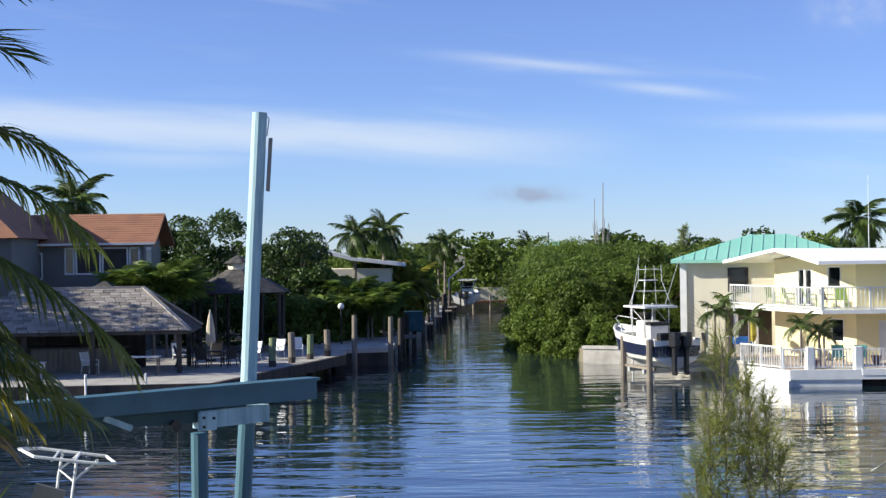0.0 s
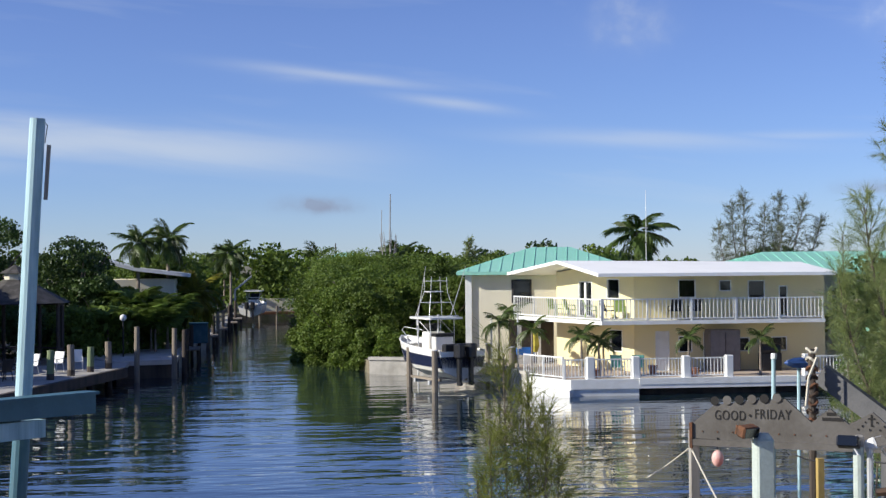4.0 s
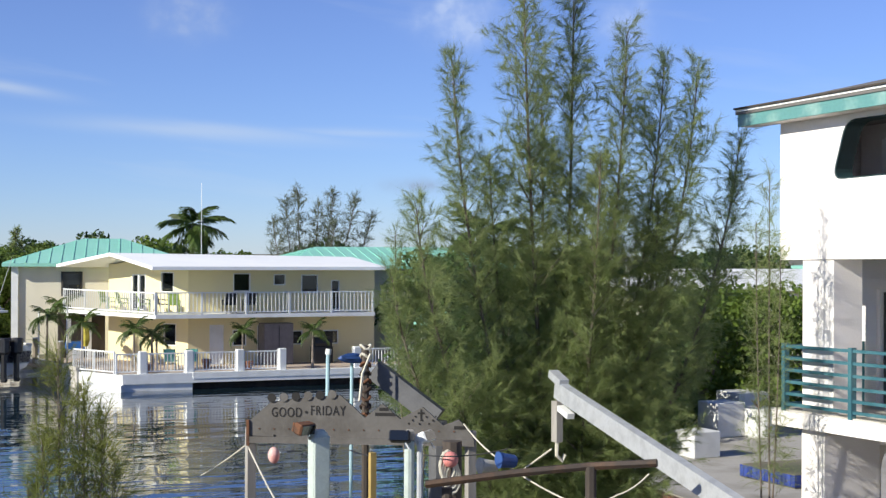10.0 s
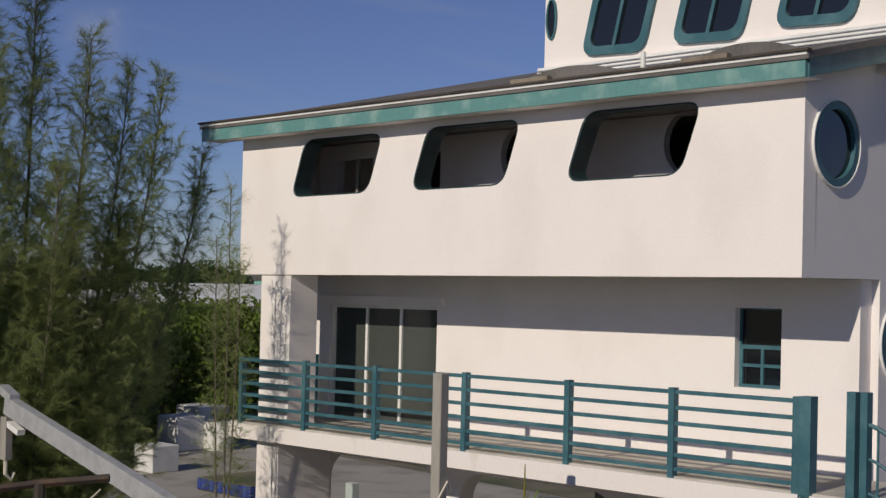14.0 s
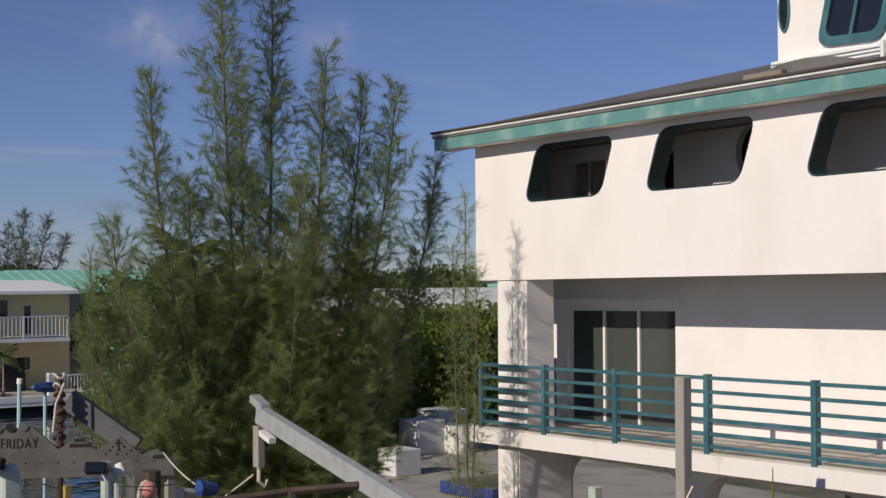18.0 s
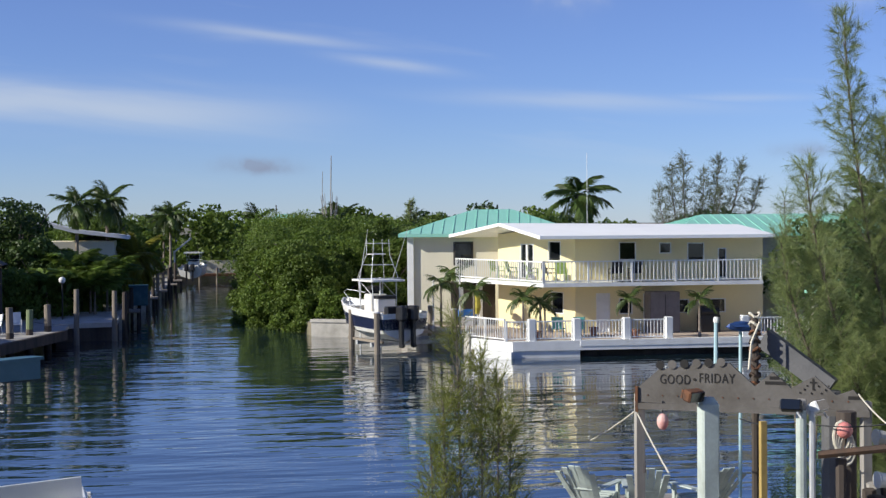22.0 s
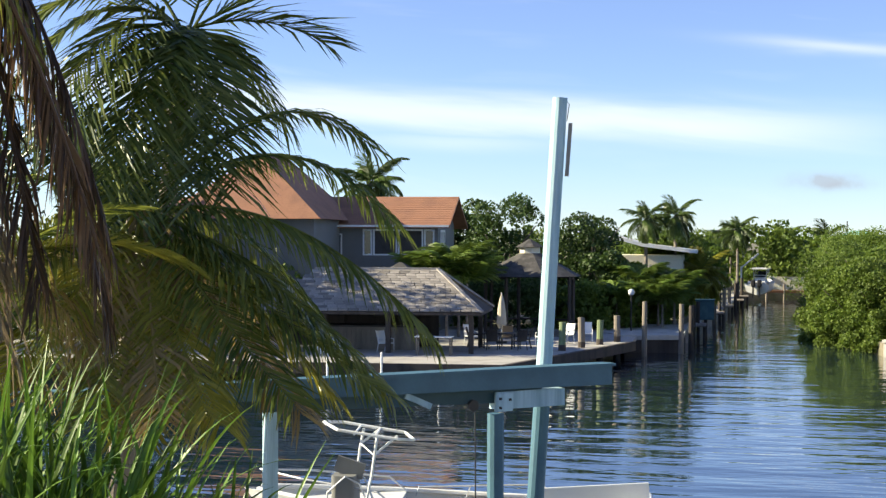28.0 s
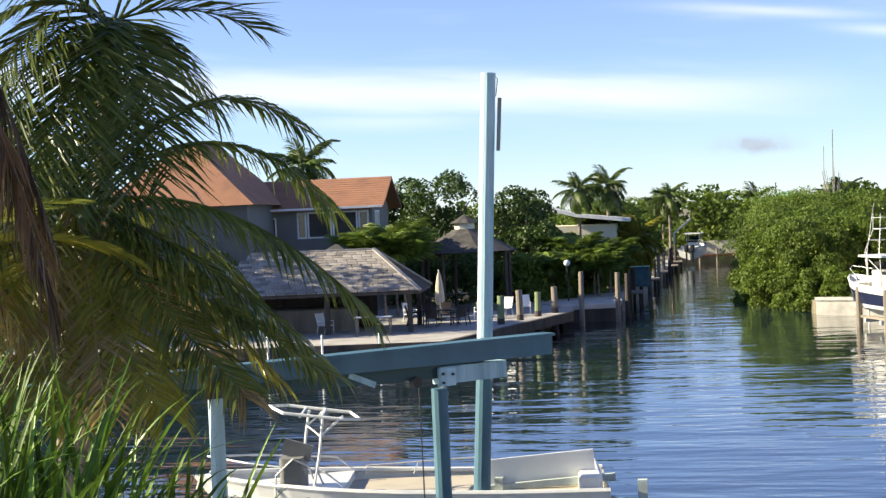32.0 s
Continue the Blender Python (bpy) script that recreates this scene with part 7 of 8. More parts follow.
lift2 = thing("boat_hoist", (-2.03, 23.6, -0.4), "pale blue painted wooden boat lift beam on posts", "boat lift")
BD = Vector((-7.57, -6.95, 0)).normalized()
BS = Vector((BD.y, -BD.x, 0))


def bp(s, o, z):
    """A place on the lift: s along the beam, o behind it, z up."""
    v = BD * s - BS * o
    return (v.x, v.y, z + 0.4)


def bbox(s0, s1, o0, o1, z0, z1):
    bm = bmesh.new()
    vs = [bm.verts.new(bp(s, o, z)) for s in (s0, s1) for o in (o0, o1) for z in (z0, z1)]
    for f in ((0, 1, 3, 2), (4, 6, 7, 5), (0, 4, 5, 1), (2, 3, 7, 6), (0, 2, 6, 4), (1, 5, 7, 3)):
        bm.faces.new([vs[i] for i in f])
    bmesh.ops.recalc_face_normals(bm, faces=bm.faces)
    return bm


def taper(s0, s1, o0, o1, za, zb, top):
    """A timber whose lower edge runs from za to zb."""
    bm = bmesh.new()
    vs = [bm.verts.new(bp(s, o, z)) for s, lo in ((s0, za), (s1, zb)) for o in (o0, o1) for z in (lo, top)]
    for f in ((0, 1, 3, 2), (4, 6, 7, 5), (0, 4, 5, 1), (2, 3, 7, 6), (0, 2, 6, 4), (1, 5, 7, 3)):
        bm.faces.new([vs[i] for i in f])
    bmesh.ops.recalc_face_normals(bm, faces=bm.faces)
    return bm


SGN = 1 if BS.dot(Vector((-0.5, 1, 0))) < 0 else -1
if SGN < 0:
    BS = -BS
part("front_board", taper(0.0, 5.92, 0.0, 0.05, 3.82, 3.885, 4.12), BLUE, lift2)
part("front_board", taper(5.935, 12.5, 0.0, 0.05, 3.885, 3.95, 4.12), BLUE, lift2)
part("cap_board", bbox(-0.05, 12.5, -0.03, 0.32, 4.12, 4.165), BLUE, lift2)
# beam paint darkened to imitate the shadow side of the lower timber
BLUE_DARK = mat("blue_green_paint_in_shade", (0.028, 0.075, 0.085), 0.6, scale=1.6, vary=0.12)
part("under_beam", taper(1.3, 12.5, 0.12, 0.30, 3.61, 3.84, 4.0), BLUE_DARK, lift2, "blue-green lower beam with its shadow side put into the colour")
part("cross_beam", bbox(0.9, 2.2, 0.06, 0.26, 3.53, 3.80), BLUE_POLE, lift2, "paler blue cross beam")
part("bracket_plate", bbox(1.92, 2.24, 0.02, 0.06, 3.50, 3.78), BLUE_POLE, lift2, "white bracket plate with bolts")
for s, z in ((1.98, 3.68), (2.16, 3.56), (2.16, 3.70)):
    part("bolt", tubem([bp(s, 0.02, z), bp(s, -0.01, z)], 0.022, 8), BLACK, lift2)
part("pulley", tubem([bp(2.65, 0.06, 3.62), bp(2.65, 0.0, 3.62)], 0.09, 12), BLACK, lift2)
part("post", tubem([bp(2.15, 0.16, -0.4), bp(2.15, 0.16, 3.46)], 0.13, 12), BLUE, lift2)
part("post", bbox(5.86, 6.03, 0.13, 0.29, -0.3, 3.78), BLUE_POLE, lift2)
part("post", bbox(10.6, 10.76, 0.13, 0.29, -0.2, 3.84), BLUE_POLE, lift2)
part("brace", barm(bp(3.35, 0.105, 3.64), bp(3.8, 0.105, 3.83), 0.03, 0.09), BLUE_POLE, lift2)
part("hanging_cable", tubem([bp(2.5, 0.2, 3.5), bp(2.48, 0.2, 1.2)], 0.012, 5), BLACK, lift2)

boat = motor_boat((-1.3, 24.9, 0.55), 186, 7.2, 2.3, 0.95, "cream open skiff with a white tubular frame on the lift", None, False, 0, False, False)
tt = part("tubular_top", tubem([(5.74, 0.34, 2.48), (5.40, 0.92, 2.42), (4.40, 0.90, 2.28), (4.14, 0.72, 2.25), (4.36, 0.12, 2.29), (5.45, 0.10, 2.45), (5.74, 0.34, 2.48)], 0.027, 7), WHITE, boat, "white tubular top frame")
for x in (5.13, 4.79):
    part("top_bar", tubem([(x, 0.10, 2.27 + 0.125 * (x - 4.1)), (x, 0.91, 2.22 + 0.125 * (x - 4.1))], 0.022, 6), WHITE, tt)
part("top_leg", tubem([(5.05, 0.32, 2.38), (5.12, 0.32, 2.0), (5.24, 0.32, 1.0)], 0.027, 6), WHITE, tt)
part("top_leg", tubem([(4.76, 0.76, 2.32), (4.85, 0.77, 1.65), (5.0, 0.79, 0.95)], 0.027, 6), WHITE, tt)
part("leg_brace", tubem([(4.45, 0.5, 2.28), (4.82, 0.72, 1.98), (5.1, 0.34, 2.12), (4.79, 0.3, 2.36)], 0.022, 6), WHITE, tt)
part("helm_pod", slab(rounded([(5.12, 0.15), (5.52, 0.2), (5.56, 0.75), (5.16, 0.8)], 0.12), 0.9, 1.62), GREY_WALL, boat, "grey covered helm seat")
part("seat_back", barm((5.30, 0.48, 1.60), (5.22, 0.48, 1.86), 0.5, 0.08), GREY_WALL, boat)
for y in (0.2, 0.78):
    part("grab_rail", tubem([(5.62, y, 1.0), (5.6, y, 1.35), (5.30, y, 1.62), (5.05, y, 1.5), (4.85, y, 1.0)], 0.018, 6), GALV, boat)
part("side_rail", tubem([(4.3, -1.02, 1.0), (4.25, -1.04, 1.16), (2.6, -1.08, 1.22), (2.0, -1.08, 1.24), (1.95, -1.06, 1.0)], 0.016, 6), GALV, boat)
for x in (3.4, 2.3):
    part("rail_post", tubem([(x, -1.05, 0.98), (x - 0.08, -1.06, 1.2)], 0.014, 6), GALV, boat)
wb = thing("dock_bench_board", (-3.42, 23.9, 0.72), "white panel leaning on a pale green wooden rack", "rack")
part("panel", barm((0.15, 0.35, 0.95), (1.95, 0.65, 1.06), 0.06, 0.62), GEL, wb)
part("rack_rail", barm((0.0, 0.2, 0.78), (2.3, 0.5, 0.92), 0.1, 0.12), mat("pale_green_timber", (0.47, 0.53, 0.49), 0.8, vary=0.15, second=(0.33, 0.36, 0.33)), wb)
PG = bpy.data.materials["pale_green_timber"]
part("rack_rail", barm((0.0, 0.1, 0.45), (2.3, 0.4, 0.55), 0.1, 0.12), PG, wb)
for x in (0.35, 1.9):
    part("rack_post", barm((x, 0.2 + x * 0.13, -1.1), (x, 0.2 + x * 0.13, 0.98), 0.14), PG, wb)
part("mooring_post", barm((2.75, 0.5, -1.1), (2.75, 0.5, 0.86), 0.16), PG, wb)
bm = bmesh.new()
bmesh.ops.create_uvsphere(bm, u_segments=12, v_segments=8, radius=0.11, matrix=Matrix.Translation((1.75, 0.22, 0.62)))
part("float", bm, PINK, wb, "faded round float", smooth=True)

# ---- the near wharf with the lettered board, posts and crane ----
wharf = thing("wharf_deck", (5.5, 20.5, 0), "weathered grey plank wharf near the camera", "wharf", kind="structure")
for i in range(14):
    part("plank", boxm((-1.5 + 0.0 * i, 0.0 + i * 0.5, 0.72), (5.2, 0.46 + i * 0.5, 0.80)), GREY_WOOD, wharf)
for x, y in ((-1.3, 6.8), (1.8, 6.8), (5.0, 6.8)):
    part("pile", tubem([(x, y, -0.4), (x, y, 0.72)], 0.14, 9), WOOD, wharf)


def slat_chair(m):
    """A fan-backed slatted deck chair, seen from behind and above."""
    t = thing("slatted_deck_chair", (0, 0, 0), "pale weathered slatted deck chair on the wharf", "chair", "slatted deck chairs")
    for i in range(6):
        a = (i - 2.5)
        part("back_slat", barm((0.09 * a, 0.25, 0.30), (0.135 * a, 0.78, 1.02 - 0.02 * a * a), 0.11, 0.025), PG, t)
    for i in range(6):
        part("seat_slat", boxm((-0.3, -0.45 + i * 0.12, 0.36 - i * 0.015), (0.3, -0.35 + i * 0.12, 0.385 - i * 0.015)), PG, t)
    for x in (-0.36, 0.36):
        part("arm", boxm((x - 0.07, -0.5, 0.58), (x + 0.07, 0.4, 0.605)), PG, t)
        part("leg", barm((x * 0.9, -0.45, 0), (x * 0.9, -0.45, 0.58), 0.05, 0.09), PG, t)
        part("back_leg", barm((x * 0.85, -0.4, 0.34), (x * 0.85, 0.6, 0.02), 0.04, 0.12), PG, t)
    part("back_rail", barm((-0.36, 0.45, 0.58), (0.36, 0.45, 0.58), 0.04, 0.08), PG, t)
    t.matrix_world = m
    return t


ch = slat_chair(pose(7.6, 25.8, 0.8, 0, 0, 140))
copy_thing(ch, pose(8.5, 25.4, 0.8, 0, 0, 165))
copy_thing(ch, pose(9.5, 25.1, 0.8, 0, 0, 195))

board = thing("lettered_board", (5.55, 16.89, 4.02), "grey wavy-topped wooden board with hand-painted dark letters", "sign")
SU, SN = Vector((0.857, -0.515, 0)), Vector((-0.515, -0.857, 0))
OUT = [(0, 0), (3.14, -0.08), (3.14, 0.03), (2.95, 0.26), (2.73, 0.18), (2.44, 0.43), (2.13, 0.26), (1.88, 0.47), (1.64, 0.27), (1.29, 0.58), (0.8, 0.54), (0.31, 0.47), (0, 0.2)]
GBOARD = mat("grey_painted_board", (0.135, 0.125, 0.115), 0.85, scale=2.5, vary=0.15, second=(0.09, 0.08, 0.07), fine=18)
part("board", panel(OUT, [], (0, 0, 0), SU, SN, 0.06), GBOARD, board)
part("lower_rail", panel(rect(-0.02, -0.10, 3.16, -0.01), [], SN * 0.03, SU, SN, 0.10), GBOARD, board)
part("end_strip", panel(rect(-0.03, -0.14, 0.01, 0.22), [], SN * 0.035, SU, SN, 0.05), RUST, board)
INK = mat("black_lettering", (0.018, 0.016, 0.015), 0.8)


def lettering(parent, text, size, a, b, wide=0.0, lift_=0.006, name="lettering"):
    cu = bpy.data.curves.new(name, "FONT")
    cu.body, cu.size, cu.extrude = text, size, 0.002
    cu.space_character = 1.12
    tmp = bpy.data.objects.new(name, cu)
    scene.collection.objects.link(tmp)
    bpy.context.view_layer.update()
    me = bpy.data.meshes.new_from_object(tmp.evaluated_get(bpy.context.evaluated_depsgraph_get()))
    bpy.data.objects.remove(tmp)
    ob = part_mesh(name, me, INK, parent, "dark painted letters")
    span = max(v.co.x for v in me.vertices)
    squeeze = Matrix.Diagonal((wide / span if wide else 1.0, 1, 1, 1))
    ob.matrix_basis = Matrix.Translation(SU * a + Vector((0, 0, b)) + SN * lift_) @ Matrix((SU, Vector((0, 0, 1)), SN)).transposed().to_4x4() @ squeeze
    return ob


lettering(board, "GOOD", 0.19, 0.32, 0.27, 0.43)
lettering(board, "FRIDAY", 0.19, 0.87, 0.30, 0.50)
part("dot", tubem([SU * 0.81 + Vector((0, 0, 0.34)) + SN * 0.004, SU * 0.81 + Vector((0, 0, 0.34)) + SN * 0.012], 0.018, 10), INK, board)
for a, b, w in ((1.84, 0.37, 0.13), (1.78, 0.30, 0.28), (2.88, 0.13, 0.16)):
    part("small_writing", panel(rect(a, b, a + w, b + 0.045), [], SN * 0.006, SU, SN, 0.004), INK, board)
part("cross_mark", panel(rect(2.41, 0.24, 2.435, 0.40), [], SN * 0.006, SU, SN, 0.004), INK, board)
part("cross_mark", panel(rect(2.375, 0.335, 2.47, 0.358), [], SN * 0.0065, SU, SN, 0.004), INK, board)
for i in range(9):
    part("dab", tubem([SU * (2.25 + 0.047 * i + 0.01 * (i % 2)) + Vector((0, 0, 0.2 + 0.05 * (i % 3))) + SN * 0.004, SU * (2.25 + 0.047 * i) + Vector((0, 0, 0.2 + 0.05 * (i % 3))) + SN * 0.008], 0.014, 6), INK, board)
for i in range(6):
    a = 0.33 + 0.17 * i
    part("scallop", tubem([SU * a + Vector((0, 0, 0.53 + 0.012 * i)) + SN * 0.004, SU * a + Vector((0, 0, 0.53 + 0.012 * i)) + SN * 0.02], 0.062, 12), GBOARD if i % 2 else INK, board)
for i in range(14):
    part("nail", tubem([SU * (0.15 + 0.21 * i) + Vector((0, 0, 0.10)) + SN * 0.003, SU * (0.15 + 0.21 * i) + Vector((0, 0, 0.10)) + SN * 0.01], 0.012, 6), RUST, board)
board.scale = (0.86, 0.86, 0.86)
for a in (0.0, 3.1):
    p = SU * a - SN * 0.12
    part("leg", barm((p.x, p.y, -3.75), (p.x, p.y, 0.1), 0.12), GREY_WOOD, board)

buoy = thing("hanging_buoy", (5.81, 16.72, 3.90), "faded pink and white oval buoy hanging on a line", "buoy")
bm = bmesh.new()
bmesh.ops.create_uvsphere(bm, u_segments=14, v_segments=10, radius=0.075, matrix=Matrix.Translation((0, 0, -0.11)) @ Matrix.Diagonal((0.95, 0.95, 1.35, 1)))
part("body", bm, PINK, buoy, smooth=True)
part("line", tubem([(0, 0, 0), (0, 0, 0.14)], 0.008, 5), BLACK, buoy)


def flood(parent, at, turn, tilt, label, material=RUST):
    f = part("floodlight", boxm((-0.19, -0.10, -0.10), (0.19, 0.10, 0.10), 0.03), material, parent, label)
    f.matrix_basis = Matrix.Translation(at) @ pose(0, 0, 0, tilt, 0, turn) @ Matrix.Scale(0.6, 4)
    g = part("lens", boxm((-0.16, -0.108, -0.085), (0.16, -0.101, 0.085)), DARK, f)
    for i in range(5):
        part("fin", boxm((-0.16 + 0.08 * i - 0.008, 0.10, -0.08), (-0.16 + 0.08 * i + 0.008, 0.14, 0.08)), material, f)
    part("bracket", tubem([(0.1, 0, -0.10), (0.18, 0.02, -0.22)], 0.02, 6), GALV, f)
    return f


post_a = thing("wharf_post", (5.55, 14.53, 0.72), "pale green square wharf post with a floodlight on it", "post")
HPA = 4.30 - 0.72
part("shaft", boxm((-0.095, -0.095, -0.02), (0.095, 0.095, HPA), 0.02), PG, post_a)
part("cap", tubem([(0, 0, HPA), (0, 0, HPA + 0.05)], [0.1, 0.06], 10), PG, post_a)
flood(post_a, (-0.18, -0.05, HPA + 0.08), 25, 15, "rusty reddish floodlight")
post_b = thing("wharf_post", (6.43, 14.16, 0.72), "slim pale post with two floodlights", "post")
HPB = 4.23 - 0.72
part("shaft", tubem([(0, 0, -0.02), (0, 0, HPB)], 0.055, 10), PG, post_b)
part("conduit", tubem([(0.1, -0.05, -0.02), (0.1, -0.05, HPB)], 0.035, 8), GALV, post_b)
flood(post_b, (-0.13, -0.05, HPB + 0.06), -35, -20, "black floodlight with a pale lens", BLACK)
flood(post_b, (0.19, 0.0, HPB + 0.03), 35, -25, "white floodlight", WHITE)
part("junction_box", boxm((-0.04, -0.04, HPB), (0.05, 0.04, HPB + 0.12), 0.015), GREY_WOOD, post_b)
post_c = thing("yellow_post", (6.58, 15.51, 0.72), "thin yellowish wooden post", "post")
part("shaft", barm((0, 0, -0.02), (0, 0, 3.93 - 0.72), 0.07), mat("ochre_timber", (0.42, 0.30, 0.10), 0.8, vary=0.15), post_c)
rod = thing("pale_blue_pole", (8.49, 21.99, -0.30), "thin pale blue pole with a worn top", "pole")
part("shaft", tubem([(0, 0, 0), (0.06, 0, 4.60 + 0.3)], [0.036, 0.034], 8), BLUE_POLE, rod)
part("worn_top", tubem([(0.06, 0, 4.58 + 0.3), (0.07, 0.0, 4.67 + 0.3)], 0.05, 8), WHITE, rod)
rod2 = thing("pale_blue_pole", (9.06, 22.30, -0.30), "second thin pale blue pole", "pole")
part("shaft", tubem([(0, 0, 0), (0.03, 0, 4.51 + 0.3)], 0.03, 8), BLUE_POLE, rod2)
bm = bmesh.new()
bmesh.ops.create_icosphere(bm, subdivisions=2, radius=0.14)
for v in bm.verts:
    v.co = Vector((v.co.x * 1.7, v.co.y * 0.7, v.co.z * 0.6)) * (1 + 0.5 * noise.noise(v.co * 9))
BLUETARP = mat("blue_tarp", (0.03, 0.08, 0.26), 0.6, vary=0.2)
rg_ = part("tarpaulin", bm, BLUETARP, rod2, "crumpled blue tarpaulin tied to the pole")
rg_.location = (0.03, -0.05, 4.49 + 0.3)
mastr = thing("rusty_mast", (7.33, 17.52, 0.72), "rusty post wrapped with chain and rope", "post")
HM = 5.02 - 0.72
part("shaft", tubem([(0, 0, -0.02), (0, 0, HM)], 0.05, 8), DARKWOOD, mastr)
for i in range(9):
    z = HM - 0.9 + i * 0.11
    part("chain_wrap", tubem([(0.065 * math.cos(a), 0.065 * math.sin(a), z + 0.03 * math.sin(a * 2 + i)) for a in [j * 0.7 for j in range(10)]], 0.018, 6), (RUST, IRON, RUST, IRON, RUST, IRON, RUST, ROPE, ROPE)[i], mastr)
part("rope_tail", tubem([(0.02, -0.12, HM - 0.1), (-0.1, -0.14, HM - 0.35), (-0.14, -0.14, HM - 0.7)], 0.018, 5), ROPE, mastr)
davit = thing("grey_davit", (8.19, 17.14, 0.72), "grey steel davit arm sloping down behind the board", "davit")
part("arm", barm((0, 0, 4.08 - 0.72), Vector((7.54, 17.72, 4.69)) - Vector((8.19, 17.14, 0.72)), 0.14, 0.26), mat("grey_enamel", (0.12, 0.12, 0.125), 0.5, vary=0.15), davit)
part("column", tubem([(0, 0, -0.02), (0, 0, 4.08 - 0.75)], 0.12, 10), bpy.data.materials["grey_enamel"], davit)


def line(name, pts, r, material, label, sag=0.0, category="rope"):
    t = thing(name, tuple(pts[0]), label, category)
    o = Vector(pts[0])
    q = []
    for a, b in zip(pts, pts[1:]):
        for j in range(7):
            s = j / 6
            p = Vector(a).lerp(Vector(b), s) - o
            p.z -= sag * 4 * s * (1 - s)
            if not q or (p - q[-1]).length > 1e-4:
                q.append(p)
    part("strand", tubem(q, r, 6), material, t)
    return t


line("mooring_rope", [(6.79, 23.10, 2.60), (5.59, 17.07, 3.89), (5.16, 14.67, 3.54)], 0.010, ROPE, "white rope tied to the end of the board", 0.02)
line("rusty_chain", [(5.61, 16.97, 3.96), (5.64, 16.96, 3.14)], 0.035, RUST, "rusty chain hanging from the board", 0, "chain")
line("guy_rope", [(7.72, 15.45, 4.21), (7.66, 14.51, 3.94), (7.46, 12.65, 3.77)], 0.009, ROPE, "pale rope running down from the board", 0.03)
line("guy_rope", [(8.03, 13.92, 4.09), (7.85, 14.22, 3.84)], 0.010, ROPE, "short pale rope below the crane hook", 0.0)
line("slack_rope", [(8.39, 12.57, 3.98), (8.13, 12.74, 3.76), (7.85, 12.92, 3.68)], 0.009, ROPE, "slack pale rope on the wharf", 0.03)
line("black_cable", [(6.50, 16.00, 3.90), (6.76, 14.96, 3.99), (7.36, 13.70, 4.15)], 0.008, BLACK, "thin black cable between the posts", 0.06, "cable")
pipe = line("iron_pipe", [(6.59, 14.09, 3.77), (7.37, 13.59, 3.91), (8.03, 13.11, 4.01), (8.51, 12.60, 4.08)], 0.045, IRON, "long dark iron pipe lying across the wharf", 0, "pipe")
part("pipe_stand", tubem([(0.25, 0, -2.65), (0.25, 0, -0.05)], 0.06, 8), DARKWOOD, pipe)
part("pipe_stand", tubem([Vector((8.03, 13.11, 4.01)) - Vector((6.59, 14.09, 3.77)) - Vector((0, 0, 2.9)), Vector((8.03, 13.11, 4.01)) - Vector((6.59, 14.09, 3.77))], 0.06, 8), DARKWOOD, pipe)
coil = thing("rope_coil_post", (7.22, 14.74, 0.72), "dark post hung with pale rope coils and floats", "post")
HC = 4.12 - 0.72
part("shaft", tubem([(0, 0, -0.02), (0, 0, HC)], 0.11, 10), DARKWOOD, coil)
for i in range(4):
    part("rope_loop", tubem([(-0.12 + 0.02 * i + 0.09 * math.cos(a), -0.13, HC - 0.25 - 0.05 * i + 0.16 * math.sin(a)) for a in [j * 0.52 for j in range(13)]], 0.02, 6), ROPE, coil)
bm = bmesh.new()
bmesh.ops.create_uvsphere(bm, u_segments=12, v_segments=8, radius=0.09, matrix=Matrix.Translation((-0.1, -0.16, HC - 0.18)))
part("float", bm, PINK, coil, smooth=True)
for i, (pos, m, lb) in enumerate((((7.56, 14.08, 3.96), BLUETARP, "blue plastic bucket lying on the gear"), ((7.42, 14.26, 3.88), ROPE, "pale plastic float on the gear"), ((7.43, 14.25, 3.63), GEL, "white plastic jug on the gear"))):
    pos = (pos[0], pos[1], pos[2] - (0.2 if i == 2 else 0))
    f = thing("plastic_bucket" if i == 0 else "gear_float", pos, lb, "bucket" if i == 0 else "float")
    part("body", tubem([(-0.09, 0, 0.02), (0.1, 0.02, -0.01)], [0.085, 0.07], 12), m, f)
    part("rim", tubem([(-0.105, 0, 0.02), (-0.09, 0, 0.02)], 0.092, 12), m, f)
heap = thing("gear_heap", (7.60, 14.35, 0.72), "heap of dark fishing gear under the pipe", "gear")
for i in range(12):
    a = i * 2.4
    part("bundle", tubem([(0.3 * math.cos(a), 0.2 * math.sin(a), 0.1), (0.25 * math.cos(a + 0.5), 0.2 * math.sin(a), 1.4), (0.3 * math.cos(a + 1), 0.2 * math.sin(a + 1), 2.5 + 0.05 * (i % 4))], [0.12, 0.11, 0.07], 6), (DARKWOOD, BLACK, GREY_WOOD)[i % 3], heap)

crane = thing("crane_arm", (9.75, 12.4, 0.72), "galvanised steel crane arm rising over the wharf", "crane")
CT, CL = Vector((9.60, 16.47, 4.46)) - Vector((9.75, 12.4, 0.72)), Vector((9.10, 12.13, 3.69)) - Vector((9.75, 12.4, 0.72))
dirc = (CL - CT).normalized()
CE = CL + dirc * 1.2
part("arm", barm(CT, CE, 0.12, 0.22), GALV, crane)
part("tip_plate", barm(CT - dirc * 0.18 + Vector((0, 0, 0.16)), CT + dirc * 0.18 + Vector((0, 0, 0.12)), 0.13, 0.10), GALV, crane)
part("tip_plate", barm(CT + dirc * 0.05 - Vector((0, 0, 0.22)), CT + dirc * 0.4 - Vector((0, 0, 0.24)), 0.1, 0.07), WHITE, crane)
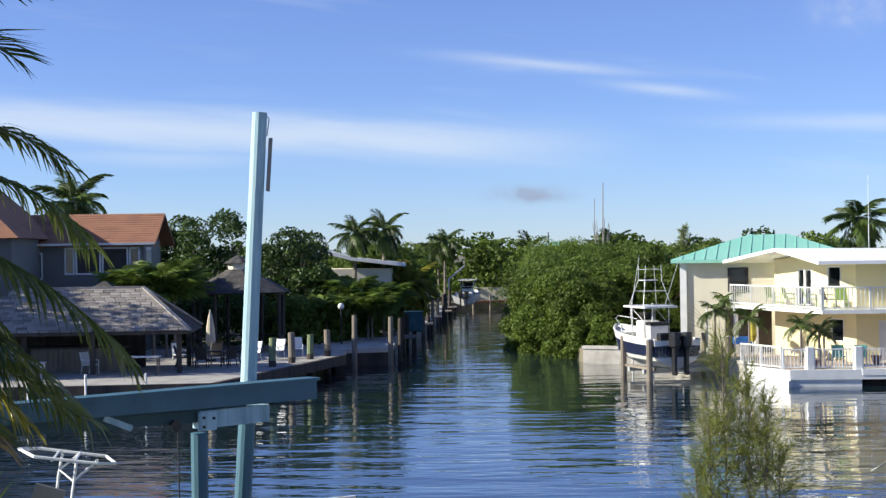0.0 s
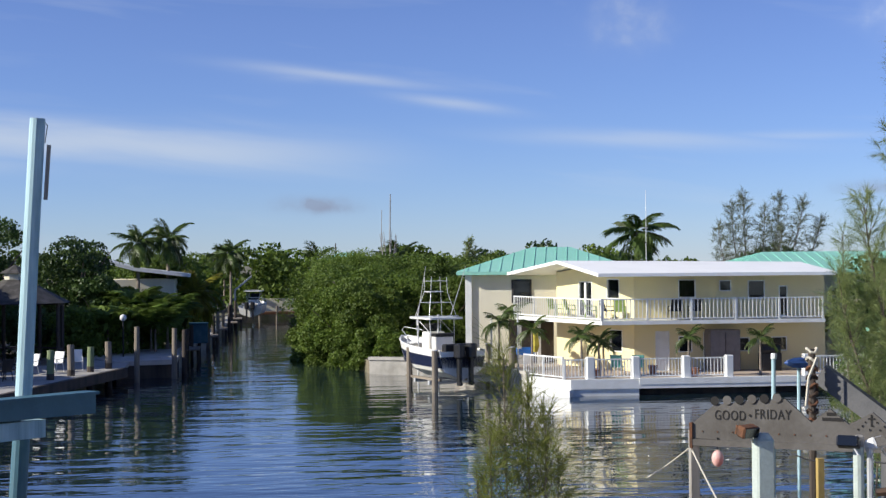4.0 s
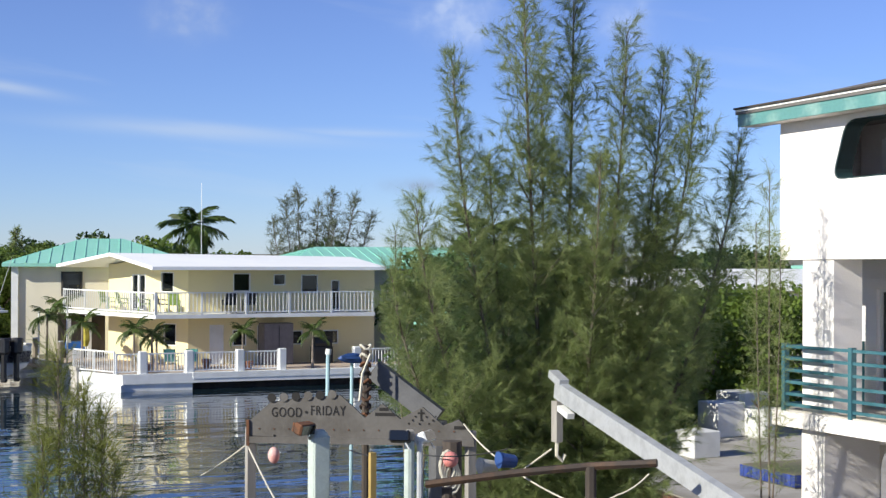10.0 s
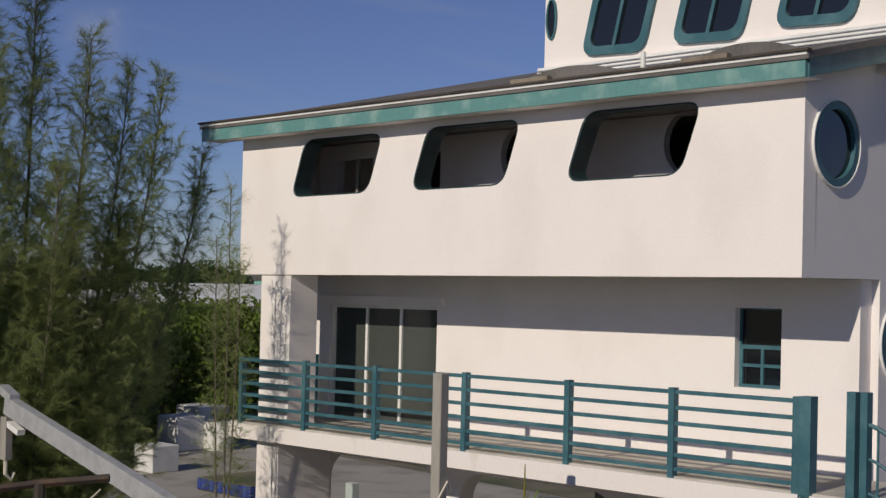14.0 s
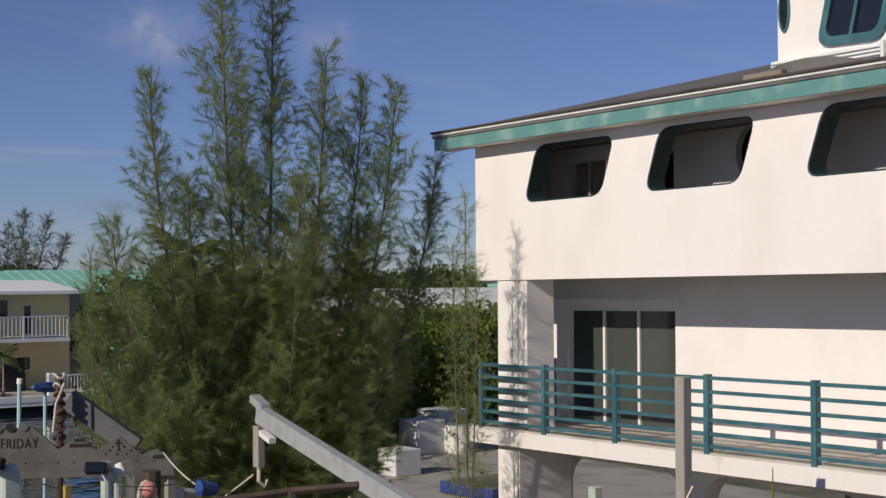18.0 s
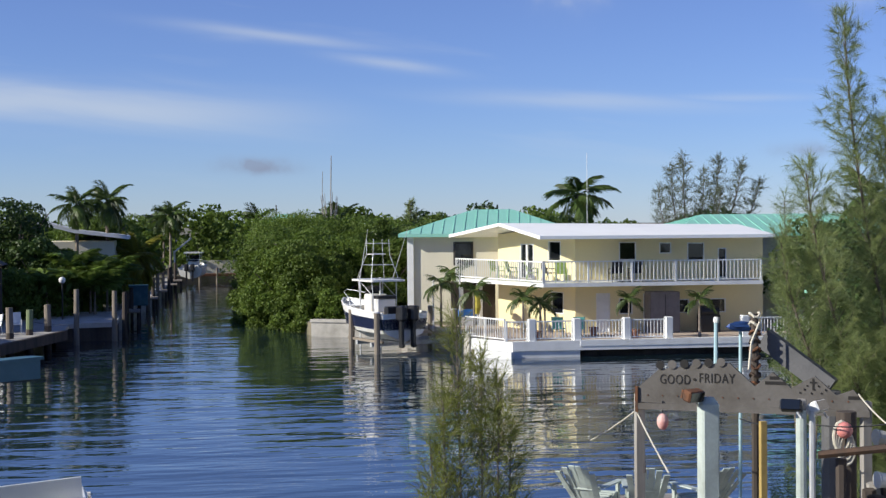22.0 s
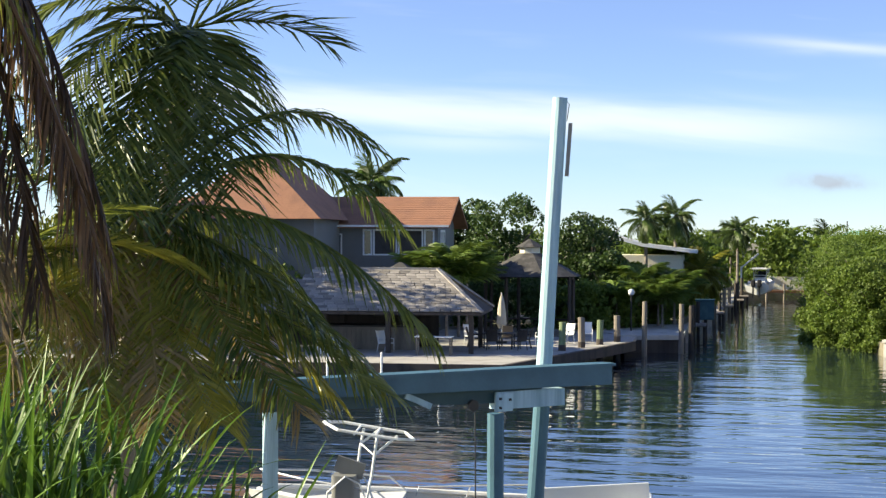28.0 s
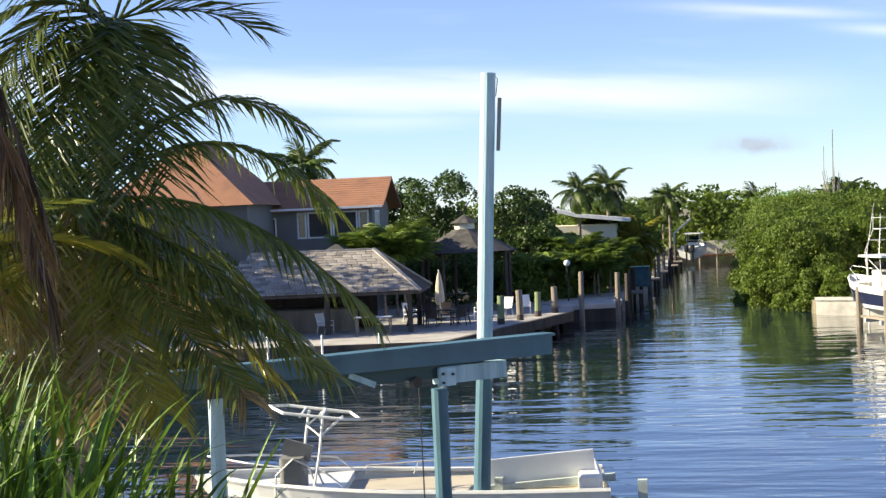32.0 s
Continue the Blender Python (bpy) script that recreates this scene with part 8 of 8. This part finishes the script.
part("column", tubem([(CE.x, CE.y, -0.02), (CE.x, CE.y, CE.z + 0.2)], 0.16, 12), GALV, crane)
part("hook_block", barm(CT + Vector((-0.02, 0, -0.15)), CT + Vector((-0.02, 0, -0.68)), 0.09, 0.14), GREY_WOOD, crane)
part("hook", tubem([CT + Vector((-0.02, 0, -0.68)), CT + Vector((-0.02, 0, -0.86)), CT + Vector((0.06, 0, -0.93)), CT + Vector((0.1, 0, -0.85))], 0.025, 6), ROPE, crane)
gp = thing("timber_post", (11.39, 10.76, 0.72), "weathered grey timber post with a rope", "post")
HG = 5.16 - 0.72
part("shaft", boxm((-0.065, -0.065, -0.02), (0.065, 0.065, HG), 0.01), GREY_WOOD, gp)
part("rope", tubem([(0.1, -0.08, HG - 1.25), (0.04, -0.09, HG - 1.15), (-0.12, -0.09, HG - 1.35), (-0.2, -0.05, HG - 2.2)], 0.015, 5), ROPE, gp)
sp_ = thing("pale_post", (13.82, 14.69, 0.72), "short pale green post below the balcony", "post")
part("shaft", boxm((-0.07, -0.07, -0.02), (0.07, 0.07, 3.33 - 0.72), 0.01), PG, sp_)
fan = thing("fan_palm", (12.00, 10.08, 0.72), "small fan palm with pointed green leaves", "palm")
FH = 3.77 - 0.72
part("trunk", tubem([(0, 0, -0.02), (0, 0, FH - 0.2)], 0.06, 8), PALMBARK, fan)
for i in range(26):
    f = part_mesh("leaf", BL[i % 4], BLADE, fan)
    f.matrix_basis = pose(0, 0, FH - 0.3, 0, 0, i * 137.5) @ pose(0, 0, 0, 0, 15 + (i % 5) * 9, 0) @ Matrix.Diagonal((0.42, 0.9, 0.42, 1))
part("spear", tubem([(0, 0, FH - 0.2), (0.0, 0, FH + 0.45)], [0.02, 0.005], 5), YOUNG, fan)

# ---- patio beyond the white house ----
patio = thing("patio", (17.5, 24.5, 0.7), "pale grey concrete patio beside the white house", "patio", kind="structure")
part("slab", slab([(-0.4, -5), (9, -5), (10.5, 11.5), (5.8, 10.5), (0.8, 4.5)], 0, 0.42), mat("stained_patio_concrete", (0.38, 0.355, 0.315), 0.9, scale=0.9, vary=0.15, second=(0.24, 0.22, 0.18), fine=16), patio)
part("rust_edge", slab([(-0.5, -2), (-0.4, -2), (0.8, 4.45), (5.4, 10.45), (5.3, 10.6), (0.6, 4.6)], 0, 0.46), RUST, patio)
WHT = mat("white_block", (0.66, 0.65, 0.62), 0.85, vary=0.08)
for x, y, s, h in ((24.9, 33.6, 0.95, 0.95), (21.8, 30.4, 0.8, 0.66), (26.4, 34.6, 1.1, 1.1)):
    b = thing("concrete_block", (x, y, 1.12), "square pale concrete block on the patio", "block", "concrete blocks")
    part("body", boxm((-s / 2, -s / 2, 0), (s / 2, s / 2, h), 0.02), WHT, b)
ur = thing("round_planter", (25.75, 33.0, 1.12), "round white planter with dry stems", "planter")
part("pot", tubem([(0, 0, 0), (0, 0, 0.75), (0, 0, 0.8), (0, 0, 0.8)], [0.42, 0.43, 0.45, 0.36], 20), GEL, ur)
for i in range(8):
    part("stem", tubem([(0, 0, 0.75), (0.22 * math.cos(i * 2.4), 0.22 * math.sin(i * 2.4), 0.95 + 0.06 * (i % 3))], 0.015, 5), RUST, ur)
pl_ = thing("tiled_planter", (20.9, 27.2, 1.12), "low planter edged with cobalt blue tiles", "planter")
part("soil", boxm((-0.2, -1.9, 0.0), (1.6, 0.0, 0.30)), SOIL, pl_)
TILE = mat("cobalt_tile", (0.035, 0.06, 0.24), 0.25, vary=0.15, per_piece=0.25, bump=0)
tile = None
for i in range(13):
    for side in (0, 1):
        if tile is None:
            b = part("tile", boxm((-0.07, -0.02, -0.13), (0.07, 0.02, 0.13), 0.006), TILE, pl_)
            tile = b.data
        else:
            b = part_mesh("tile", tile, None, pl_)
        b.matrix_basis = pose(-0.22, -0.07 - 0.15 * i, 0.16, 0, 0, 90) if side == 0 else pose(-0.13 + 0.15 * i, -1.92, 0.16)
lamp2 = thing("wall_drain", (15.55, 17.35, 3.0), "teal downpipe beside the corner of the house", "pipe")
part("pipe", tubem([(0, 0, -2.3), (0, 0, 0.7)], 0.06, 8), TEAL, lamp2)

RUST_ORANGE = mat("orange_rust", (0.40, 0.17, 0.06), 0.9, scale=4, vary=0.25, second=(0.50, 0.30, 0.16), fine=30)
tank = thing("rusty_tank", (10.20, 8.38, 0.72), "rusty brown steel tank lying beside the house", "tank")
TZ = 4.00 - 0.72
part("shell", tubem([(-0.75, 0.35, TZ - 0.12), (-0.70, 0.33, TZ - 0.12), (1.0, -0.5, TZ - 0.12)], [0.24, 0.30, 0.30], 18), RUST, tank, smooth=True)
part("lip", tubem([(-0.80, 0.37, TZ - 0.12), (-0.74, 0.345, TZ - 0.12)], 0.33, 18), IRON, tank)
for k in (-0.5, 0.7):
    part("cradle_leg", boxm((k - 0.15, -0.1 - k * 0.5, -0.02), (k + 0.15, 0.2 - k * 0.5, TZ - 0.40)), GREY_WOOD, tank)
for k in range(3):
    rb = thing("rusty_beam", (17.0 + 0.9 * k, 22.0 + 2.4 * k, 0.72), "orange rusty steel beam lying along the patio edge", "beam", "rusty beams")
    part("flange", boxm((-0.12, -1.1, 0.0), (0.12, 1.1, 0.03)), RUST_ORANGE, rb)
    part("web", boxm((-0.015, -1.1, 0.03), (0.015, 1.1, 0.25)), RUST_ORANGE, rb)
    part("top_flange", boxm((-0.12, -1.1, 0.25), (0.12, 1.1, 0.28)), RUST_ORANGE, rb)
